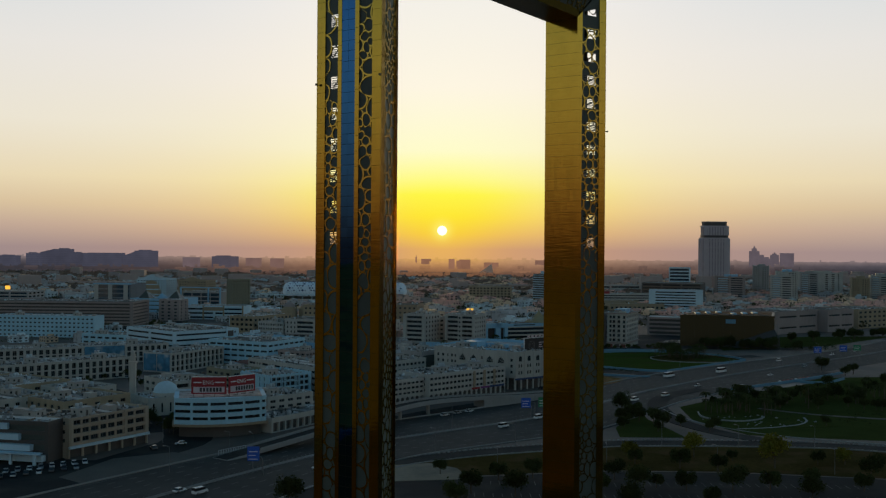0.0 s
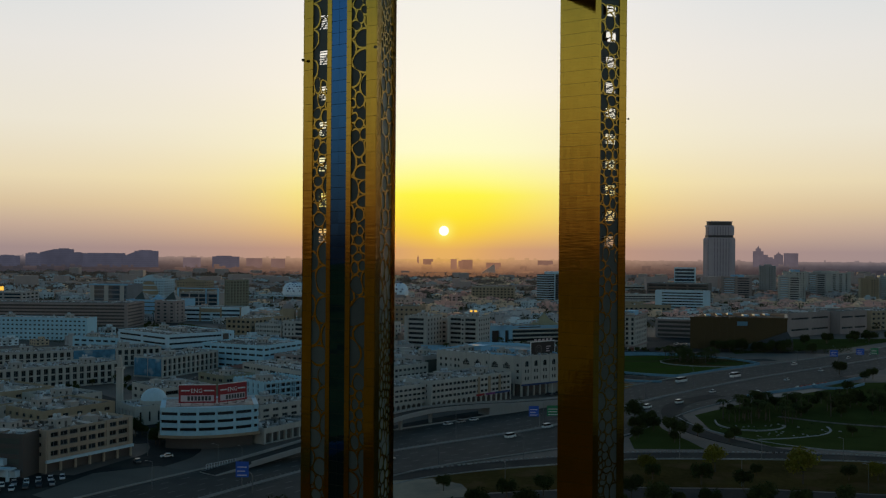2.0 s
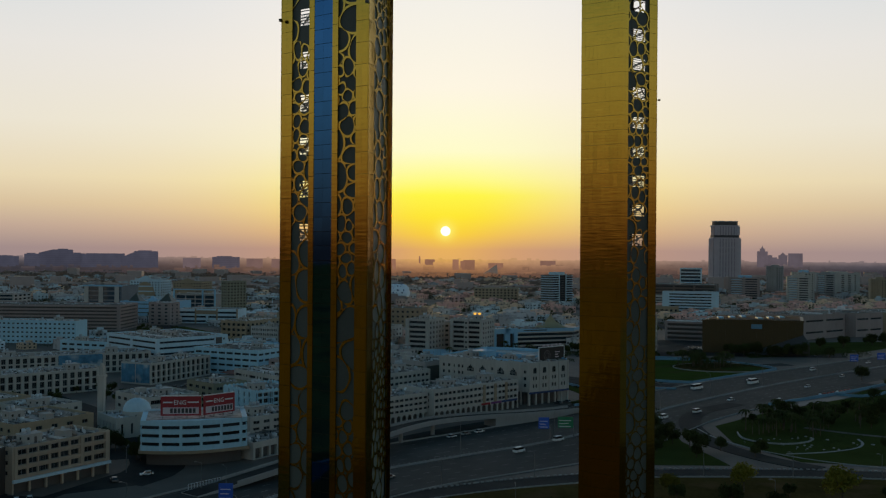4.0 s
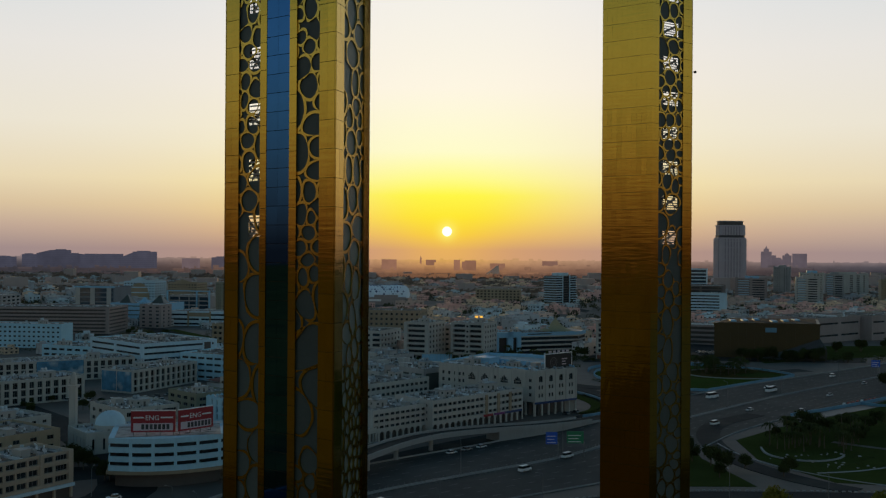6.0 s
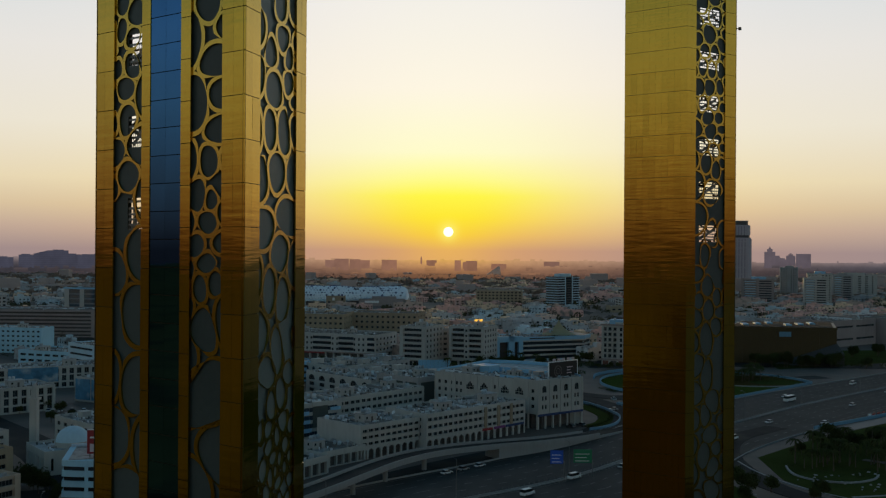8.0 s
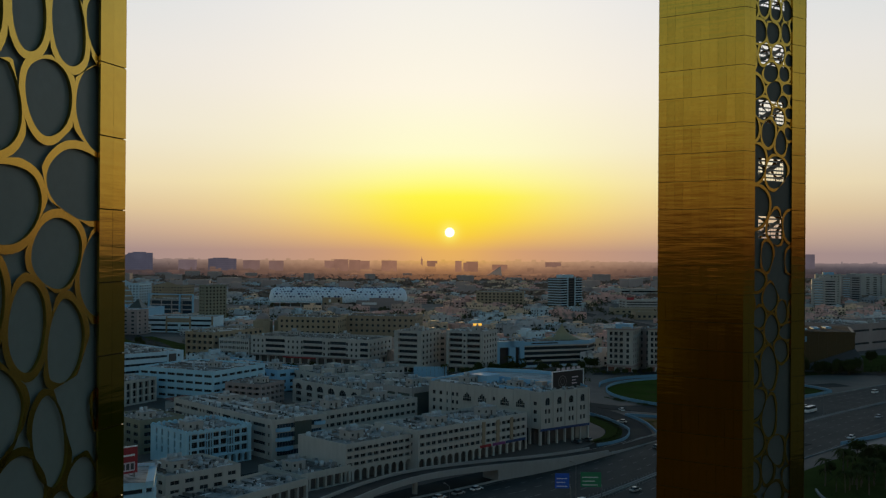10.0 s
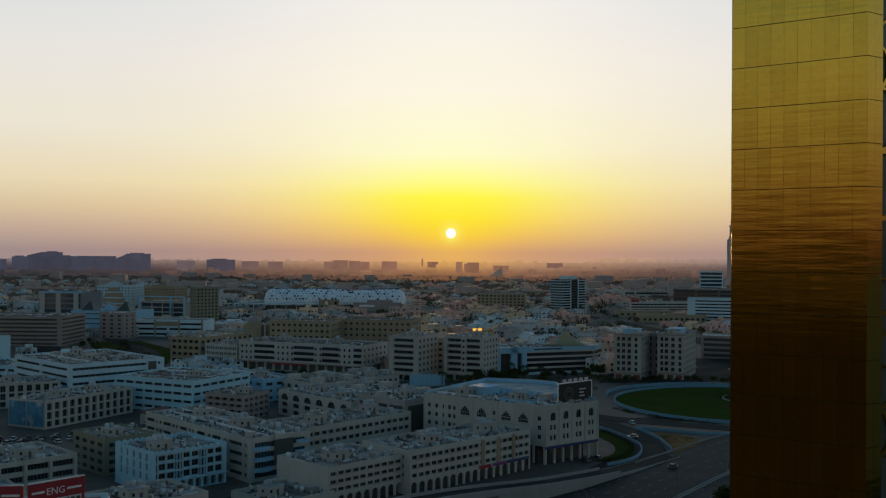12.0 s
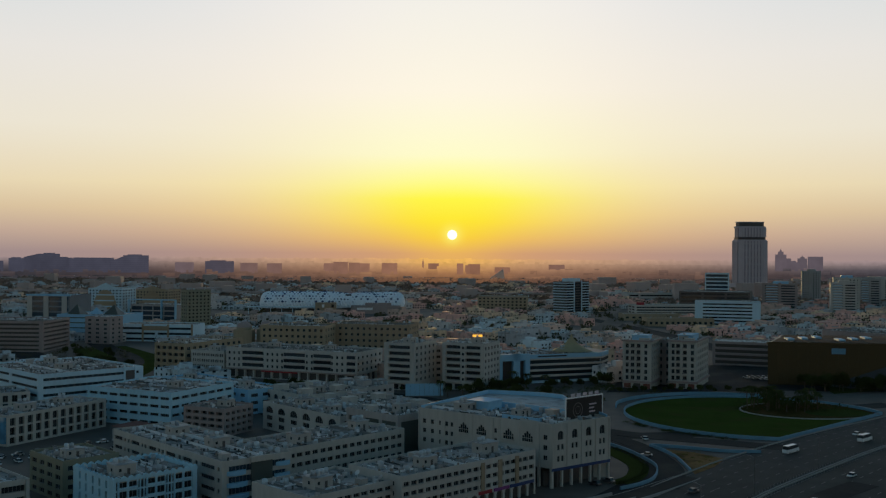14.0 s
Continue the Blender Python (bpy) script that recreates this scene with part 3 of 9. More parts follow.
low_wall("slip_barrier", [(64.5, 563.6), (72, 569.4), (79.4, 579.4), (84.2, 598.3), (83.0, 609.6), (79.4, 626.3), (75, 638), (68, 652)], 0.5, 1.2, WALL_BLUE, "pale blue barrier along the slip road", "barrier")
low_wall("slip_barrier", [(89.2, 639.7), (92.3, 632), (94.9, 617), (94.9, 605), (94.6, 592)], 0.5, 1.2, WALL_BLUE, "pale blue barrier beside the sandy lot", "barrier")
low_wall("slip_barrier", [(90, 640.5), (104.4, 635.2), (116.8, 628.4), (130.8, 627.6)], 0.5, 1.2, WALL_BLUE, "pale blue barrier behind the sandy lot", "barrier")
# where the highway crosses an underpass
slab("highway_shoulder", [(160, 563), (168, 573), (191, 591), (215, 610.5), (240, 632.5), (262, 654.5), (252, 661), (204, 612)], -0.3, 0.09, ASPHALT, "asphalt shoulder over the underpass", "road")
low_wall("bridge_wall", [(165, 570), (191, 590.5), (215, 610), (240, 632), (262, 654)], 0.6, 1.5, WALL_BLUE, "pale blue bridge wall at the highway edge", smooth=1)
# No opening is cut: a flat dark slab gives the underpass its shade.
slab("underpass_road", [(172, 571), (191, 588.5), (215, 607.5), (226, 606), (205, 588), (182, 569)], -0.3, 0.19, DARKSTONE, "flat dark slab with the shade of an underpass in its colour", "road")
low_wall("bridge_wall", [(215, 610), (222, 600), (236, 606), (250, 622)], 0.6, 1.5, WALL_BLUE, "pale blue wing wall beside the underpass", smooth=1)
# round garden beside the ramp
slab("garden_circle", oval(158, 474, 34, 23, -8), -0.3, 0.24, LAWN, "oval garden lawn with curved paths", "lawn")
low_wall("garden_wall", [(126, 491), (124.4, 483), (124.2, 475.3), (128.7, 467.7), (138.9, 464.1), (149.2, 469.5), (153.8, 477)], 0.6, 0.8, CONCRETE, "pale curved garden wall")
low_wall("garden_path", [(132, 446), (146.6, 449), (163.2, 456.7), (171, 466.9), (173, 478)], 1.1, 0.3, CONCRETE, "pale curved garden path", "path")
low_wall("garden_path", [(111, 500), (112.5, 480), (119.5, 459), (131, 442.5), (144, 430), (166, 418.5), (196, 408)], 0.6, 0.34, CONCRETE, "pale kerb round the garden", "path")
low_wall("garden_path", [(160, 505), (178, 488), (196, 480), (225, 470)], 3.5, 0.28, PAVING, "pale paved garden path under the trees", "path")

# lane lines, kerbs and rails of the highway
def along(a, b, f):
    return [(p[0] + (q[0] - p[0]) * f, p[1] + (q[1] - p[1]) * f) for p, q in zip(a, b)]


bm = bmesh.new()
rnd = random.Random(3)
pairs = (UPPER[:-1] + UPPER[-1:], LOWER[1:])
for f in (0.10, 0.19, 0.28, 0.37, 0.62, 0.71, 0.80, 0.9):
    ln = along(*pairs, f)
    for p, q in zip(ln, ln[1:]):
        p, q = Vector(p), Vector(q)
        d = (q - p).normalized()
        n = Vector((-d.y, d.x)) * 0.17
        k = 0.0
        while k < (q - p).length - 4:
            a, b = p + d * k, p + d * (k + 3.5)
            vs = [bm.verts.new((*c, 0.108)) for c in (a - n, b - n, b + n, a + n)]
            bm.faces.new(vs)
            k += 9
for f in (0.028, 0.478, 0.53, 0.968):
    # solid edge lines, worn through in places
    ln = smooth_line(along(*pairs, f))
    for p, q in zip(ln, ln[1:]):
        p, q = Vector(p[:2]), Vector(q[:2])
        d = (q - p).normalized()
        n = Vector((-d.y, d.x)) * 0.13
        k = 0.0
        while k < (q - p).length:
            e = min(k + rnd.uniform(3, 14), (q - p).length)
            if rnd.random() < 0.8:
                bm.faces.new([bm.verts.new((*c, 0.108)) for c in (p + d * k - n, p + d * e - n, p + d * e + n, p + d * k + n)])
            k = e
tagged(part("lane_marks", bm, PAINT_LINE), "white dashed lane lines on the highway", "road marking", kind="stuff")
for nm, f, w, h, lab, mt in (("median_barrier", 0.503, 1.2, 0.35, "low dark median strip of the highway", PAVING),
                             ("median_kerb", 0.494, 0.35, 0.55, "pale kerb along the median strip", CONCRETE),
                             ("median_kerb", 0.512, 0.35, 0.55, "pale kerb along the median strip", CONCRETE),
                             ("edge_barrier", 0.004, 0.3, 0.7, "pale concrete barrier at the highway edge", CONCRETE)):
    bm = bmesh.new()
    l, r = ribbon(smooth_line(along(*pairs, f)), w)
    band(bm, l, r, 0.0, h)
    tagged(part(nm, bm, mt), lab, "barrier", kind="structure")
bm = bmesh.new()
l, r = ribbon(smooth_line(along(*pairs, 0.995)[:9]), 0.4)
band(bm, l, r, 0.0, 0.5)
tagged(part("kerb", bm, CONCRETE), "pale kerb along the highway", "kerb", kind="structure")
bm = bmesh.new()
l, r = ribbon(smooth_line([(-30, 345), (-11, 368.5), (3, 377), (22, 387), (47, 396), (72, 405.5), (115, 406.5), (156, 404.5), (183, 395), (258, 366)]), 0.5)
band(bm, l, r, 0.0, 0.32)
tagged(part("kerb", bm, CONCRETE), "pale kerb between the lawn and the service road", "kerb", kind="structure")

def blocks_along(name, line, step, size, material, label):
    """Short kerb blocks with gaps between them along a line."""
    bm = bmesh.new()
    for p, q in zip(line, line[1:]):
        p, q = Vector(p[:2]), Vector(q[:2])
        d = (q - p).normalized()
        n = Vector((-d.y, d.x)) * size[1] / 2
        k = 0.0
        while k < (q - p).length - size[0]:
            a, b = p + d * k, p + d * (k + size[0])
            lo = [bm.verts.new((*c, 0.05)) for c in (a - n, b - n, b + n, a + n)]
            hi = [bm.verts.new((*c, size[2])) for c in (a - n, b - n, b + n, a + n)]
            bm.faces.new(hi)
            for i in range(4):
                bm.faces.new((lo[i], lo[(i + 1) % 4], hi[(i + 1) % 4], hi[i]))
            k += step
    tagged(part(name, bm, material), label, "kerb", kind="stuff")


KERB = smooth_line([(-30, 345), (-11, 368.5), (3, 377), (22, 387), (47, 396), (72, 405.5), (115, 406.5), (156, 404.5), (183, 395), (258, 366)])
blocks_along("kerb_blocks", KERB, 2.0, (1.0, 0.56, 0.42), CONCRETE, "white blocks of a black and white kerb")
blocks_along("kerb_blocks", [(x - 0.5, y + 12.6) for x, y in KERB], 2.0, (1.0, 0.5, 0.5), CONCRETE, "white blocks of a black and white kerb")
blocks_along("guard_rail", smooth_line(along(*pairs, 0.47)), 2.4, (0.22, 0.12, 0.7), STEEL, "grey posts of the median guard rail")
blocks_along("guard_rail", smooth_line(along(*pairs, 0.535)), 2.4, (0.22, 0.12, 0.7), STEEL, "grey posts of the median guard rail")

bm = bmesh.new()
for k in range(3):
    for q in range(46):
        x, y = 8 + q * 3.0, 338 - k * 17 - q * 0.12 + (2 if q > 20 else 0)
        vs = [bm.verts.new(c) for c in ((x, y, 0.088), (x + 0.16, y, 0.088), (x + 0.16, y + 5, 0.088), (x, y + 5, 0.088))]
        bm.faces.new(vs)
tagged(part("bay_marks", bm, PAINT_LINE), "pale parking bay lines", "road marking", kind="stuff")

# ---- concrete flyover ----
DECK = [(92, 584, 0.12), (66, 551, 1.0), (40, 521, 3.4), (16, 502, 5.2), (-5, 485, 6.0), (-18, 466, 6.3), (-27, 447, 6.4), (-36, 430, 5.9), (-50, 412, 4.4), (-66, 394, 2.2), (-82, 374, 0.4)]


def deck_strip(bm, line, off0, off1, dz0, dz1, ground=False):
    rows = []
    for i, p in enumerate(line):
        a, b = Vector(line[max(i - 1, 0)][:2]), Vector(line[min(i + 1, len(line) - 1)][:2])
        d = (b - a).normalized()
        n = Vector((-d.y, d.x))
        q0, q1 = Vector(p[:2]) + n * off0, Vector(p[:2]) + n * off1
        lo = 0.0 if ground else p[2] + dz0
        rows.append([bm.verts.new(v) for v in ((*q0, lo), (*q1, lo), (*q1, p[2] + dz1), (*q0, p[2] + dz1))])
    for p, q in zip(rows, rows[1:]):
        for i in range(4):
            bm.faces.new((p[i], p[(i + 1) % 4], q[(i + 1) % 4], q[i]))
    bm.faces.new(rows[0])
    bm.faces.new(rows[-1][::-1])
    bmesh.ops.recalc_face_normals(bm, faces=bm.faces)
    return bm


fly = thing("flyover", pose(0, 0, 0), "pale concrete flyover ramp curving beside the highway", "bridge")
LINE = smooth_line(DECK)
part("deck", deck_strip(bmesh.new(), LINE, -4.4, 4.4, -1.0, 0.0), CONCRETE, fly)
part("road_surface", deck_strip(bmesh.new(), LINE, -3.9, 3.9, 0.004, 0.06), ASPHALT_OLD, fly, "asphalt deck")
HIGH = [q for q in LINE if q[2] > 1.3]
part("parapet", deck_strip(bmesh.new(), HIGH, -4.5, -4.05, -0.9, 1.0), CONCRETE, fly)
part("parapet", deck_strip(bmesh.new(), HIGH, 4.05, 4.5, -0.9, 1.0), CONCRETE, fly)
k0 = min(range(len(LINE)), key=lambda i: abs(LINE[i][0] - 14))
part("retaining_wall", deck_strip(bmesh.new(), LINE[:k0], -4.1, 4.1, 0, -0.98, True), CONCRETE, fly)
for x in (-6, -19, -29, -38):
    p = min(LINE, key=lambda q: abs(q[0] - x))
    b2 = bmesh.new()
    cyl(b2, (p[0], p[1], 0), (p[0], p[1], p[2] - 0.99), 0.9, n=14)
    part("pier", b2, CONCRETE, fly)

# ---- the golden frame ----
TOT, W, DEPTH, TAPER = 95.5, 9.685, 16.54, 3.518
TOP, UNDER = 150.0, 140.3
ROW = 3.0
golden = thing("picture_frame_tower", pose(-25.32, 200.97, 0, 0, 0, 54.49),
               "giant gold-clad picture frame tower with ring lattice", "tower")


class Face:
    """A flat side of the frame: s across, t along, n outwards; top(s) is where it ends."""

    def __init__(self, p0, p1, run, t0, top):
        self.o, self.width = Vector(p0), (Vector(p1) - Vector(p0)).length
        self.s = (Vector(p1) - Vector(p0)).normalized()
        self.t = Vector(run)
        self.n = self.s.cross(self.t)
        self.t0, self.top = t0, top

    def at(self, s, t, n=0.0):
        return self.o + self.s * s + self.t * t + self.n * n


def clad(bm, f, s0, s1, cols, t0=None, t1=None, skip=None, rng=None, thick=0.10):
    """Gold sheets, row by row, with open joints between them; skip leaves out a stretch that is built piece by piece."""
    w = (s1 - s0) / cols
    t = f.t0 if t0 is None else t0
    end = max(f.top(s0), f.top(s1)) if t1 is None else t1
    while t < end - 0.05:
        for c in range(cols):
            a, b = s0 + c * w + 0.006, s0 + (c + 1) * w - 0.006
            ta, tb = min(t + ROW - 0.05, f.top(a), end), min(t + ROW - 0.05, f.top(b), end)
            if (ta - t < 0.02 and tb - t < 0.02) or (skip and skip[0] <= t < skip[1]):
                continue
            ta, tb = max(ta, t + 0.01), max(tb, t + 0.01)
            d = [rng.uniform(-0.004, 0.004) for _ in range(4)]
            v = [bm.verts.new(f.at(*q)) for q in ((a, t, d[0]), (b, t, d[1]), (b, tb, d[2]), (a, ta, d[3]),
                                                 (a, t, -thick), (b, t, -thick), (b, tb, -thick), (a, ta, -thick))]
            for q in ((0, 1, 2, 3), (1, 0, 4, 5), (2, 1, 5, 6), (3, 2, 6, 7), (0, 3, 7, 4)):
                bm.faces.new([v[i] for i in q])
        t += ROW


def quad(bm, f, s0, s1, t0, t1, n, mi=0):
    v = [bm.verts.new(f.at(s, min(t, f.top(s)), n)) for s, t in ((s0, t0), (s1, t0), (s1, t1), (s0, t1))]
    bm.faces.new(v).material_index = mi


def cells(width, length, seed, size=1.0):
    """Cells of uneven size that fill a strip and run past its sides: large ones in some stretches and small in others."""
    rng = random.Random(seed)
    pts, tries = [], 0
    while tries < 5200:
        tries += 1
        x, y = rng.uniform(-0.7, width + 0.7), rng.uniform(0, length)
        w = noise.noise(Vector((x * 0.1 + seed, y * 0.075, seed * 1.7)))
        r = size * (1.1 + 1.9 * min(max(w * 1.8 + 0.42, 0.0), 1.0))
        if all((x - a) ** 2 + ((y - b) / 1.6) ** 2 > (0.5 * (r + q)) ** 2 for a, b, q in pts):
            pts.append((x, y, r))
    out = []
    for i, (x, y, r) in enumerate(pts):
        poly = [(-2, max(0, y - 6)), (width + 2, max(0, y - 6)), (width + 2, min(length, y + 6)), (-2, min(length, y + 6))]
        for j, (a, b, q) in enumerate(pts):
            if i == j or abs(a - x) > 6 or abs(b - y) > 8:
                continue
            mx, my, nx, ny = (x + a) / 2, (y + b) / 2, a - x, b - y
            new_poly = []
            for (px, py), (qx, qy) in zip(poly, poly[1:] + poly[:1]):
                dp, dq = (px - mx) * nx + (py - my) * ny, (qx - mx) * nx + (qy - my) * ny
                if dp <= 0:
                    new_poly.append((px, py))
                if dp * dq < 0:
                    k = dp / (dp - dq)
                    new_poly.append((px + (qx - px) * k, py + (qy - py) * k))
            poly = new_poly
            if len(poly) < 3:
                break
        if len(poly) >= 3:
            # short sides melt into one corner
            cut = 0.33 * sum(math.dist(a, b) for a, b in zip(poly, poly[1:] + poly[:1])) / len(poly)
            kept = []
            for p in poly:
                if kept and math.dist(p, kept[-1]) < cut:
                    kept[-1] = ((p[0] + kept[-1][0]) / 2, (p[1] + kept[-1][1]) / 2)
                else:
                    kept.append(p)
            if len(kept) >= 3:
                out.append((kept, r, rng.random(), poly))
    return out


def lattice(bm, f, s0, s1, t0, t1, seed, depth=-0.13, thick=0.14, size=1.0):
    """The ring lattice: flat gold rings round uneven oval holes, open between them and missing here and there."""
    width, lap = s1 - s0, 0.3
    for poly, r, chance, cell in cells(width, t1 - t0, seed, size):
        mid = sum(p[1] for p in poly) / len(poly)
        if chance > 0.95 or noise.noise(Vector((poly[0][0] * 0.12 + seed * 3.1, mid * 0.085, seed * 0.7))) > 0.5:
            continue
        rim = [(p[0], p[1]) for p in poly]
        for _ in range(3):
            rim = [(p[0] * u + w[0] * (1 - u), p[1] * u + w[1] * (1 - u)) for p, w in zip(rim, rim[1:] + rim[:1]) for u in (0.75, 0.25)]
        m = len(rim)
        cx, cy = sum(p[0] for p in rim) / m, sum(p[1] for p in rim) / m
        # rounder still: half way to the ellipse of the same extent
        ex, ey = (0.49 * (max(q) - min(q)) for q in zip(*rim))
        round_rim = []
        for p in rim:
            dx, dy = p[0] - cx, p[1] - cy
            k = 1 / max(math.hypot(dx / ex, dy / ey), 1e-3)
            k = 1 + 0.6 * (k - 1)
            round_rim.append((cx + dx * k, cy + dy * k))
        rim = round_rim
        wide = 0.11 + 0.03 * r

        def moved(d):
            out = []
            for k, p in enumerate(rim):
                a, b = rim[k - 1], rim[(k + 1) % m]
                tx, ty = b[0] - a[0], b[1] - a[1]
                l = math.hypot(tx, ty) or 1.0
                nx, ny = -ty / l, tx / l
                if nx * (cx - p[0]) + ny * (cy - p[1]) < 0:
                    nx, ny = -nx, -ny
                room = 0.8 * math.hypot(cx - p[0], cy - p[1])
                e = min(d, room)
                out.append((min(max(p[0] + nx * e, -lap), width + lap), p[1] + ny * e))
            return out

        def outward(p):
            """Where the line from the middle through p leaves the cell."""
            dx, dy = p[0] - cx, p[1] - cy
            best = 1.0
            for (ax, ay), (bx, by) in zip(cell, cell[1:] + cell[:1]):
                ux, uy = bx - ax, by - ay
                det = dx * uy - dy * ux
                if abs(det) > 1e-9:
                    k = ((ax - cx) * uy - (ay - cy) * ux) / det
                    q = ((ax - cx) * dy - (ay - cy) * dx) / det
                    if k > 0.5 and -0.01 <= q <= 1.01:
                        best = min(k, 1 + 0.17 / max(math.hypot(dx, dy), 0.1))
                        break
            return (min(max(cx + dx * best, -lap), width + lap), cy + dy * best)

        rim_o, rim_i = [outward(p) for p in rim], moved(wide)
        ov = [bm.verts.new(f.at(s0 + p[0], t0 + p[1], depth)) for p in rim_o]
        hv = [bm.verts.new(f.at(s0 + p[0], t0 + p[1], depth)) for p in rim_i]
        hb = [bm.verts.new(f.at(s0 + p[0], t0 + p[1], depth - thick)) for p in rim_i]
        for i in range(m):
            j = (i + 1) % m
            bm.faces.new((ov[i], ov[j], hv[j], hv[i]))
            bm.faces.new((hv[i], hv[j], hb[j], hb[i]))


STAIR0, STAIR = 81.05 - 6.15 * 12, 6.15


def glazing(f, s0, s1, t0, t1, see, parent, depth=-0.3, half=1.2, glass=None):
    """Dark glass behind the lattice, left clear at the stair landings, and the dark sides of the recess."""
    bm = bmesh.new()
    a, b = s0 + see[0] * (s1 - s0), s0 + see[1] * (s1 - s0)
    s0, s1 = s0 - 0.3, s1 + 0.3
    z = STAIR0
    last = t0
    while z < t1 - 4:
        if z - half > t0 and z > 76 and see[1] > 0:
            quad(bm, f, s0, s1, last, z - half, depth)
            quad(bm, f, s0, a, z - half, z + half, depth)
            quad(bm, f, b, s1, z - half, z + half, depth)
            last = z + half
            if half < 2 and 40 < z < 125:
                # one landing: handrails, balusters and the sloping flight behind
                rails = bmesh.new()
                for k in (-1.3, -0.9, -0.5, -0.1, 0.35, 0.85, 1.2):
                    v = [rails.verts.new(f.at(s, z + k + dz, depth - 0.05)) for s, dz in ((a, 0), (b, 0), (b, 0.17), (a, 0.17))]
                    rails.faces.new(v)
                v = [rails.verts.new(f.at(s, z + dz, depth - 0.4)) for s, dz in ((a, -1.2), (b, 0.6), (b, 1.05), (a, -0.75))]
                rails.faces.new(v)
                for q in range(9):
                    s = a + (b - a) * (q + 0.5) / 9
                    v = [rails.verts.new(f.at(s + ds, z + dz, depth - 0.06)) for ds, dz in ((0, -1.3), (0.07, -1.3), (0.07, 0.35), (0, 0.35))]
                    rails.faces.new(v)
                part("stair_rail", rails, STEEL, parent, "steel stair rail behind the glass", kind="stuff")
        z += STAIR
    quad(bm, f, s0, s1, last, t1, depth)
    part("tinted_glazing", bm, glass or DARK_GLASS, parent)


def leg(side):
    """side 0: the leg at the near end; 1: its mirror image at the far end."""
    def P(x, y):
        return (TOT - x, y, 0) if side else (x, y, 0)

    A, B, C, I = P(0, 0), P(0, -DEPTH), P(W, -DEPTH + TAPER), P(W, -TAPER)
    up3 = (0, 0, 1)
    wf = (Vector(C) - Vector(B)).length
    slope = (TOP - UNDER) / wf
    if side:
        outer, inner = Face(B, A, up3, 2.0, lambda s: TOP), Face(I, C, up3, 2.0, lambda s: UNDER)
        front, back = Face(C, B, up3, 2.0, lambda s: UNDER + s * slope), Face(A, I, up3, 2.0, lambda s: TOP - s * slope)
    else:
        outer, inner = Face(A, B, up3, 2.0, lambda s: TOP), Face(C, I, up3, 2.0, lambda s: UNDER)
        front, back = Face(B, C, up3, 2.0, lambda s: TOP - s * slope), Face(I, A, up3, 2.0, lambda s: UNDER + s * slope)
    rng = random.Random(11 + side)
    shell, sheets = bmesh.new(), bmesh.new()

    def flip(f, a, b):
        return (f.width - b, f.width - a)

    # outer side: border, lattice, rib, glass lift shaft, rib, lattice, border (counted from the back)
    v_a, v_g, v_b = (2.228, 5.558), (6.538, 9.955), (11.017, 14.293)
    if side:
        v_a, v_g, v_b = flip(outer, *v_a), flip(outer, *v_g), flip(outer, *v_b)
    strips = sorted([v_a, v_g, v_b])
    cuts = [0.0] + [c for s in strips for c in s] + [outer.width]
    near_rows = (59.0, 104.0)
    for k in range(0, 8, 2):
        quad(shell, outer, cuts[k], cuts[k + 1], 0, TOP, -0.12)
        cols = 2 if k in (0, 6) else 1
        clad(sheets, outer, cuts[k], cuts[k + 1], cols, rng=rng, skip=None if side else near_rows)
    rib = bmesh.new()
    lattice(rib, outer, *v_a, 4, 149, 21 + side, size=1.0)
    part("ring_lattice", rib, GOLD_RIB, golden, "gold ring lattice strip", kind="stuff")
    rib = bmesh.new()
    lattice(rib, outer, *v_b, 4, 149, 33 + side, size=1.0)
    part("ring_lattice", rib, GOLD_RIB, golden, "gold ring lattice strip", kind="stuff")
    glazing(outer, *v_a, 2, TOP, (0.42, 0.99) if not side else (0.02, 0.98), golden, half=1.2 if not side else 2.8)
    glazing(outer, *v_b, 2, TOP, (0.05, 0.0) if not side else (0.02, 0.98), golden, half=2.8)
    # lift shaft glass, two panes a row
    glass_me = None
    rows = int((TOP - 2) / 2.03)
    far_panes = bmesh.new()
    quad(shell, outer, v_g[0] - 0.2, v_g[1] + 0.2, 0, TOP, -0.2)
    w = (v_g[1] - v_g[0]) / 2
    for r in range(rows):
        t = 2.0 + r * 2.03
        for c in range(2):
            d = [rng.uniform(-0.003, 0.003) for _ in range(4)]
            if side == 0 and 48 < t < 112:
                if glass_me is None:
                    b2 = bmesh.new()
                    box(b2, 0.008, -0.02, 0.03, w - 0.008, 0.02, 2.0)
                    glass_me = link_mesh("pane", b2, BLUE_GLASS)
                ob = part("glass_pane", glass_me, None, golden)
                x = outer.at(v_g[0] + c * w, t, -0.07)
                ob.matrix_basis = Matrix(((outer.s.x, -outer.n.x, 0, x.x), (outer.s.y, -outer.n.y, 0, x.y), (0, 0, 1, x.z), (0, 0, 0, 1))) @ pose(
                    0, 0, 0, rng.uniform(-0.15, 0.15), 0, rng.uniform(-0.15, 0.15))
            else:
                vs = [far_panes.verts.new(outer.at(v_g[0] + c * w + a, t + b, -0.07 + k)) for (a, b), k in zip(((0.02, 0.03), (w - 0.02, 0.03), (w - 0.02, 2.0), (0.02, 2.0)), d)]
                far_panes.faces.new(vs)
    part("glass_panes", far_panes, BLUE_GLASS, golden, "blue lift-shaft glass", kind="stuff")
    # front and back: border, lattice, border
    for nm, f in (("front", front), ("back", back)):
        k = wf / W
        st = (2.258 * k, 7.986 * k)
        if (nm == "front") == bool(side):
            st = flip(f, *st)
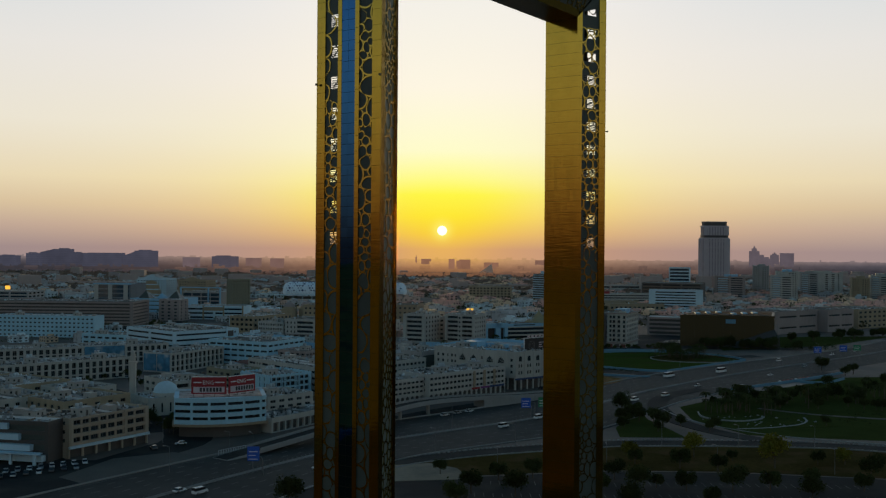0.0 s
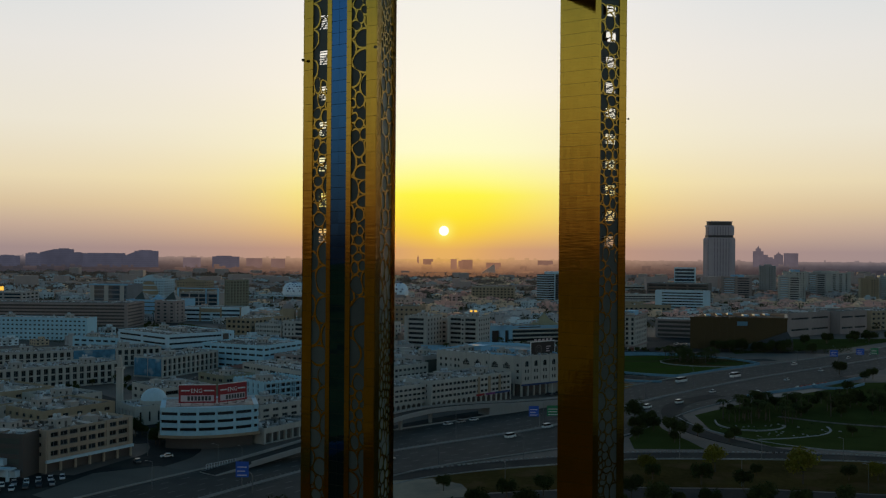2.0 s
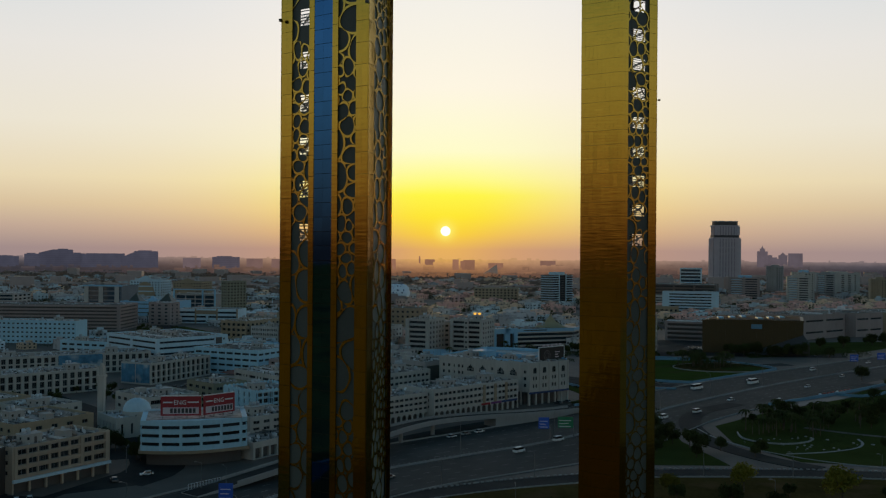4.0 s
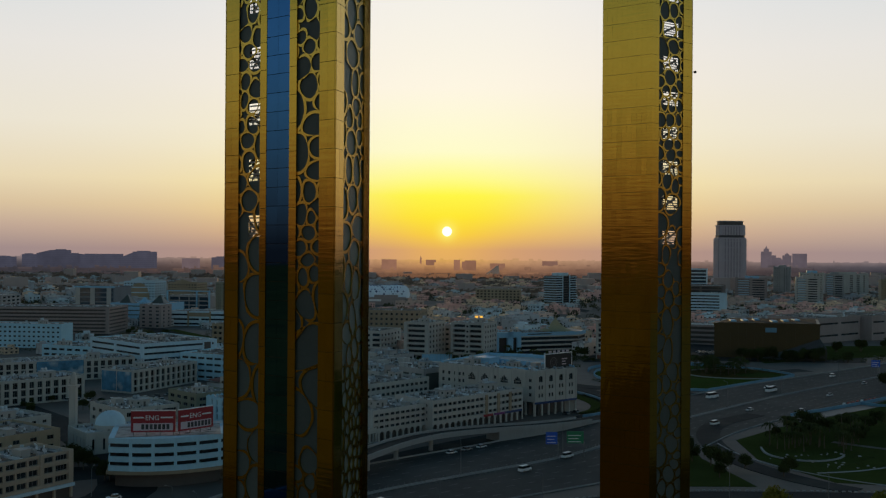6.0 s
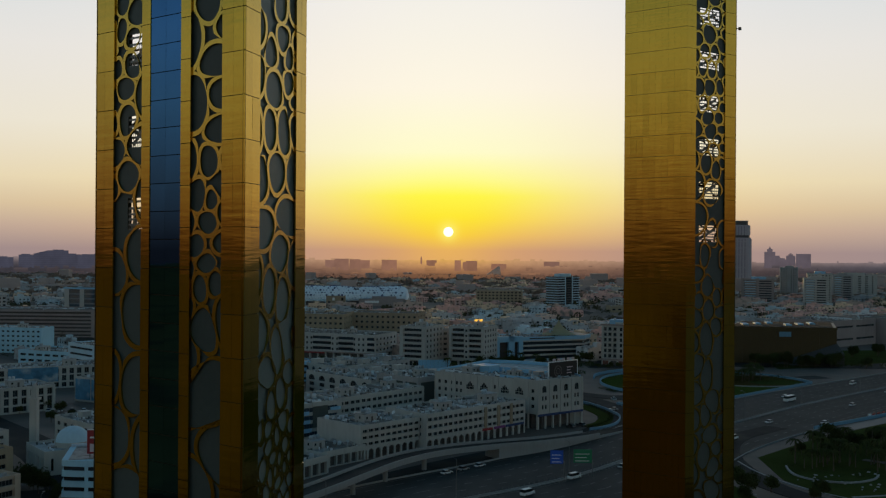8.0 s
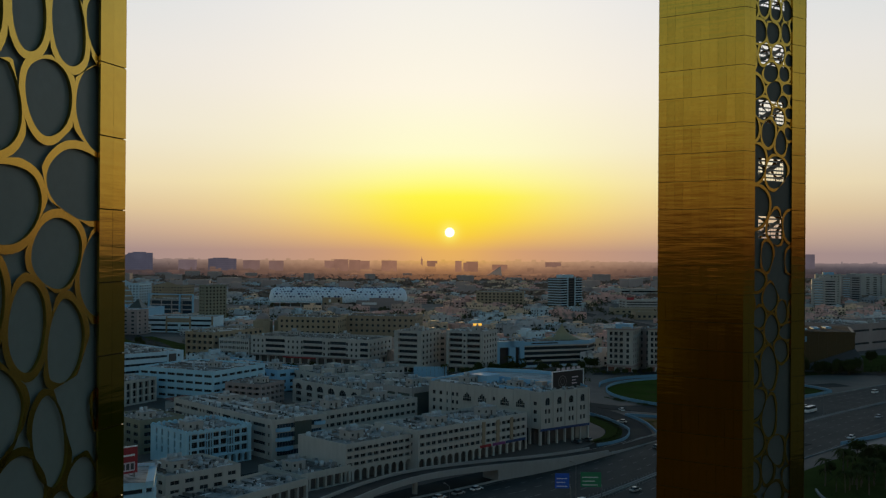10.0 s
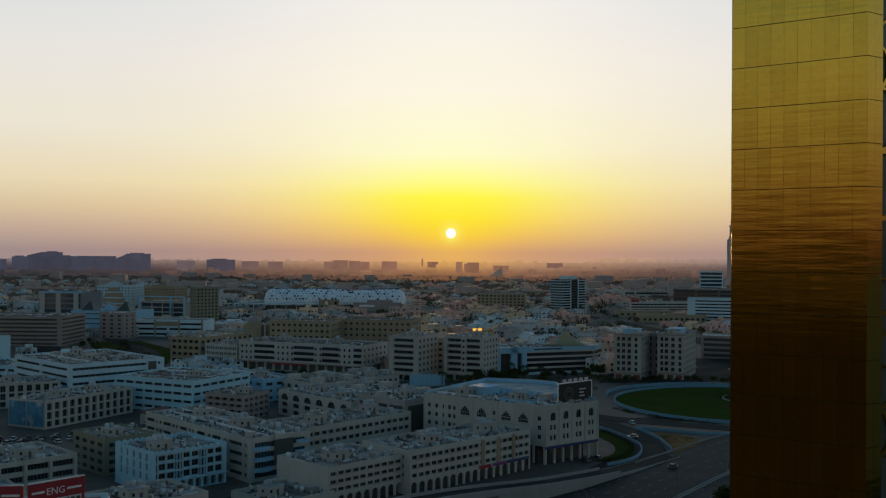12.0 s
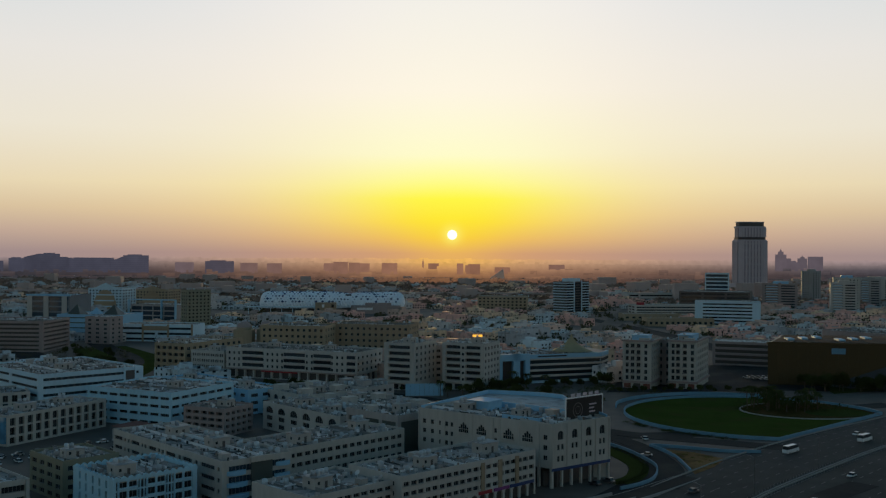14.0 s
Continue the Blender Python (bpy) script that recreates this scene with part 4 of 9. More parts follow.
        for k0, k1, cols in ((0.0, st[0], 2), (st[1], f.width, 2)):
            quad(shell, f, k0, k1, 0, TOP, -0.12)
            clad(sheets, f, k0, k1, cols, rng=rng, skip=near_rows if (nm == "front" and side == 0) else None)
        rib = bmesh.new()
        lattice(rib, f, *st, 4, 138, (41 if nm == "front" else 51) + side, size=0.68 if not side else 0.75)
        part("ring_lattice", rib, GOLD_RIB, golden, "gold ring lattice strip", kind="stuff")
        glazing(f, *st, 2, TOP, (0.05, 0.0) if (nm == "front" and not side) else ((0.15, 0.82) if nm == "front" else (0.05, 0.95)), golden, half=1.2 if nm == "front" else 2.8, glass=FRONT_GLASS if nm == "front" and not side else None)
    # plain gold inner side
    quad(shell, inner, 0, inner.width, 0, UNDER, -0.12)
    clad(sheets, inner, 0, inner.width, 10, rng=rng, skip=near_rows if side else None)
    part("backing", shell, JOINT, golden, "dark backing behind the gold sheets", kind="stuff")
    part("gold_sheet", sheets, GOLD, golden, "gold cladding sheets", kind="stuff")
    # the sheets that the camera passes nearest, one by one
    runs = [(inner, 0, inner.width, 10)] if side else [(outer, cuts[0], cuts[1], 2), (outer, cuts[2], cuts[3], 1), (outer, cuts[4], cuts[5], 1),
                                                       (outer, cuts[6], cuts[7], 2), (front, 0.0, 2.258 * wf / W, 2), (front, 7.986 * wf / W, front.width, 2)]
    for f, s0, s1, cols in runs:
        w = (s1 - s0) / cols
        b2 = bmesh.new()
        box(b2, 0.006, 0.0, 0.0, w - 0.006, 0.10, ROW - 0.05)
        me = link_mesh("gold_panel", b2, GOLD)
        for r in range(15):
            for c in range(cols):
                ob = part("gold_panel", me, None, golden)
                x = f.at(s0 + c * w, near_rows[0] + r * ROW, rng.uniform(-0.003, 0.003))
                ob.matrix_basis = Matrix(((f.s.x, -f.n.x, 0, x.x), (f.s.y, -f.n.y, 0, x.y), (0, 0, 1, x.z), (0, 0, 0, 1))) @ pose(
                    0, 0, 0, rng.uniform(-0.18, 0.18), 0, rng.uniform(-0.12, 0.12))


leg(0)
leg(1)
# the bridge across the top, with the same section laid flat
hf = math.hypot(TOP - UNDER, TAPER)
slope = W / hf
sheets, shell = bmesh.new(), bmesh.new()
rng = random.Random(5)


front = Face((0, -DEPTH, TOP), (0, -DEPTH + TAPER, UNDER), (1, 0, 0), 0.0, lambda s: TOT - s * slope)
back = Face((0, -TAPER, UNDER), (0, 0, TOP), (1, 0, 0), 0.0, lambda s: TOT - (hf - s) * slope)
under = Face((0, -DEPTH + TAPER, UNDER), (0, -TAPER, UNDER), (1, 0, 0), W, lambda s: TOT - W)
over = Face((0, 0, TOP), (0, -DEPTH, TOP), (1, 0, 0), 0.0, lambda s: TOT)
for f, nm in ((front, "front"), (back, "back")):
    st = (2.4, hf - 1.8) if nm == "front" else (1.8, hf - 2.4)
    quad(shell, f, 0, st[0], W, TOT - W, -0.12)
    quad(shell, f, st[1], hf, W, TOT - W, -0.12)
    clad(sheets, f, 0, st[0], 1, t0=W if nm == "back" else 0.5, t1=TOT - W, rng=rng)
    clad(sheets, f, st[1], hf, 1, t0=W, t1=TOT - W, rng=rng)
    rib = bmesh.new()
    lattice(rib, f, *st, W - 2, TOT - W + 2, 61 if nm == "front" else 71)
    part("ring_lattice", rib, GOLD_RIB, golden, "gold ring lattice strip along the bridge", kind="stuff")
    glazing(f, *st, W - 6, TOT - W + 6, (0.05, 0.0), golden)
quad(shell, over, 0, DEPTH, 0, TOT, -0.12)
clad(sheets, over, 0, DEPTH, 8, rng=rng)
quad(shell, under, 0, under.width, W, TOT - W, -0.12)
part("backing", shell, JOINT, golden, "dark backing behind the gold sheets", kind="stuff")
part("gold_sheet", sheets, GOLD, golden, "gold cladding sheets", kind="stuff")
sheets = bmesh.new()
clad(sheets, under, 0, under.width, 4, rng=rng)
part("soffit", sheets, SOFFIT, golden, "dark bronze underside of the bridge")
base = bmesh.new()
for x0, x1 in ((-1, W + 1), (TOT - W - 1, TOT + 1)):
    box(base, x0, -DEPTH - 1, -0.2, x1, 1, 2.0)
part("plinth", base, CONCRETE, golden, "stone plinth under the legs")


def camera_arm(s, v, z):
    """A small black lamp arm that sticks out from a gold corner."""
    b2 = bmesh.new()
    cyl(b2, (s, v, z), (s - 0.5 if s < 50 else s + 0.5, v - 0.2, z + 0.05), 0.05, n=6)
    box(b2, (s - 0.85 if s < 50 else s + 0.45), v - 0.4, z - 0.12, (s - 0.45 if s < 50 else s + 0.85), v - 0.05, z + 0.28)
    part("lamp_arm", b2, BLACK, golden, "small black floodlight")


camera_arm(0, -0.3, 111.6)
camera_arm(0.0, -DEPTH, 112.1)
camera_arm(TOT, -DEPTH, 110.9)


# ---- buildings ----
UP = (0, 0, 1)
PANE_MESH = {}


def unit_pane(material, panes=1):
    """Glass in a raised frame with its mullions, one metre square, to be scaled."""
    key = (material.name, panes)
    if key not in PANE_MESH:
        b = boxes((0, -0.02, 0, 1, 0.02, 1))
        if material in (PANE, PANE_BLUE):
            t = 0.035 / panes
            box(b, 0, -0.07, 0, 1, -0.021, 0.05, 1)
            box(b, 0, -0.07, 0.95, 1, -0.021, 1, 1)
            for k in range(panes + 1):
                c = min(max(k / panes, t), 1 - t)
                box(b, c - t, -0.07, 0.051, c + t, -0.021, 0.949, 1)
        PANE_MESH[key] = link_mesh("window_pane", b, [material, FRAME_METAL])
    return PANE_MESH[key]


def spec(fl, bays, z0=0.0, ww=0.55, sill=0.3, wh=0.45, d=0.35, pane=None, top=1.2, edge=0.6, pair=False, arch=False, spans=None):
    return dict(fl=fl, bays=bays, z0=z0, ww=ww, sill=sill, wh=wh, d=d, pane=pane or PANE, top=top, edge=edge, pair=pair, arch=arch, spans=spans)


def facade(bm, f, H, sp, owner, low=0.0):
    """One side of a building with recessed windows; the panes become parts of the owner."""
    L = f.width

    def face4(s0, s1, z0, z1, n0=0.0, mi=0):
        if s1 - s0 > 1e-4 and z1 - z0 > 1e-4:
            bm.faces.new([bm.verts.new(f.at(s, z, n0)) for s, z in ((s0, z0), (s1, z0), (s1, z1), (s0, z1))]).material_index = mi

    if not sp:
        face4(0, L, low, H)
        return
    rows = sp if isinstance(sp, list) else [sp]
    far_panes = defaultdict(list)
    z = low
    for r in rows:
        zt = r.get("zt", H - r["top"])
        fh = (zt - r["z0"]) / r["fl"]
        bw = (L - 2 * r["edge"]) / r["bays"]
        for k in range(r["fl"]):
            zb = r["z0"] + (k + r["sill"]) * fh
            ze = zb + r["wh"] * fh
            face4(0, L, z, zb)
            s = 0.0
            spans = []
            for b in range(r["bays"]):
                c = r["edge"] + (b + 0.5) * bw
                if r["spans"]:
                    break
                if r["pair"]:
                    q = bw * r["ww"] / 2
                    spans += [(c - q, c - 0.06 * bw), (c + 0.06 * bw, c + q)]
                else:
                    spans.append((c - bw * r["ww"] / 2, c + bw * r["ww"] / 2))
            if r["spans"]:
                spans = [(c - w / 2, c + w / 2) for c, w in r["spans"]]
            for s0, s1 in spans:
                face4(s, s0, zb, ze)
                d = -r["d"]
                for p, q in (((s0, zb), (s0, ze)), ((s0, ze), (s1, ze)), ((s1, ze), (s1, zb)), ((s1, zb), (s0, zb))):
                    bm.faces.new([bm.verts.new(f.at(*p, 0)), bm.verts.new(f.at(*q, 0)), bm.verts.new(f.at(*q, d)), bm.verts.new(f.at(*p, d))])
                if r["arch"]:
                    rad = (s1 - s0) / 2
                    for sgn, sc in ((-1, s0), (1, s1)):
                        prev = (sc, ze - rad)
                        corner = (sc, ze)
                        for q in range(1, 6):
                            an = math.pi / 2 * q / 5
                            cur = ((s0 + s1) / 2 + sgn * rad * math.cos(an), ze - rad + rad * math.sin(an))
                            tri = [corner, prev, cur]
                            if sgn < 0:
                                tri.reverse()
                            bm.faces.new([bm.verts.new(f.at(*t, -0.01)) for t in tri])
                            prev = cur
                if owner.matrix_basis.translation.y > 1080:
                    far_panes[r["pane"].name].append((s0, s1, zb, ze, d + 0.02))
                    s = s1
                    continue
                ob = new("window_pane", unit_pane(r["pane"], max(1, min(16, 2 * round((s1 - s0) / 2.4)))))
                ob.parent = owner
                x = f.at(s0, zb, d + 0.02)
                w, h = s1 - s0, ze - zb
                ob.matrix_basis = Matrix(((f.s.x * w, -f.n.x, 0, x.x), (f.s.y * w, -f.n.y, 0, x.y), (0, 0, h, x.z), (0, 0, 0, 1)))
                s = s1
            face4(s, L, zb, ze)
            z = ze
    face4(0, L, z, H)
    # far off, the panes of one side are one part
    for name, quads in far_panes.items():
        panes = bmesh.new()
        for s0, s1, zb, ze, d in quads:
            panes.faces.new([panes.verts.new(f.at(s, q, d)) for s, q in ((s0, zb), (s1, zb), (s1, ze), (s0, ze))])
        part("window_glazing", panes, bpy.data.materials[name], owner, kind="stuff")


ROOFS = []


def building(name, label, F, a, Lu, Lv, h, wall, right=None, left=None, roof=None, category="building", group="", parapet=0.9, low=0.0, clutter=8, back=None):
    """A block with recessed windows on its two streets sides, parapet and sunk roof. F: its street corner; a: turn of the right-hand street side."""
    b = thing(name, pose(F[0], F[1], 0, 0, 0, a), label, category, group)
    bm = bmesh.new()
    facade(bm, Face((0, 0, 0), (Lu, 0, 0), UP, 0, None), h, right, b, low)
    facade(bm, Face((0, Lv, 0), (0, 0, 0), UP, 0, None), h, left, b, low)
    facade(bm, Face((Lu, 0, 0), (Lu, Lv, 0), UP, 0, None), h, back, b, low)
    facade(bm, Face((Lu, Lv, 0), (0, Lv, 0), UP, 0, None), h, None, b, low)
    # parapet
    t = 0.35
    o, i = [(0, 0), (Lu, 0), (Lu, Lv), (0, Lv)], [(t, t), (Lu - t, t), (Lu - t, Lv - t), (t, Lv - t)]
    for k in range(4):
        j = (k + 1) % 4
        bm.faces.new([bm.verts.new(v) for v in ((*o[k], h), (*o[j], h), (*i[j], h), (*i[k], h))])
        bm.faces.new([bm.verts.new(v) for v in ((*i[k], h), (*i[j], h), (*i[j], h - parapet), (*i[k], h - parapet))])
    part("wall", bm, wall, b)
    part("roof", boxes((t * 0.9, t * 0.9, h - parapet - 0.3, Lu - t * 0.9, Lv - t * 0.9, h - parapet)), roof or ROOF, b, "flat dusty roof")
    ROOFS.append((F, a, Lu, Lv, h - parapet, clutter))
    return b


def arcade(b, f, z1, n, s0, s1, wall, depth=2.2, name="arcade"):
    """A row of arches on piers in front of a dark ground floor."""
    bm = bmesh.new()
    w = (s1 - s0) / n
    for k in range(n):
        c = s0 + (k + 0.5) * w
        r = w * 0.38
        zs = z1 - 0.5 - r
        bm.faces.new([bm.verts.new(f.at(*p, 0.02)) for p in ((s0 + k * w, 0), (c - r, 0), (c - r, zs), (s0 + k * w, zs))])
        bm.faces.new([bm.verts.new(f.at(*p, 0.02)) for p in ((c + r, 0), (s0 + (k + 1) * w, 0), (s0 + (k + 1) * w, zs), (c + r, zs))])
        arc = [(c - r * math.cos(q * math.pi / 8), zs + r * math.sin(q * math.pi / 8)) for q in range(9)]
        ups = [(s0 + k * w + w * q / 8, z1) for q in range(9)]
        bm.faces.new([bm.verts.new(f.at(*p, 0.02)) for p in ((s0 + k * w, zs), (c - r, zs), (s0 + k * w, z1))])
        bm.faces.new([bm.verts.new(f.at(*p, 0.02)) for p in ((c + r, zs), (s0 + (k + 1) * w, zs), (s0 + (k + 1) * w, z1))])
        for q in range(8):
            u0, u1 = ups[q], ups[q + 1]
            bm.faces.new([bm.verts.new(f.at(*p, 0.02)) for p in (arc[q], arc[q + 1], u1, u0)])
            bm.faces.new([bm.verts.new(f.at(*p, n0)) for p, n0 in ((arc[q], 0.02), (arc[q + 1], 0.02), (arc[q + 1], -0.6), (arc[q], -0.6))])
        for s in (c - r, c + r):
            bm.faces.new([bm.verts.new(f.at(s, z, n0)) for z, n0 in ((0, 0.02), (zs, 0.02), (zs, -0.6), (0, -0.6))])
    part(name, bm, wall, b)
    dark = bmesh.new()
    dark.faces.new([dark.verts.new(f.at(s, z, -depth)) for s, z in ((s0, 0), (s1, 0), (s1, z1), (s0, z1))])
    dark.faces.new([dark.verts.new(f.at(s, z1 - 0.02, n0)) for s, n0 in ((s0, 0), (s1, 0), (s1, -depth), (s0, -depth))])
    part("shopfront", dark, DARKSTONE, b, "dark glazed shopfronts")


def on_face(b, f, s0, s1, z0, z1, n0, n1, material, name, label=""):
    """A slab fixed to a side of a building."""
    bm = bmesh.new()
    v = [bm.verts.new(f.at(s, z, n)) for n in (n0, n1) for s, z in ((s0, z0), (s1, z0), (s1, z1), (s0, z1))]
    for q in ((0, 1, 2, 3), (4, 5, 6, 7), (0, 1, 5, 4), (1, 2, 6, 5), (2, 3, 7, 6), (3, 0, 4, 7)):
        bm.faces.new([v[i] for i in q])
    bmesh.ops.recalc_face_normals(bm, faces=bm.faces)
    return part(name, bm, material, b, label)


def bow(b, f, s0, s1, z0, z1, depth, material, name, label="", n=10):
    """A slab on a side of a building that bows outwards."""
    bm = bmesh.new()
    rim_ = [(s0 + (s1 - s0) * k / n, depth * math.sin(math.pi * k / n) ** 0.6) for k in range(n + 1)]
    lo, hi = ([bm.verts.new(f.at(s, z, w)) for s, w in rim_] for z in (z0, z1))
    for k in range(n):
        bm.faces.new((lo[k], lo[k + 1], hi[k + 1], hi[k]))
    bm.faces.new(hi)
    bm.faces.new(lo[::-1])
    bmesh.ops.recalc_face_normals(bm, faces=bm.faces)
    return part(name, bm, material, b, label)


def scallops(b, f, length, n, z, h, material):
    """A parapet that rises in a row of round waves."""
    bm = bmesh.new()
    w = length / n
    line = [(k * w + w * q / 6, z + h * math.sin(math.pi * q / 6)) for k in range(n) for q in range(6)] + [(length, z)]
    for (s0, z0), (s1, z1) in zip(line, line[1:]):
        v = [bm.verts.new(f.at(s, q, m)) for m in (0.12, -0.4) for s, q in ((s0, z - 0.5), (s1, z - 0.5), (s1, z1), (s0, z0))]
        for q in ((0, 1, 2, 3), (7, 6, 5, 4), (3, 2, 6, 7)):
            bm.faces.new([v[i] for i in q])
    return part("scalloped_parapet", bm, material, b, "scalloped parapet")


def side_r(Lu):
    return Face((0, 0, 0), (Lu, 0, 0), UP, 0, None)


def side_l(Lv):
    return Face((0, Lv, 0), (0, 0, 0), UP, 0, None)


# block along the flyover
b = building("apartment_building", "low beige apartment block over an arcade, flat roof", (-30, 497), 46, 31, 26, 13, BEIGE,
             right=spec(3, 5, z0=4.4, ww=0.92, sill=0.32, wh=0.46, d=0.6, pair=True), low=4.4, clutter=16)
arcade(b, side_r(31), 4.4, 9, 0, 31, BEIGE)
for k in range(3):
    on_face(b, side_r(31), 0.4, 30.6, 5.0 + k * 2.47, 5.22 + k * 2.47, 0, 0.35, BEIGE, "sill_band")
on_face(b, side_l(26), 0, 26, 0, 4.4, -0.3, 0.0, BEIGE, "base_wall")
b = building("apartment_building", "long beige apartment block with ochre bands over shops", (-6, 516), 45, 59, 24, 14.5, BEIGE,
             right=spec(3, 10, z0=4.6, ww=0.92, sill=0.32, wh=0.46, d=0.6, pair=True), left=spec(3, 2, z0=4.6), low=4.6, clutter=22)
arcade(b, side_r(59), 4.6, 9, 0, 32, BEIGE)
for k in range(3):
    on_face(b, side_r(59), 0.4, 32.8, 5.32 + k * 2.9, 5.56 + k * 2.9, 0, 0.35, BEIGE, "sill_band")
arcade(b, side_r(59), 4.6, 7, 32, 59, BEIGE, name="colonnade")
on_face(b, side_l(24), 0, 24, 0, 4.6, -0.3, 0.0, BEIGE, "base_wall")
for s in (33, 41, 49):
    on_face(b, side_r(59), s, s + 1.7, 4.7, 13.6, 0.0, 0.25, OCHRE, "band", "ochre vertical band")
for s0, s1, m in ((32, 38, RED), (39, 46, mat("violet_sign", (0.2, 0.05, 0.2), 0.6)), (46.5, 58, NAVY)):
    on_face(b, side_r(59), s0, s1, 3.9, 4.9, 0.0, 0.3, m, "shop_sign", "plain coloured shop sign")
b = building("corner_building", "tall cream corner block with arched windows and roof billboard", (41.8, 564.6), 38, 28, 16, 21.5, CREAM,
             right=[dict(spec(2, 4, z0=7.6, ww=0.44, sill=0.26, wh=0.5, pair=True), zt=15.3), dict(spec(1, 4, z0=15.3, ww=0.38, sill=0.12, wh=0.66, arch=True), zt=20.0)],
             roof=ROOF_LIGHT, clutter=6, low=6.6)
for k in range(7):
    on_face(b, side_r(28), 0.2 + k * 4.5, 0.8 + k * 4.5, 0, 5.6, -0.9, 0.0, BEIGE, "column")
on_face(b, side_r(28), 0, 28, 5.6, 6.6, -1.0, 0.05, NAVY, "fascia", "dark blue shop fascia")
on_face(b, side_r(28), 0, 28, 0, 5.6, -5.0, -4.0, DARKSTONE, "shopfront", "dark glazed shopfront")
for k in range(5):
    on_face(b, side_r(28), 0.0 + k * 6.8, 0.7 + k * 6.8, 6.7, 21.0, 0.0, 0.3, CREAM, "pilaster")
# its long side turns away at an obtuse angle
BASE = pose(41.8, 564.6, 0, 0, 0, 52.1)
b = building("corner_building", "long cream wing of the corner block with lattice windows", (41.8, 564.6), 52.1, 26, 58, 21.46, CREAM,
             left=[dict(spec(3, 7, z0=8.2, sill=0.28, wh=0.48, spans=[(2.8, 1.5), (6.5, 1.5), (10.0, 0.8), (13.1, 1.4), (15.5, 1.2), (34.8, 1.2), (55.3, 1.6)]), zt=18.4)], roof=ROOF_LIGHT, clutter=20, low=6.6)
on_face(b, side_l(58), 0, 47, 0, 6.6, -0.5, 0.0, CREAM, "base_wall")
on_face(b, side_l(58), 47, 58, 0, 6.6, -4.0, -3.2, DARKSTONE, "shopfront", "dark glazed shopfront")
for s in (47, 52.2, 57.1):
    on_face(b, side_l(58), s, s + 0.8, 0, 6.6, -0.9, 0.0, CREAM, "column")
for s in (18.8, 26.7, 38.3, 46.1):
    # stepped lattice windows: dark panes between pale bars
    arch_f = side_l(58)
    for q, h in enumerate((1.9, 2.8, 3.5, 2.8, 1.9)):
        on_face(b, arch_f, s + q * 0.86, s + q * 0.86 + 0.68, 14.6, 14.6 + h, 0.0, 0.08, PANE, "lattice_pane", "dark lattice window pane")
    on_face(b, arch_f, s - 0.25, s + 4.4, 14.2, 14.6, 0.0, 0.5, CREAM, "bay_sill")
    on_face(b, arch_f, s - 0.15, s + 4.3, 15.7, 15.85, 0.08, 0.18, CREAM, "bay_rail")
for s in (0.0, 12.0, 24.6, 33.4, 36.4, 44.2, 52.6):
    on_face(b, side_l(58), s, s + 0.5, 6.7, 21.0, 0.0, 0.22, CREAM, "pilaster")
part("roof_wall", boxes((25.2, 10, 20.602, 25.6, 46, 22.6), (12, 46, 20.602, 25.6, 46.4, 22.0), (5, 9, 20.602, 5.4, 24, 21.9), (5.4, 8.6, 20.602, 16, 9, 21.9)), SKY_PAINT, b, "pale blue raised roof parapet")
part("plant_room", boxes((13, 36, 20.602, 22, 45, 23.8), (12.6, 35.6, 23.8, 22.4, 45.4, 24.1)), SKY_PAINT, b, "pale blue plant room")
INTO = BASE.inverted() @ pose(41, 570, 0, 0, 0, 42)
WING = [(INTO @ Vector((x, y, 0))).to_2d() for x, y in ((10, 8), (24.6, -5.5), (42, 27), (50, 38), (48.5, 48), (37, 67.5), (-12, 52.6))]
bm = bmesh.new()
prism(bm, WING, 0, 20.3)
part("rear_wing", bm, CREAM, b)
middle = sum(WING, Vector((0, 0))) / len(WING)
bm = bmesh.new()
prism(bm, [middle + (q - middle) * 0.985 for q in WING], 20.3, 20.5)
part("rear_roof", bm, ROOF_LIGHT, b, "flat dusty roof")
for p, q in zip(WING[1:], WING[2:]):
    side = (q - p).orthogonal().normalized() * 0.45
    bm = bmesh.new()
    prism(bm, [p, q, q + side, p + side], 20.302, 22.1)
    part("parapet", bm, SKY_PAINT, b, "pale blue parapet")

# billboard on the corner roof
bb = thing("roof_billboard", pose(41, 570, 18.6, 0, 0, 42) @ pose(9.6, 1.0, 0), "black rooftop billboard in a pale steel frame", "billboard")
panel = part("panel", boxes((0.4, -0.25, 1.0, 19.6, 0.0, 9.4)), BLACK, bb)
bm = bmesh.new()
for r0, r1 in ((2.3, 2.6), (1.2, 1.4)):
    inner_v = [bm.verts.new((6.5 + r0 * math.cos(q * math.pi / 12), -0.26, 5.2 + r0 * math.sin(q * math.pi / 12))) for q in range(24)]
    outer_v = [bm.verts.new((6.5 + r1 * math.cos(q * math.pi / 12), -0.26, 5.2 + r1 * math.sin(q * math.pi / 12))) for q in range(24)]
    for q in range(24):
        bm.faces.new((inner_v[q], inner_v[(q + 1) % 24], outer_v[(q + 1) % 24], outer_v[q]))
part("dial_shape", bm, STEEL, panel, "grey round dial shape")
for k, w in enumerate((4.0, 2.6, 3.2)):
    part("text_bar", boxes((12.5, -0.28, 6.4 - k * 1.3, 12.5 + w, -0.25, 6.9 - k * 1.3)), SIGN_PALE, panel, "plain pale bar")
for k in range(5):
    part("letter_bar", boxes((3.0 + k * 3.2, -0.2, 10.0, 4.9 + k * 3.2, 0.0, 11.0)), SIGN_PALE, bb, "plain pale bar on the top edge")
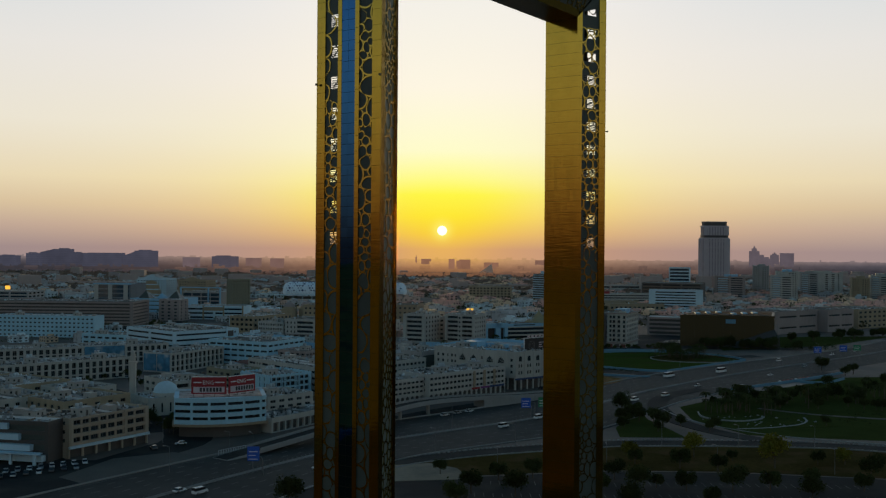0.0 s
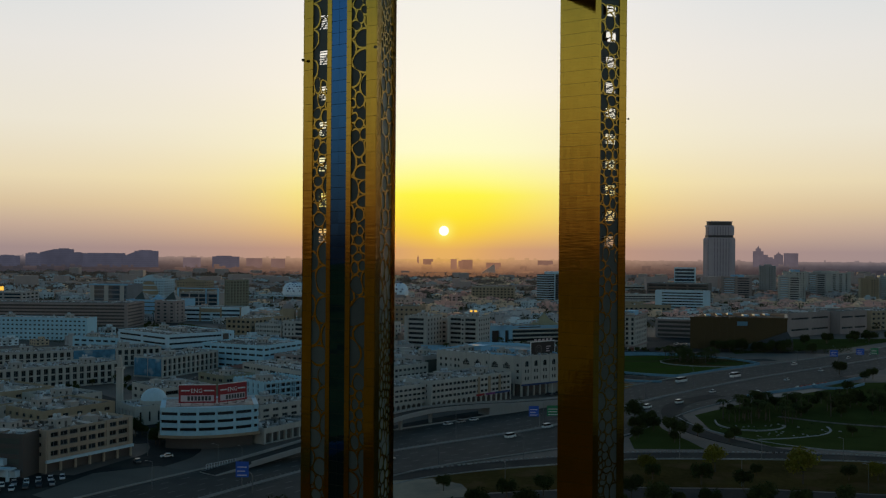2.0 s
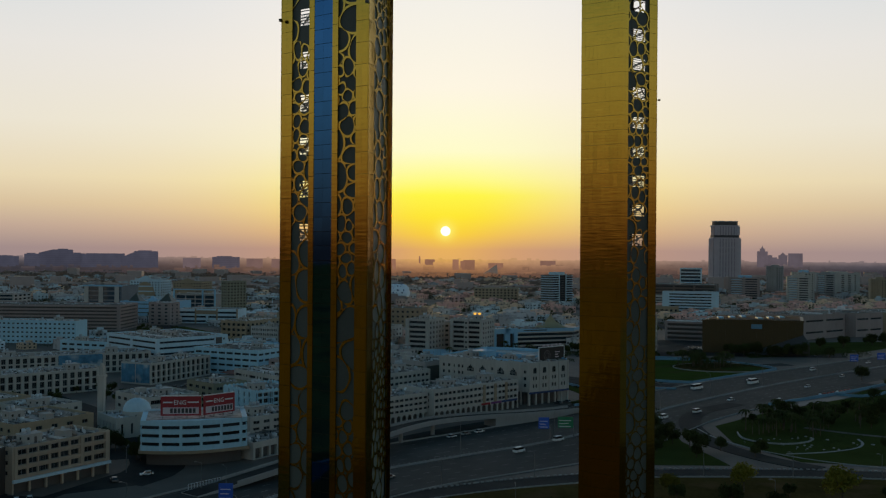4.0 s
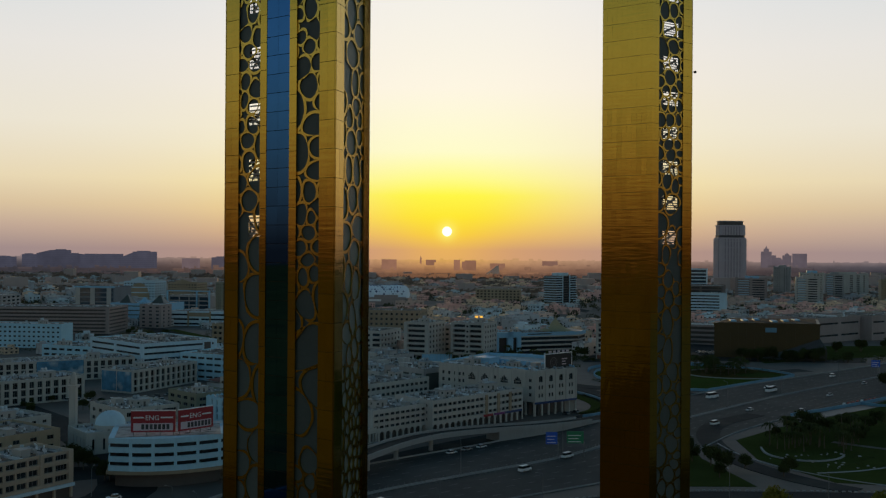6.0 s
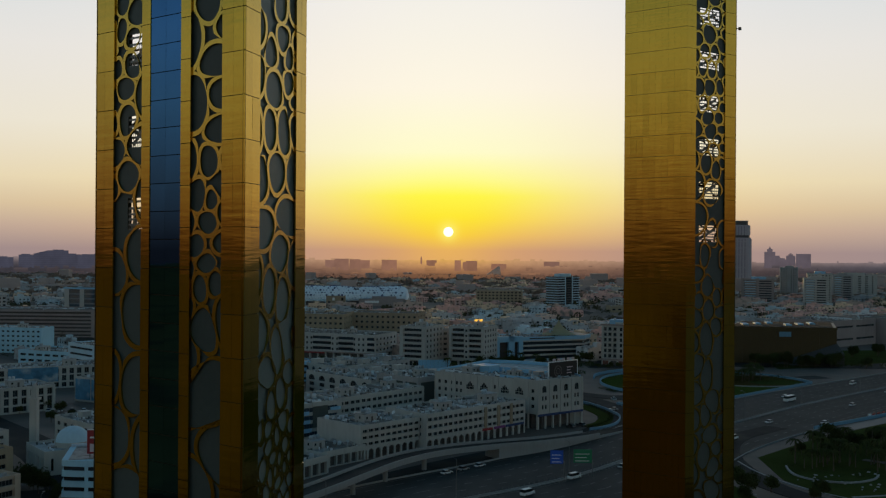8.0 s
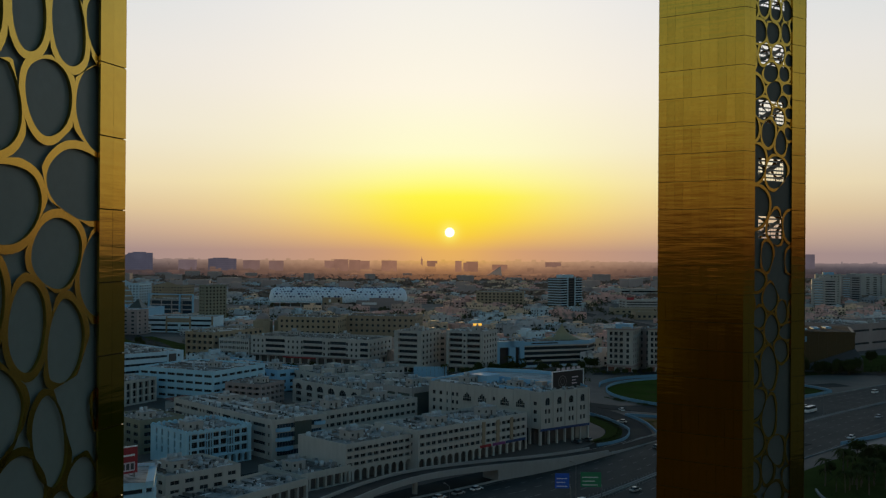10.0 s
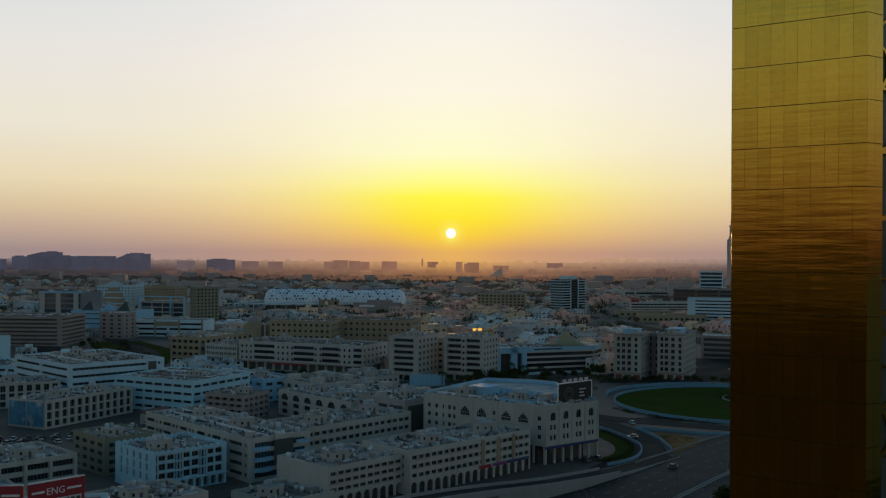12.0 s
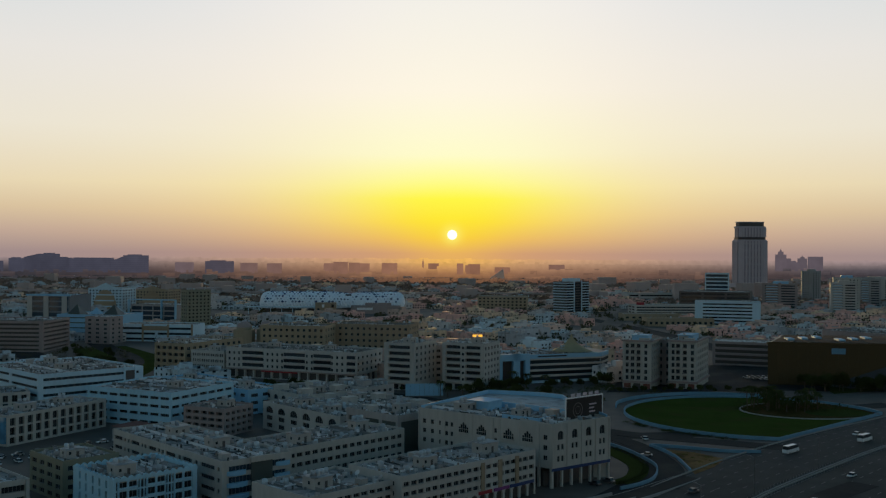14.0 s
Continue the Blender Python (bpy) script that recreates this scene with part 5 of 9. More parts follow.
part("frame", boxes((0, -0.35, 0.6, 20, 0.1, 1.0), (0, -0.35, 9.4, 20, 0.1, 9.8), (0, -0.35, 1.0, 0.4, 0.1, 9.4), (19.6, -0.35, 1.0, 20, 0.1, 9.4)), SIGN_WHITE, bb, "pale steel frame")
for k in range(4):
    part("leg", boxes((1 + k * 5.8, 0.1, 0, 1.4 + k * 5.8, 0.5, 9.5)), STEEL, bb)
    part("brace", boxes((1 + k * 5.8, 0.5, 0, 1.3 + k * 5.8, 4.0, 0.35)), STEEL, bb)

b = building("office_building", "beige office block with flat roofs and stair huts", (-45, 553), 48, 54, 24, 15, CREAM,
             right=spec(4, 8, z0=1.0, ww=0.84, sill=0.3, wh=0.44, pair=True, d=0.5), clutter=26)
b = building("office_building", "long pale office block with ribbon windows and dark glass corner", (-61, 532), 43, 25, 76, 15, CREAM,
             right=spec(4, 1, z0=0.5, ww=0.86, sill=0.2, wh=0.6, d=0.5, pane=PANE_BLUE),
             left=spec(4, 12, z0=0.5, sill=0.34, wh=0.4, d=0.5, spans=[(4, 6.4), (9.2, 1.2), (12, 1.6), (17.4, 6.2), (22.4, 1.4), (25, 1.6), (30, 5.6), (34.8, 1.4), (37.4, 1.6), (43, 6.2), (49, 1.6), (54, 6.0), (60, 1.6), (67, 8.6), (73.6, 1.4)]), clutter=22)
for k in range(3):
    bow(b, side_r(25), 1.5, 9.5 - k * 0.6, 3.2 + k * 3.6, 4.5 + k * 3.6, 1.7, SKY_PAINT, "balcony", "pale blue bowed balcony")
    bow(b, side_r(25), 18 + k * 0.5, 24.4, 4.0 + k * 3.6, 5.2 + k * 3.6, 1.4, SKY_PAINT, "balcony", "pale blue bowed balcony")
on_face(b, side_r(25), 10, 17.6, 4.8, 13.6, 0.0, 0.35, DARK_GLASS, "glass_bay", "dark slanted glass bay")
on_face(b, side_r(25), -0.4, 1.2, 0, 15.2, 0.0, 0.5, CREAM, "pier")
on_face(b, side_r(25), 9.6, 17.9, 13.6, 15.3, 0.0, 0.9, CREAM, "cornice")
BAYS = (4.6, 13.5, 22.4)
WIDE = [q for c in BAYS for q in ((c - 1.55, 2.6), (c + 1.55, 2.6))]
MIXED = sorted(WIDE + [(c + 3.45, 0.55) for c in BAYS[:2]] + [(c - 3.45, 0.55) for c in BAYS] + [(9.05, 0.9), (17.95, 0.9)])
b = building("apartment_building", "pale cyan apartment block with arched balconies and scalloped parapet", (-88, 514), 45, 27, 26, 13.2, CYAN,
             right=[dict(spec(1, 9, z0=0.1, ww=0.72, sill=0.02, wh=0.9, d=1.6, arch=True, pane=DARKSTONE), zt=3.6), dict(spec(2, 6, z0=3.7, sill=0.1, wh=0.84, d=0.55, spans=MIXED), zt=9.7),
                    dict(spec(1, 6, z0=9.7, sill=0.06, wh=0.92, d=0.55, arch=True, spans=MIXED), zt=12.9)],
             left=[dict(spec(3, 4, z0=3.6, sill=0.14, wh=0.74, d=0.7, spans=[(4.5, 1.2), (8.6, 1.2), (13, 1.2), (17.4, 1.2), (21.6, 1.2)]), zt=12.9)], roof=ROOF, clutter=10)
scallops(b, side_r(27), 27, 12, 13.15, 0.75, CYAN)
scallops(b, side_l(26), 26, 11, 13.15, 0.75, CYAN)
scallops(b, Face((27, 0, 0), (27, 26, 0), UP, 0, None), 26, 11, 13.15, 0.75, CYAN)
scallops(b, Face((27, 26, 0), (0, 26, 0), UP, 0, None), 27, 12, 13.15, 0.75, CYAN)
on_face(b, side_r(27), -0.2, 27.2, 3.5, 3.85, 0, 0.7, CYAN, "string_course", "pale cyan string course")
for c in BAYS:
    for s0, s1 in ((c - 3.0, c - 2.85), (c - 0.12, c + 0.12), (c + 2.85, c + 3.0)):
        on_face(b, side_r(27), s0, s1, 3.9, 12.0, 0, 0.32, CYAN, "pier")
    for k in range(3):
        on_face(b, side_r(27), c - 2.8, c + 2.8, 4.0 + k * 3.05, 4.5 + k * 3.05, -0.3, 0.22, CYAN, "balcony")
part("stair_room", boxes((8.5, 12, 12.31, 13.5, 17, 14.7), (8.3, 11.8, 14.7, 13.7, 17.2, 14.9)), CYAN, b, "pale cyan stair room on the roof")
building("apartment_building", "olive beige apartment block with balconies", (-113, 541), 46, 19, 24, 13, OLIVE,
         right=spec(4, 3, ww=0.6, sill=0.25, wh=0.5), left=spec(4, 4, ww=0.6, sill=0.25, wh=0.5), clutter=10)
b = building("apartment_building", "low tan apartment block with dark deep loggias", (-134, 505), 46, 26, 30, 11.5, CREAM,
             right=spec(3, 3, ww=0.84, sill=0.32, wh=0.56, d=0.9), left=spec(3, 5, ww=0.5), clutter=10)
for q in range(4):
    on_face(b, side_r(26), q * 8.2 + 0.1, q * 8.2 + 1.0, 0, 11.6, 0.0, 0.5, CREAM, "pier")
b = building("office_building", "cream office with deep window bays and a blue banner", (-169.5, 629), 65, 54, 22, 12.5, CREAM,
             right=[dict(spec(1, 12, z0=0.6, ww=0.62, sill=0.05, wh=0.8, d=0.9), zt=3.8), dict(spec(2, 12, z0=3.8, ww=0.62, sill=0.08, wh=0.84, d=0.9), zt=11.4)],
             roof=ROOF_LIGHT, clutter=22)
on_face(b, side_l(22), 0.6, 10.6, 1.0, 11.6, 0.0, 0.2, MURAL, "banner", "large faded blue printed banner")
on_face(b, side_l(22), 11.4, 21.4, 1.0, 11.6, 0.0, 0.2, MURAL, "banner", "large faded blue printed banner")
for nm, F, Lu in (("office_building", (-246, 557), 78), ("office_building", (-292, 640), 118)):
    b = building(nm, "cream office with deep vertical window bays", F, 42 if Lu < 100 else 30, Lu, 26, 12.5, CREAM,
                 right=[dict(spec(1, Lu // 4, z0=0.6, ww=0.62, sill=0.05, wh=0.8, d=0.9), zt=3.8), dict(spec(2, Lu // 4, z0=3.8, ww=0.6, sill=0.08, wh=0.84, d=0.9), zt=11.4)],
                 roof=ROOF_LIGHT, clutter=22)
    if Lu > 100:
        on_face(b, side_r(Lu), 62, 88, 4, 12, 0.0, 0.25, MURAL, "banner", "large faded blue printed banner")
b = building("office_building", "pale cyan office block with long recessed window rows", (-116, 672), 64, 44, 50, 16, CYAN,
             right=spec(4, 7, ww=0.84, sill=0.36, wh=0.36, d=0.8), left=spec(4, 8, ww=0.86, sill=0.38, wh=0.36, d=0.8), roof=ROOF_LIGHT, clutter=10)
b = building("office_building", "white office block with long ribbon windows", (-187, 702), 46, 54, 66, 20, WHITE,
             right=spec(5, 1, ww=0.94, sill=0.4, wh=0.36, d=0.6), left=spec(5, 2, ww=0.92, sill=0.4, wh=0.36, d=0.6), roof=ROOF, clutter=24)
for s, d in ((44, 4),):
    on_face(b, side_r(54), s, s + 5, 9, 18.4, 0.0, 0.5, DARKSTONE, "portal", "dark stair window")
    on_face(b, side_r(54), s - 0.8, s, 0, 20.6, 0.0, 0.7, WHITE, "pier")
    on_face(b, side_r(54), s + 5, s + 5.8, 0, 20.6, 0.0, 0.7, WHITE, "pier")
building("office_building", "pale blue flat office with white canopies", (-90, 712), 47, 22, 76, 12, SKY_PAINT, right=spec(3, 3, ww=0.6), left=spec(3, 10, ww=0.5), roof=ROOF_LIGHT, clutter=12)
building("apartment_building", "beige apartment block with arched bay windows", (-37, 636), 44, 26, 56, 12, BEIGE, right=spec(3, 4, ww=0.5),
         left=[dict(spec(2, 6, z0=0.4, ww=0.5, sill=0.2, wh=0.6), zt=7), dict(spec(1, 6, z0=7, ww=0.6, sill=0.1, wh=0.75, arch=True), zt=11)], clutter=50)
building("apartment_building", "brown apartment block with deep balconies", (-88, 653), 64, 20, 22, 12, PINK, right=spec(4, 5, ww=0.6, sill=0.3, wh=0.5, d=1.2), left=spec(4, 5, ww=0.76, sill=0.34, wh=0.5, d=1.4), clutter=10)
for F, Lu, Lv, h, m in (((-18, 656), 34, 56, 11, BEIGE), ((-61, 699), 38, 40, 11.5, CREAM), ((-36, 736), 20, 30, 10.5, GREY)):
    b = building("apartment_building", "low beige block with a crowded flat roof", F, 44, Lu, Lv, h, m, right=spec(3, 5, ww=0.5),
                 left=[dict(spec(2, 6, z0=0.4, ww=0.5, sill=0.2, wh=0.6), zt=7), dict(spec(1, 6, z0=7, ww=0.5, sill=0.1, wh=0.7, arch=True), zt=10.3)], clutter=34)
    for k in range(4):
        x, y = 3 + (k % 2) * Lu * 0.5, 5 + (k // 2) * Lv * 0.5
        part("roof_room", boxes((x, y, h - 0.89, x + 6, y + 4.5, h + 1.9), (x - 0.2, y - 0.2, h + 1.9, x + 6.2, y + 4.7, h + 2.1)), m, b)
for F, Lu, Lv in (((-116, 640), 14, 20), ((-101, 634), 12, 15)):
    sh = thing("shed", pose(F[0], F[1], 0, 0, 0, 64), "low shed with a dull red sheet roof", "shed", "red-roofed sheds")
    part("wall", boxes((0, 0, 0, Lu, Lv, 4.0)), GREY, sh)
    bm = bmesh.new()
    for k in range(12):
        x0, x1 = -0.4 + (Lu + 0.8) * k / 12, -0.4 + (Lu + 0.8) * (k + 1) / 12
        v = [bm.verts.new(c) for c in ((x0, -0.4, 4.002), (x1, -0.4, 4.25), (x1, Lv + 0.4, 5.45), (x0, Lv + 0.4, 5.2))]
        bm.faces.new(v)
        w = [bm.verts.new(c) for c in ((x1, -0.4, 4.25), (x1, -0.4, 4.002), (x1, Lv + 0.4, 5.2), (x1, Lv + 0.4, 5.45))]
        bm.faces.new(w)
    part("sheet_roof", bm, RUST, sh, "dull red ribbed sheet roof")
b = building("office_building", "dark glass office with pale corner columns", (-12, 608), 48, 27, 29, 17, GREY,
             right=spec(1, 2, z0=0.6, ww=0.82, sill=0.03, wh=0.84, d=0.6, pane=DARK_GLASS, top=0.6), left=spec(1, 3, z0=0.6, ww=0.86, sill=0.03, wh=0.84, d=0.6, pane=DARK_GLASS, top=0.6),
             clutter=14)
b = building("apartment_building", "long beige apartment block with bowed balconies over dark shops", (-49, 828), 68, 36, 92, 18.7, BEIGE,
             right=[dict(spec(1, 5, z0=0.0, ww=0.9, sill=0.04, wh=0.82, d=1.6, pane=DARKSTONE), zt=5.6), dict(spec(3, 6, z0=5.8, ww=0.4, sill=0.26, wh=0.46), zt=17.2)],
             left=[dict(spec(1, 14, z0=0.0, ww=0.86, sill=0.04, wh=0.84, d=2.0, pane=DARKSTONE), zt=5.6), dict(spec(3, 26, z0=5.8, ww=0.44, sill=0.24, wh=0.48, d=0.6), zt=17.2)], clutter=30)
f = side_l(92)
for s0, s1 in ((12, 27), (42, 57), (63, 75), (86, 91.5)):
    for k in range(3):
        z = 5.8 + k * 3.8
        # A thin dark slab on the wall paints the shade of a recess.
        on_face(b, f, s0, s1, z + 1.25, z + 3.25, 0.0, 0.06, PANE, "loggia", "dark thin slab, shade of a recess in its colour")
        bow(b, f, s0 - 0.4, s1 + 0.4, z + 0.1, z + 1.3, 1.9, BEIGE, "balcony")
    on_face(b, f, s0 - 0.4, s1 + 0.4, 16.9, 18.0, 0.0, 0.5, BEIGE, "cornice")
on_face(b, f, 0, 92, 5.2, 5.8, 0.0, 1.1, PINK, "canopy", "brown canopy over the shops")
on_face(b, f, 26, 52, 4.2, 5.1, 0.3, 0.5, RED, "shop_sign", "plain red shop sign")
for k in range(2):
    for q in range(3):
        bow(b, side_r(36), 2 + k * 16, 12 + k * 16, 5.9 + q * 3.8, 7.1 + q * 3.8, 1.6, BEIGE, "balcony")
building("apartment_building", "beige apartment block with rows of paired windows", (-136, 864), 66, 26, 26, 15.5, CREAM, right=spec(3, 5, z0=3.0, ww=0.5),
         left=[dict(spec(1, 6, z0=0.0, ww=0.8, sill=0.04, wh=0.8, d=1.6, pane=DARKSTONE), zt=3.4), dict(spec(3, 7, z0=3.6, ww=0.74, sill=0.24, wh=0.5, d=0.8, pair=True), zt=14.6)], clutter=10)
b = building("apartment_building", "ochre apartment block with deep loggias and a sandy roof", (-164, 876), 66, 62, 25, 19, TAN, right=spec(4, 10, ww=0.5),
             left=[dict(spec(4, 5, z0=1.0, ww=0.72, sill=0.24, wh=0.54, d=1.4), zt=18)], roof=OCHRE, clutter=10)
for k in range(4):
    for q in (0, 2, 4):
        on_face(b, side_l(25), 0.8 + q * 4.76, 5.2 + q * 4.76, 1.3 + k * 4.25, 2.3 + k * 4.25, 0, 0.6, TAN, "balcony")
building("hotel", "ochre building with three rows of small windows", (-86, 972), 80, 34, 50, 24, TAN, right=spec(5, 5, ww=0.4), left=spec(5, 11, ww=0.45, sill=0.3, wh=0.42), roof=ROOF, clutter=10)
building("hotel", "long ochre building with regular small windows", (-24, 990), 80, 34, 62, 24, OCHRE, right=spec(5, 5, ww=0.4), left=spec(5, 13, ww=0.42, sill=0.3, wh=0.42), clutter=12)
for x, y in ((-152, 1003), (-136, 1012)):
    dm = thing("roof_dome", pose(x, y, 19), "pale pink dome on a square drum among the ochre roofs", "dome", "roof domes")
    part("base", boxes((-7, -7, -19, 7, 7, 0.0)), TAN, dm)
    bm = bmesh.new()
    cyl(bm, (0, 0, 0.0), (0, 0, 1.6), 6.0, n=20)
    part("drum", bm, TAN, dm)
    bm = bmesh.new()
    dome_mesh(bm, (0, 0, 1.6), 5.7, 4.6, 20, 7)
    part("dome", bm, PINK, dm)
# twin apartment slabs with deep loggias
for F, Lu, Lv, bays in (((-13, 800), 29, 19.5, 1), ((26.5, 800), 25, 26, 2)):
    b = building("apartment_tower", "grey beige apartment block with stacked deep balconies", F, 66, Lu, Lv, 27, BEIGE, right=spec(6, 5, z0=4.2, ww=0.42, sill=0.25, wh=0.5),
                 left=[dict(spec(1, 4, z0=0.0, ww=0.86, sill=0.05, wh=0.8, d=2.0), zt=4.0), spec(6, bays, z0=4.2, ww=0.74, sill=0.36, wh=0.54, d=1.8)], clutter=18)
    fh, bw = (27 - 1.2 - 4.2) / 6, (Lv - 1.2) / bays
    for k in range(6):
        for q in range(bays):
            c = 0.6 + (q + 0.5) * bw
            bow(b, side_l(Lv), c - bw * 0.42, c + bw * 0.42, 4.2 + k * fh + 0.1, 4.2 + k * fh + 1.2, 1.9, BEIGE, "balcony")
            if bays == 2 and q == 0:
                on_face(b, side_l(Lv), Lv / 2 - 0.7, Lv / 2 + 0.7, 4.2 + k * fh + 1.3, 4.2 + k * fh + 2.7, 0.0, 0.05, PANE, "window")
sg = thing("rooftop_sign", pose(23.1, 812, 26.1, 0, 0, 8), "lit amber sign on the apartment roof", "sign")
part("board", boxes((-2.8, -0.2, 4.0, 2.8, 0.1, 5.3)), SIGN_LIT, sg)
part("leg", boxes((-2.6, 0.1, 0, -2.4, 0.3, 5.2)), STEEL, sg)
part("leg", boxes((2.4, 0.1, 0, 2.6, 0.3, 5.2)), STEEL, sg)
building("apartment_tower", "grey recessed link between apartment blocks", (-2.5, 829), 20, 11, 10, 23, GREY, right=spec(6, 2, ww=0.5), clutter=4)
# glass-banded office with the pale blue portal
b = building("office_building", "white office with blue-white portal and dark ribbon glazing", (36, 829), 22, 70, 34, 17, WHITE,
             left=spec(4, 5, ww=0.6), roof=ROOF_LIGHT, clutter=24)
f = side_r(70)
for k in range(4):
    on_face(b, f, 20.2, 69.7, 1.6 + k * 3.4, 3.7 + k * 3.4, 0.0, 0.12, PANE, "ribbon_window", "dark ribbon glazing")
    on_face(b, f, 20.2, 70.2, 3.75 + k * 3.4, 4.9 + k * 3.4, 0.0, 0.7, CREAM, "spandrel", "pale spandrel band")
for s0, s1, z0, z1 in ((-1.4, 1.8, 0, 18.2), (8.8, 13.4, 0, 18.2), (16.8, 20.0, 0, 18.2), (1.8, 16.8, 14.2, 18.2)):
    on_face(b, f, s0, s1, z0, z1, 0.0, 2.4, SKY_PAINT, "portal", "pale blue portal frame")
for s0, s1 in ((1.9, 8.7), (13.5, 16.7)):
    on_face(b, f, s0, s1, 0, 14.7, 0.0, 0.3, BLACK, "curtain_wall", "dark recessed curtain wall")
on_face(b, f, 20.1, 70.3, 14.9, 17.4, 0.0, 0.8, SKY_PAINT, "cornice", "pale blue cornice band")
bm = bmesh.new()
prism(bm, [(70.02, 0.0), (82, 12), (82, 34), (70.02, 34)], 0, 16.9)
part("slanted_end", bm, GREY, b)
f2 = Face((70, 0, 0), (82, 12, 0), UP, 0, None)
for k in range(4):
    on_face(b, f2, 0.2, 16.7, 1.6 + k * 3.4, 3.7 + k * 3.4, 0.0, 0.12, PANE, "ribbon_window", "dark ribbon glazing")
    on_face(b, f2, 0.3, 16.9, 3.75 + k * 3.4, 4.9 + k * 3.4, 0.0, 0.7, CREAM, "spandrel", "pale spandrel band")
on_face(b, f2, 0.3, 16.9, 14.9, 17.4, 0.0, 0.8, SKY_PAINT, "cornice", "pale blue cornice band")
on_face(b, f, 26, 46, 15.8, 16.6, 0.8, 0.9, BLACK, "sign_bar", "plain dark sign bar")
tent = thing("tent_roof", pose(84, 866, 17.2), "tan canvas tent roof with a peak", "roof tent")
bm = bmesh.new()
apex = [bm.verts.new((0, 0, 11.0))]
ringv = [[bm.verts.new((r * 13 * math.cos(q * math.pi / 8), r * 11 * math.sin(q * math.pi / 8), z)) for q in range(16)] for r, z in ((0.1, 8.0), (0.35, 4.2), (0.7, 1.5), (1.0, 0.0))]
for q in range(16):
    bm.faces.new((apex[0], ringv[0][q], ringv[0][(q + 1) % 16]))
    for u, v in zip(ringv, ringv[1:]):
        bm.faces.new((u[q], v[q], v[(q + 1) % 16], u[(q + 1) % 16]))
bmesh.ops.recalc_face_normals(bm, faces=bm.faces)
part("canvas", bm, TENT, tent)
# avenue running out beside the balcony tower
street("avenue", [(140, 1190), (156, 1250), (192, 1375), (222, 1500), (262, 1660), (300, 1800)], 24, 0.06, PAVING, "dusty avenue between the low quarters")
# pair of pale towers by the oval lawn
for F, Lu, Lv, cols in (((124.6, 815), 24, 17, (0.15, 0.34, 0.55, 0.8)), ((150.4, 815), 42, 16, (0.17, 0.35, 0.6, 0.87))):
    b = building("apartment_tower", "cream apartment tower with dark window columns", F, 66, Lu, Lv, 28, CREAM, right=spec(6, 7 if Lu > 30 else 4, z0=4.4, ww=0.5, sill=0.2, wh=0.6, d=0.6),
                 left=spec(6, 4, z0=4.4, sill=0.14, wh=0.66, d=0.45, spans=[(Lv * q, w) for q, w in zip(cols, (1.8, 2.2, 2.2, 1.8))]), clutter=14)
    on_face(b, side_l(Lv), -0.3, Lv + 0.3, 3.2, 4.4, 0, 0.9, PINK, "canopy", "reddish ground-floor canopy")
    on_face(b, side_r(Lu), -0.3, Lu + 0.3, 3.2, 4.4, 0, 0.9, PINK, "canopy", "reddish ground-floor canopy")
    for s in (0.0, Lv * (cols[1] + cols[2]) / 2 - 0.4, Lv - 0.6):
        on_face(b, side_l(Lv), s, s + 0.6, 4.5, 27.4, 0, 0.4, CREAM, "pilaster")
    for k in range(6):
        for q in cols[1:3]:
            on_face(b, side_l(Lv), Lv * q - 1.4, Lv * q + 1.4, 4.5 + k * 3.73, 4.7 + k * 3.73, 0, 0.9, CREAM, "balcony_slab")
            on_face(b, side_l(Lv), Lv * q - 1.35, Lv * q + 1.35, 5.0 + k * 3.73, 5.5 + k * 3.73, 0.8, 0.86, STEEL, "balcony_rail", "dark balcony rail")
        on_face(b, side_l(Lv), 0.6, Lv - 0.6, 4.42 + k * 3.73, 4.62 + k * 3.73, 0, 0.12, BEIGE, "string_course")
    for q in range(3):
        on_face(b, side_l(Lv), 0.8 + q * Lv / 3, (q + 0.86) * Lv / 3, 0.2, 2.9, 0.0, 0.1, DARKSTONE if q % 2 else RUST, "shopfront", "dark shopfront")
    part("roof_pavilion", boxes((Lu * 0.2, Lv * 0.2, 27.11, Lu * 0.62, Lv * 0.75, 30.6), (Lu * 0.18, Lv * 0.17, 30.6, Lu * 0.64, Lv * 0.78, 30.9)), SKY_PAINT, b, "pale blue roof pavilion")
    part("roof_hut", boxes((Lu * 0.04, Lv * 0.1, 27.11, Lu * 0.14, Lv * 0.45, 29.4)), CREAM, b)
    on_face(b, side_l(Lv), -0.6, Lv + 0.6, 27.4, 28.3, 0, 1.1, PINK, "eaves", "projecting brownish eaves")
    on_face(b, side_r(Lu), -0.6, Lu + 0.6, 27.4, 28.3, 0, 1.1, PINK, "eaves", "projecting brownish eaves")
building("apartment_tower", "darker recessed block between cream towers", (141.5, 833), 66, 18, 22, 27, PINK, left=spec(6, 4, ww=0.5, wh=0.6), clutter=5)
# Set-back dark panes stand in for the shade inside the decks.
b = building("car_park", "brown parking building with dark panels for its shaded decks", (232, 935), 68, 30, 40, 16.8, PINK, left=spec(4, 1, ww=0.94, sill=0.25, wh=0.6, d=2.0, pane=DARKSTONE),
             right=spec(4, 1, ww=0.9, sill=0.25, wh=0.6, d=2.0, pane=DARKSTONE), clutter=6)
gb = thing("exhibition_hall", pose(200, 840, 0, 0, 0, -7.6), "long bronze-gold clad hall with a dark slanted wing", "building")
bm = bmesh.new()
prism(bm, [(0, 0), (76, 0), (88, 60), (18, 58)], 0, 25.4)
part("wall", bm, BRONZE, gb)
bm = bmesh.new()
prism(bm, [(3, 1.5), (74, 1.5), (85, 57), (20, 55)], 25.41, 26.0)
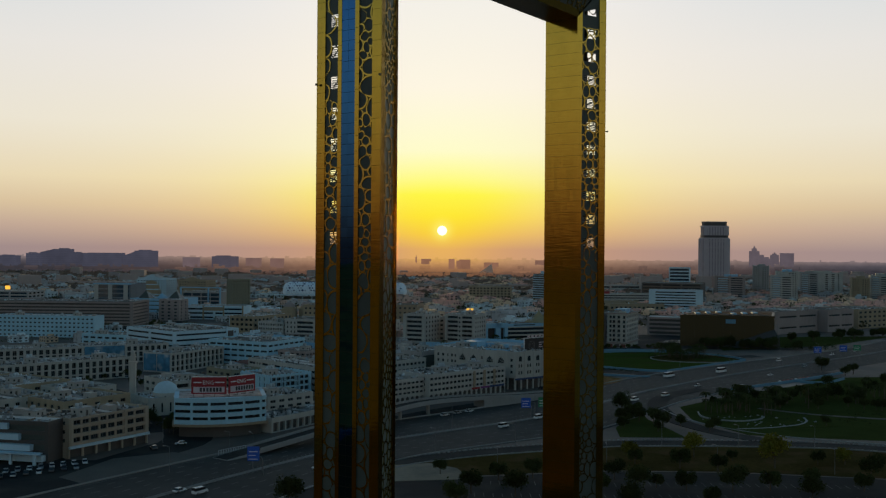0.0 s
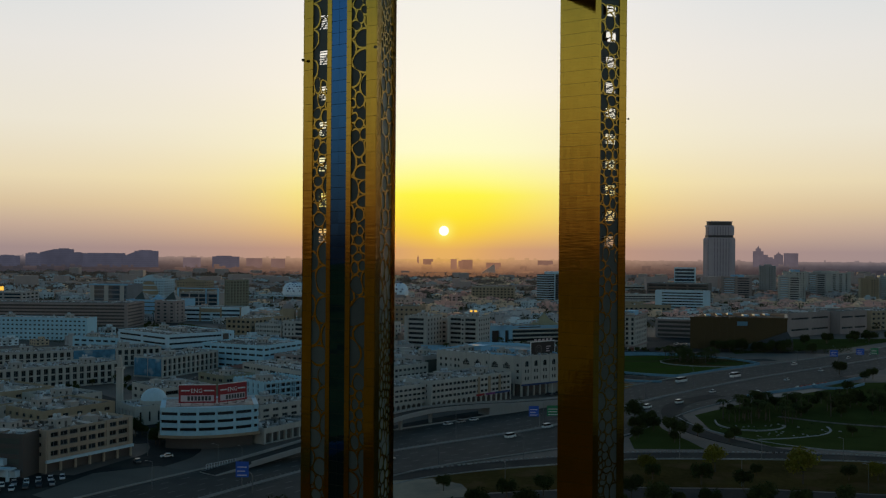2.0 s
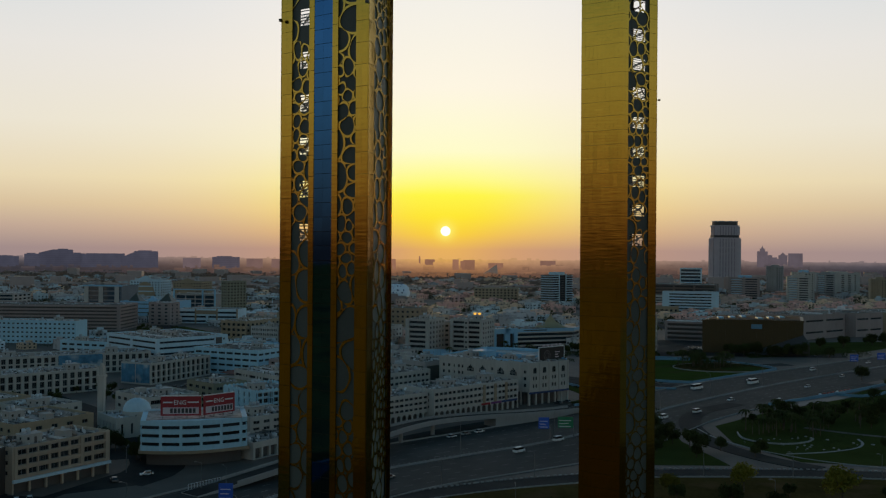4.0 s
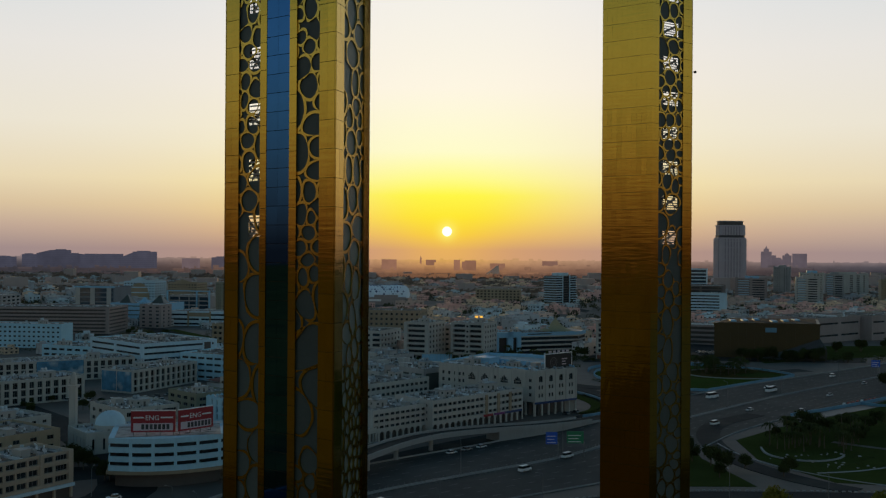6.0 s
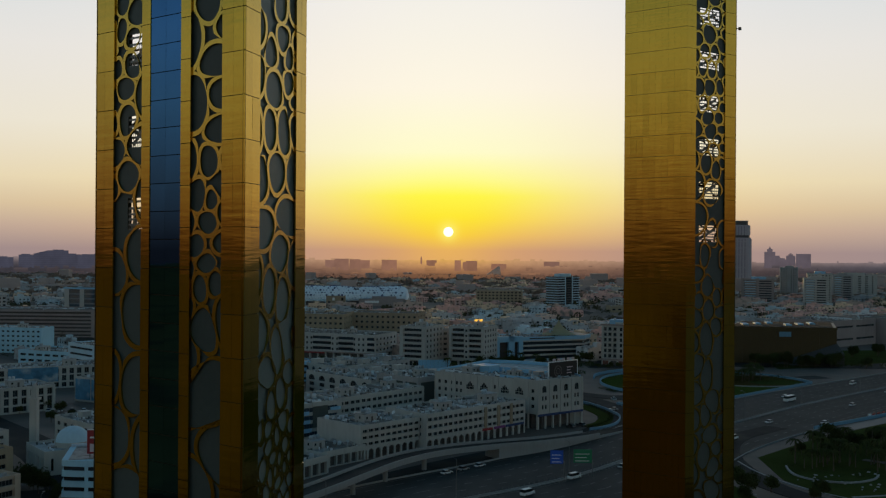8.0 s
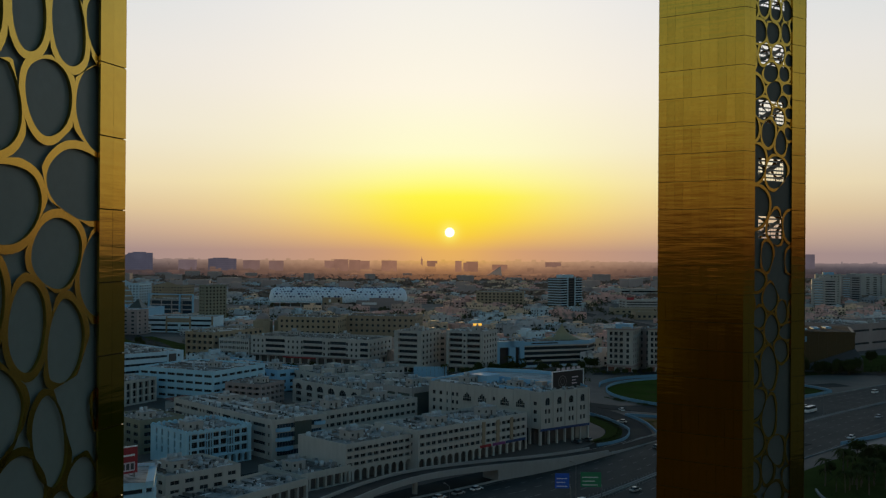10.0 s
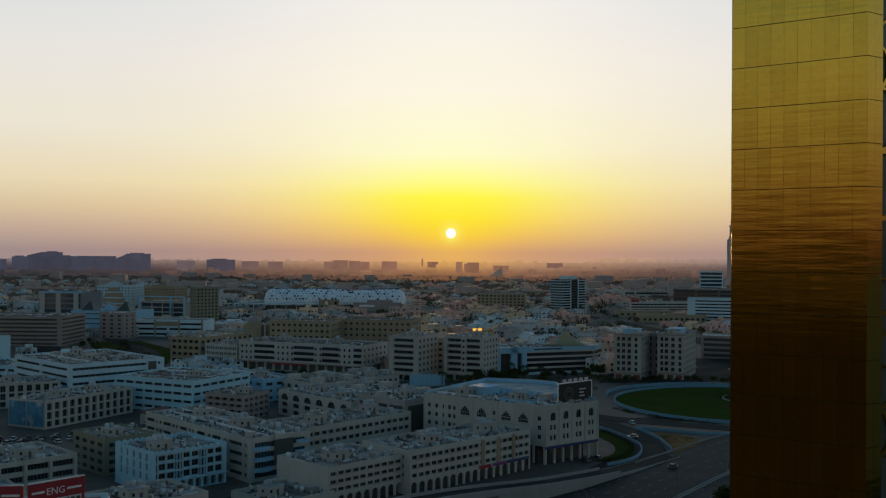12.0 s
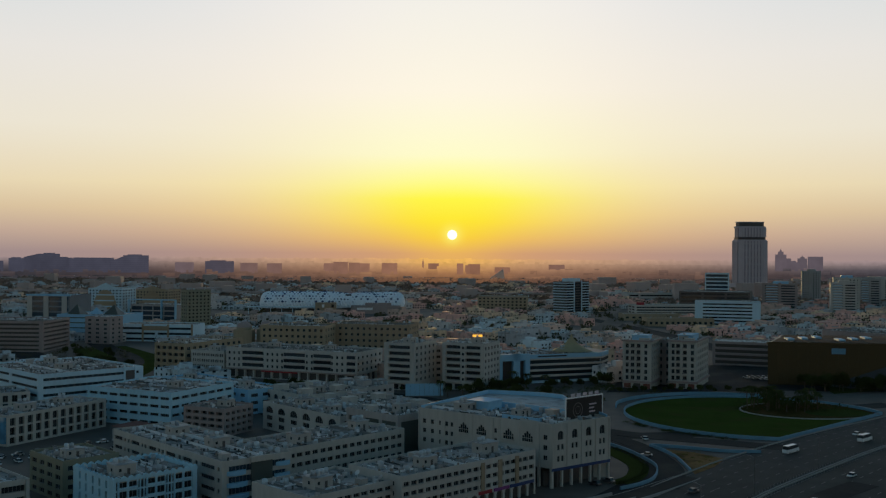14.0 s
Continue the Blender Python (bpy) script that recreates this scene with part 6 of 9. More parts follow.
part("roof", bm, ASPHALT_OLD, gb, "dark flat roof")
f = side_r(76)
for k in range(13):
    on_face(gb, f, k * 5.846 + 0.02, k * 5.846 + 5.826, 0.3, 24.2, 0.0, 0.18, BRONZE, "cladding_panel")
on_face(gb, f, -0.4, 76.4, 24.3, 25.9, 0, 0.5, BRONZE, "cornice")
on_face(gb, f, 37, 45, 19.2, 22.6, 0.2, 0.6, WALL_BLUE, "screen", "pale blue sign panel")
for k in range(6):
    part("roof_unit", boxes((14 + k * 10, 12 + (k % 3) * 9, 26.002, 18 + k * 10, 24 + (k % 3) * 9, 27.0)), SKY_PAINT, gb, "pale blue roof plant")
bm = bmesh.new()
v = [bm.verts.new(c) for c in ((76, -0.6, 0), (76, -0.6, 15), (34, -0.6, 0), (78, -13, 0), (78, -13, 9), (44, -11, 0))]
for q in ((0, 1, 2), (3, 5, 4), (1, 4, 5, 2), (0, 3, 4, 1), (0, 2, 5, 3)):
    bm.faces.new([v[i] for i in q])
bmesh.ops.recalc_face_normals(bm, faces=bm.faces)
part("slanted_wing", bm, DARKSTONE, gb, "dark slanted wing")
building("civic_building", "pinkish stone block with plain walls", (321, 957), 38, 68, 50, 22, PINK, right=spec(2, 2, ww=0.85, sill=0.5, wh=0.16), clutter=10)
building("civic_building", "pinkish stone block with plain walls", (382, 992), 35, 44, 46, 22, PINK, right=spec(2, 2, ww=0.85, sill=0.5, wh=0.16), clutter=8)
building("civic_building", "brown stone block beside the highway", (432, 1040), 35, 70, 50, 20, TAN, right=spec(4, 8, ww=0.5), clutter=8)
building("office_building", "white office slab with dark ribbon windows", (346, 1330), 74, 30, 70, 27, WHITE, left=spec(7, 1, ww=0.76, sill=0.3, wh=0.42), right=spec(7, 2, ww=0.7), clutter=6)
building("office_tower", "dark glass office tower with pale bands", (486, 1965), 74, 34, 40, 47, WHITE, left=spec(7, 1, ww=0.94, sill=0.2, wh=0.66, pane=PANE_BLUE), clutter=3)
b = building("office_building", "long low grey office with dark ribbon windows", (238, 1490), 5, 92, 34, 15, BEIGE, right=spec(4, 1, ww=0.97, sill=0.3, wh=0.46, d=0.8), left=spec(4, 2, ww=0.7), clutter=10)
part("roof_sign", boxes((2, 1, 15.1, 12, 1.5, 18.6)), RED, b, "plain red roof sign")
building("market_hall", "low sandy yellow hall with a flat roof", (222, 1326), 4, 74, 26, 9, TAN, right=spec(1, 12, ww=0.5, sill=0.3, wh=0.35), roof=SAND, clutter=4)
building("warehouse", "low dusty brown warehouse with a long flat roof", (212, 1420), 5, 70, 26, 8, TAN, right=spec(1, 9, ww=0.5, sill=0.4, wh=0.3), clutter=4)
building("warehouse", "low pale warehouse by the rail viaduct", (300, 1900), 6, 110, 40, 14, BEIGE, right=spec(2, 1, ww=0.95, sill=0.4, wh=0.4), clutter=4)
building("office_building", "dark stone office beside the tower", (420, 1620), 70, 60, 96, 27, DARKSTONE, left=spec(5, 3, ww=0.9, sill=0.3, wh=0.5), clutter=6)
b = building("apartment_tower", "dark glass tower block with white balcony bands", (155, 1518), 43, 45, 22, 43, DARKSTONE, right=spec(12, 3, ww=0.92, sill=0.14, wh=0.74, d=0.8, pane=PANE),
             left=spec(12, 1, ww=0.92, sill=0.14, wh=0.74, d=0.8, pane=DARK_GLASS), clutter=3)
for k in range(12):
    on_face(b, side_r(45), 0, 14.0, 2.6 + k * 3.45, 3.7 + k * 3.45, 0, 0.9, WHITE, "balcony_band", "white balcony band")
    on_face(b, side_r(45), 31.0, 45, 2.6 + k * 3.45, 3.7 + k * 3.45, 0, 0.9, WHITE, "balcony_band", "white balcony band")
    on_face(b, side_l(22), 0, 22, 2.6 + k * 3.45, 3.7 + k * 3.45, 0, 0.9, WHITE, "balcony_band", "white balcony band")
on_face(b, side_r(45), 14.3, 15.7, 0, 44.5, 0, 0.8, WHITE, "fin")
on_face(b, side_r(45), 29.3, 30.7, 0, 44.5, 0, 0.8, WHITE, "fin")
part("plant_room", boxes((10, 4, 42.8, 32, 16, 47)), WHITE, b)
b = building("apartment_tower", "yellowish apartment tower with small square windows", (-259, 1240), 45, 27, 12, 40, OLIVE, right=spec(11, 6, ww=0.45, sill=0.3, wh=0.45), left=spec(11, 3, ww=0.5), clutter=3)
b = building("office_building", "white office with yellow and dark stripes", (-217, 1100), 84, 30, 66, 15, WHITE, left=spec(3, 2, ww=0.92, sill=0.3, wh=0.4), clutter=8)
on_face(b, side_l(66), 20, 44, 9.8, 13.6, 0.0, 0.7, OCHRE, "panel", "ochre panel")
for q in (0, 20, 43, 64.5):
    on_face(b, side_l(66), q, q + 1.5, 0, 15.2, 0.0, 0.8, OCHRE, "pier", "ochre pier")
# Here too dark panes carry the shade of the parking decks.
building("car_park", "long brownish parking building with dark panels for its shaded decks", (-309, 1005), 88, 50, 170, 24, PINK, left=spec(7, 1, ww=0.97, sill=0.3, wh=0.5, d=2.0, pane=DARKSTONE), right=spec(7, 1, ww=0.95, sill=0.3, wh=0.5, d=2.0, pane=DARKSTONE), roof=ROOF_LIGHT, clutter=10)
building("office_building", "pale cyan office with small windows", (-300, 868), 82, 18, 90, 19, CYAN, left=spec(5, 22, ww=0.5, sill=0.35, wh=0.35), roof=ROOF_LIGHT, clutter=16)
building("office_building", "white low office with dark windows", (-222, 757), 70, 30, 60, 12, CYAN, left=spec(3, 9, ww=0.7, sill=0.35, wh=0.4), roof=ROOF_LIGHT, clutter=16)
building("office_building", "pinkish office block with few windows", (-281, 1075), 72, 18, 25, 23, PINK, left=spec(6, 3, ww=0.4), right=spec(6, 2, ww=0.3), clutter=4)
b = building("office_building", "pale cyan tiered office with dark glazed pyramids", (-297, 1150), 80, 44, 64, 20, SKY_PAINT, left=spec(4, 1, ww=0.96, sill=0.3, wh=0.4, pane=DARK_GLASS), clutter=3)
for k in range(4):
    on_face(b, side_l(64), -0.6, 64.6, 0.6 + k * 4.7, 2.2 + k * 4.7, 0, 0.9 - 0.15 * k, SKY_PAINT, "tier", "pale cyan tier band")
bm = bmesh.new()
for x, w, h in ((13, 11, 29), (50, 10, 29)):
    v = [bm.verts.new(c) for c in ((2, x - w, 15), (2 + 2 * w, x - w, 15), (2 + 2 * w, x + w, 15), (2, x + w, 15), (2 + w, x, h))]
    for q in ((0, 1, 4), (1, 2, 4), (2, 3, 4), (3, 0, 4)):
        bm.faces.new([v[i] for i in q])
part("pyramid_roof", bm, DARK_GLASS, b, "dark glazed pyramids")
bm = bmesh.new()
v = [bm.verts.new(c) for c in ((8, 26, 20), (18, 26, 20), (18, 36, 20), (8, 36, 20), (13, 31, 26))]
for q in ((0, 1, 4), (1, 2, 4), (2, 3, 4), (3, 0, 4)):
    bm.faces.new([v[i] for i in q])
part("small_pyramid", bm, SKY_PAINT, b, "small pale blue pyramid")
b = building("office_building", "dark blue glass office slab with a pale blue roof", (-412, 1330), 80, 44, 52, 30, SLATE, left=spec(5, 1, ww=0.94, sill=0.16, wh=0.7, pane=PANE_BLUE), roof=SKY_PAINT, clutter=5)
on_face(b, side_l(52), -1, 53, 29, 31, 0, 1.4, SKY_PAINT, "eaves", "pale blue eaves")
for q in (0, 20, 42):
    on_face(b, side_l(52), q, q + 6, 0, 29, 0.0, 0.5, BEIGE, "bay", "beige stair bay")
building("office_building", "grey office with dark ribbon glazing", (-500, 1214), 84, 40, 70, 25, GREY, left=spec(6, 3, ww=0.9, sill=0.3, wh=0.5, pane=PANE_BLUE), right=spec(6, 4, ww=0.6), clutter=6)
sg = thing("rooftop_sign", pose(-526, 1217, 24.1, 0, 0, -5), "lit amber sign on the office roof", "sign")
part("board", boxes((-3.2, -0.2, 2.4, 3.2, 0.1, 7.0)), SIGN_LIT, sg)
part("leg", boxes((-2.8, 0.1, 0, -2.5, 0.4, 6.0)), STEEL, sg)
part("leg", boxes((2.5, 0.1, 0, 2.8, 0.4, 6.0)), STEEL, sg)
def gabled(name, label, F, a, Lv, h, peak, wall, infill):
    """A block whose street front rises to a gable over a tall arch."""
    b = building(name, label, F, a, 36, Lv, h, wall, left=spec(8, 10, ww=0.5, sill=0.3, wh=0.45), right=spec(8, 5, ww=0.5), clutter=3)
    f = side_l(Lv)
    bm = bmesh.new()
    for n in (0.3, -1.2):
        v = [bm.verts.new(f.at(s, z, n)) for s, z in ((0, h - 0.5), (Lv, h - 0.5), (Lv * 0.78, h + 1), (Lv * 0.5, peak), (Lv * 0.22, h + 1))]
        bm.faces.new(v if n > 0 else v[::-1])
    part("gable", bm, wall, b)
    bm = bmesh.new()
    arc = [(Lv * 0.5 - Lv * 0.33 * math.cos(math.pi * q / 12), h * 0.25 + h * 0.68 * math.sin(math.pi * q / 12)) for q in range(13)]
    bm.faces.new([bm.verts.new(f.at(s, z, 0.34)) for s, z in [(Lv * 0.17, 0)] + arc + [(Lv * 0.83, 0)]][::-1])
    part("arch_front", bm, infill, b, "ochre arched front")
    for k in range(7):
        w = Lv * 0.3 * (1 - (k / 7.5) ** 2) ** 0.5
        on_face(b, f, Lv * 0.5 - w, Lv * 0.5 + w, 3 + k * h * 0.12, 4.6 + k * h * 0.12, 0.35, 0.8, wall if k % 2 else infill, "balcony_band")
    return b


gabled("hotel", "white hotel with a gabled front round an ochre arch", (-417, 1520), 80, 48, 31, 38, WHITE, TAN)
gabled("hotel", "ochre hotel with a gabled front and balconies", (-352, 1500), 80, 44, 30, 35, TAN, OCHRE)
b = building("office_building", "dark glass office with a thin pale portal", (-285, 1290), 74, 40, 54, 22, GREY, left=spec(4, 4, ww=0.92, sill=0.12, wh=0.76, pane=PANE_BLUE), clutter=4)
for s0, s1, z0, z1 in ((-2, -0.8, 0, 28), (54.8, 56, 0, 28), (-2, 56, 26.8, 28), (38, 39, 0, 26.8)):
    on_face(b, side_l(54), s0, s1, z0, z1, 0.4, 3.0, SKY_PAINT, "portal", "thin pale blue portal")
building("mall", "tan flat building with many small windows", (108, 1560), 84, 40, 66, 22, TAN, left=spec(5, 12, ww=0.5), clutter=4)
for F, h, m, Lv, fl in (((560, 1600), 41, BEIGE, 34, 11), ((600, 1690), 46, CREAM, 36, 12), ((668, 1780), 42, GREY, 30, 11), ((700, 1640), 37, TAN, 28, 10), ((742, 1660), 41, CREAM, 30, 11), ((792, 1720), 43, GREY, 32, 11), ((836, 1700), 36, BEIGE, 26, 9),
                        ((620, 1900), 52, GREY, 30, 14), ((520, 1720), 36, PINK, 50, 9), ((760, 1900), 40, BEIGE, 80, 10)):
    slim = fl % 2
    b = building("apartment_tower", "apartment block with balcony bands in a row", F, 72, 36, Lv, h, m, left=spec(fl, 2 if slim else 7, ww=0.86 if slim else 0.46, sill=0.3, wh=0.42), right=spec(fl, 4, ww=0.5), clutter=3)
    for q in (0.0, 0.46, 0.92):
        on_face(b, side_l(Lv), Lv * q, Lv * (q + 0.08), 0, h + 1.5, 0, 1.6, m, "stair_bay")
    for k in range(fl):
        on_face(b, side_l(Lv), Lv * 0.1, Lv * 0.44, 1.0 + k * (h - 1.2) / fl, 2.1 + k * (h - 1.2) / fl, 0, 1.2, WHITE if slim else m, "balcony")
    part("penthouse", boxes((8, Lv * 0.25, h - 0.89, 22, Lv * 0.7, h + 3.4)), SKY_PAINT if fl % 3 == 0 else m, b)

# ---- the round office with its red sign, mosque, stepped block ----
b = thing("office_building", pose(-93, 424, 0, 0, 0, 14), "pale cyan rounded office with dark window bands and red roof sign", "building")
curve = [(-19 + 38 * k / 16, -8.5 * math.cos((k / 16 - 0.46) * 2.3) + 1.5) for k in range(17)]


def curved(z0, z1, push, name, material, label=""):
    pts = []
    for x, y in curve:
        pts.append((x * (1 + push / 20), y - push))
    pts += [(19 * (1 + push / 20), 18), (-19 * (1 + push / 20), 18)]
    bm = bmesh.new()
    prism(bm, pts, z0, z1)
    part(name, bm, material, b, label)


curved(0, 4.6, -2.2, "ground_floor", DARKSTONE)
curved(4.6, 5.6, 0.7, "canopy", OCHRE, "ochre canopy band")
for k in range(4):
    z = 5.6 + k * 3.0
    curved(z, z + 1.75, 0.0, "spandrel", CYAN)
    if k < 3:
        curved(z + 1.75, z + 3.0, -0.55, "window_band", PANE)
for k in (3, 6, 9, 12, 15):
    x, y = curve[k]
    part("mullion", boxes((x - 0.5, y - 0.04, 5.7, x + 0.5, y + 0.9, 16.2)), CYAN, b)
part("roof", boxes((-17, -3, 16.352, 17, 17, 16.6)), ROOF, b)
part("parapet", boxes((-18.6, 17.2, 16.36, 18.6, 17.9, 17.3)), WHITE, b)
for nm, m, x0, x1 in (("roof_sign", pose(-97.0, 420.0, 16.6, 0, 0, 6), -7.2, 7.2), ("roof_sign", pose(-84.6, 426.4, 16.6, 0, 0, 48), -6.8, 6.8)):
    sg = thing(nm, m, "red rooftop sign with white bars on steel legs", "sign", "roof signs")
    board = part("board", boxes((x0, -0.3, 1.2, x1, 0.1, 8.2)), RED, sg)
    part("trim", boxes((x0, -0.34, 8.2, x1, 0.12, 8.5)), SIGN_WHITE, sg, "pale edge trim")
    part("number_bar", boxes((x0 + 0.8, -0.36, 1.8, x1 - 0.8, -0.3, 4.2)), SIGN_PALE, board, "white bar with a red outline")
    for k in range(7):
        q = x0 + 3.4 + k * 1.35
        part("dark_bar", boxes((q, -0.4, 2.15, q + 0.95, -0.36, 3.85)), CAR_DARK, board, "dark bar on the pale field")
    word = bpy.data.curves.new("lettering", "FONT")
    word.body, word.size, word.extrude, word.align_x, word.resolution_u = "ENG", 2.3, 0.03, "CENTER", 2
    carrier = bpy.data.objects.new("lettering", word)
    letters = bpy.data.meshes.new_from_object(carrier)
    bpy.data.objects.remove(carrier)
    letters.materials.append(SIGN_WHITE)
    ob = part("lettering", letters, None, board, "white capital letters")
    ob.matrix_basis = pose(-0.3, -0.33, 5.2, 90, 0, 0)
    part("text_bar", boxes((x0 + 0.8, -0.35, 5.8, -3.0, -0.3, 6.3)), SIGN_WHITE, board, "thin white bar")
    part("text_bar", boxes((2.4, -0.35, 5.8, x1 - 0.8, -0.3, 6.3)), SIGN_WHITE, board, "thin white bar")
    for k in range(4):
        q = x0 + 0.6 + k * (x1 - x0 - 1.4) / 3
        part("leg", boxes((q, 0.1, 0, q + 0.25, 0.4, 8)), STEEL, sg)
        part("brace", boxes((q, 0.4, 0, q + 0.2, 3.0, 0.25)), STEEL, sg)

mq = building("mosque", "pale stone mosque with a white dome and a minaret", (-136, 467), 38, 26, 22, 8.5, CREAM, right=spec(1, 6, ww=0.22, sill=0.2, wh=0.62, arch=True),
              left=spec(1, 5, ww=0.22, sill=0.2, wh=0.62, arch=True), category="mosque", clutter=0, roof=ROOF_LIGHT)
bm = bmesh.new()
cyl(bm, (13, 11, 7.6), (13, 11, 9.4), 6.1, n=28)
part("drum", bm, CREAM, mq)
bm = bmesh.new()
dome_mesh(bm, (13, 11, 9.4), 5.8, 5.2, 28, 9)
part("dome", bm, WHITE, mq, "white dome")
bm = bmesh.new()
cyl(bm, (13, 11, 14.4), (13, 11, 15.8), 0.16, 0.03, n=6)
part("finial", bm, STEEL, mq)
mn = thing("minaret", pose(-154, 502, 0), "tall square pale stone minaret with a gallery", "minaret")
part("shaft", boxes((-1.35, -1.35, 0, 1.35, 1.35, 21)), CREAM, mn)
part("gallery", boxes((-1.9, -1.9, 21, 1.9, 1.9, 21.9)), CREAM, mn)
part("lantern", boxes((-1.0, -1.0, 21.9, 1.0, 1.0, 25.2)), CREAM, mn)
bm = bmesh.new()
dome_mesh(bm, (0, 0, 25.2), 1.15, 2.2, 14, 6)
part("cap", bm, CREAM, mn)

b = building("office_building", "sand-coloured office block with dark windows over glazed shops", (-138, 373), 58, 38, 20, 15, SANDSTONE, right=[dict(spec(3, 9, z0=4.8, sill=0.28, wh=0.56, d=0.6, spans=[(3.6, 3.4), (7.6, 3.2), (11.6, 3.6), (15.8, 3.0), (19.6, 3.4), (23.6, 3.2), (29.0, 3.2), (33.6, 4.4)]), zt=14.6)],
             left=[dict(spec(3, 3, z0=4.8, ww=0.4, sill=0.3, wh=0.42), zt=14.6)], low=4.6, clutter=12)
on_face(b, side_r(38), 0, 38, 3.6, 4.6, -0.4, 0.8, WHITE, "fascia", "white shop fascia")
on_face(b, side_r(38), 0.3, 37.7, 0, 3.6, -2.5, -1.6, DARKSTONE, "shopfront", "dark shopfronts")
for k in range(7):
    on_face(b, side_r(38), k * 6.2, k * 6.2 + 0.7, 0, 3.6, -0.9, -0.2, SANDSTONE, "column")
on_face(b, side_l(20), 0, 20, 0, 4.6, -0.3, 0, SANDSTONE, "base_wall")
for s0, z0, z1 in ((1.2, 4.8, 14.8), (26.2, 4.8, 14.8), (36.4, 4.8, 14.8)):
    on_face(b, side_r(38), s0 - 0.5, s0 + 0.5, z0, z1, 0, 0.45, SANDSTONE, "pilaster")
for k in range(3):
    on_face(b, side_r(38), 1.7, 25.7, 5.0 + k * 3.27, 5.7 + k * 3.27, 0, 0.4, SANDSTONE, "sill_band")
    on_face(b, side_r(38), 26.8, 35.9, 5.0 + k * 3.27, 5.7 + k * 3.27, 0, 0.4, SANDSTONE, "sill_band")
b = building("office_building", "stepped white office with dark ribbon windows", (-143, 366), 78, 26, 44, 15, DARKSTONE, left=spec(4, 1, ww=0.96, sill=0.3, wh=0.6, d=0.6, pane=DARK_GLASS), clutter=10)
for k in range(4):
    on_face(b, side_l(44), 0, 44 - 5.0 * k - 1, 0.7 + k * 3.7, 2.9 + k * 3.7, 0.0, 2.6 - 0.4 * k, WHITE, "spandrel", "white balcony band")
on_face(b, side_l(44), 0, 43.5, 3.9, 4.3, 2.6, 6.0, WHITE, "canopy", "white entrance canopy")
for k in range(5):
    on_face(b, side_l(44), 3 + k * 9.6, 4 + k * 9.6, 0, 3.9, 4.8, 5.6, WHITE, "column")
for F, Lu, Lv, h, m in (((-158, 420), 34, 30, 14, TAN), ((-186, 424), 26, 40, 14, CREAM), ((-205, 470), 36, 46, 13, TAN), ((-172, 470), 24, 26, 12, CREAM), ((-232, 500), 30, 40, 12, BEIGE),
                        ((-244, 395), 34, 40, 14, TAN)):
    building("apartment_building", "tan apartment block with a cluttered flat roof", F, 55, Lu, Lv, h, m, right=spec(4, 5, ww=0.4), left=spec(4, 6, ww=0.4), clutter=12)
b = building("shop_row", "low cream shop row with dark shopfronts", (-72, 428), 56, 58, 18, 6.5, CREAM, right=spec(1, 14, ww=0.8, sill=0.05, wh=0.75, d=1.2, pane=DARKSTONE), clutter=8)
b = building("shop_row", "low cream shop row with a cluttered roof", (-43, 482), 48, 22, 22, 6, CREAM, right=spec(1, 6, ww=0.8, sill=0.05, wh=0.75, d=1.2, pane=DARKSTONE), clutter=10)
building("apartment_building", "cream block beside the round office", (-78, 452), 46, 26, 22, 12, CREAM, right=spec(4, 5, ww=0.6), left=spec(4, 4, ww=0.5), clutter=10)

# ---- the large tower and far blocks ----
b = thing("hotel_tower", pose(662.0, 2440, 0, 0, 0, 3), "tall hazy grey tower with vertical fins and a dark crown", "tower")
HW, HD = 33.0, 20.0


def chamfered(w, d, c):
    return [(-w + c, -d), (w - c, -d), (w, -d + c), (w, d - c), (w - c, d), (-w + c, d), (-w, d - c), (-w, -d + c)]


def tower_tier(name, w, d, c, z0, z1, material, label=""):
    bm = bmesh.new()
    prism(bm, chamfered(w, d, c), z0, z1)
    bmesh.ops.recalc_face_normals(bm, faces=bm.faces)
    return part(name, bm, material, b, label)


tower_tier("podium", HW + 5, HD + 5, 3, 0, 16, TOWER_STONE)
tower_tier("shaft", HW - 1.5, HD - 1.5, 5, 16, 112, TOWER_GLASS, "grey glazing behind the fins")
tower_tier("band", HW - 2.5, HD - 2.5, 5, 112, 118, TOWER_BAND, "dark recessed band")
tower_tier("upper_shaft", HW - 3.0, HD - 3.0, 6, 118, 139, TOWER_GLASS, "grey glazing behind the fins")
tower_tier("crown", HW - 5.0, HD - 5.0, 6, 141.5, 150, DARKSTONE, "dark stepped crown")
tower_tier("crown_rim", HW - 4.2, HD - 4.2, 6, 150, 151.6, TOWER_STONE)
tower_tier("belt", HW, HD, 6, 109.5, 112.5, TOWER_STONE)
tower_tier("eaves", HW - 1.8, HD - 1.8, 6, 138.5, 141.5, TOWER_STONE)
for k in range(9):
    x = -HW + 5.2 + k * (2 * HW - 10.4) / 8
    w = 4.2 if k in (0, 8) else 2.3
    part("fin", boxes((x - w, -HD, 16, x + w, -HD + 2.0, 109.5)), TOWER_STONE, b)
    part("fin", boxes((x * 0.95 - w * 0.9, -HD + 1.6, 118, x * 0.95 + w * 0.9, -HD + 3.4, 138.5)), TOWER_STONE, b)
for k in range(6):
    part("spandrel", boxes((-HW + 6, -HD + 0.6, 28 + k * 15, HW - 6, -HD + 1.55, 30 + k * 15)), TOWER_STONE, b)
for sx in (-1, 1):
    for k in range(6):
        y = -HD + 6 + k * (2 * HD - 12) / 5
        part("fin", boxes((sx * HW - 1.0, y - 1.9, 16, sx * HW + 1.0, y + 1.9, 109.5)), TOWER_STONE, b)

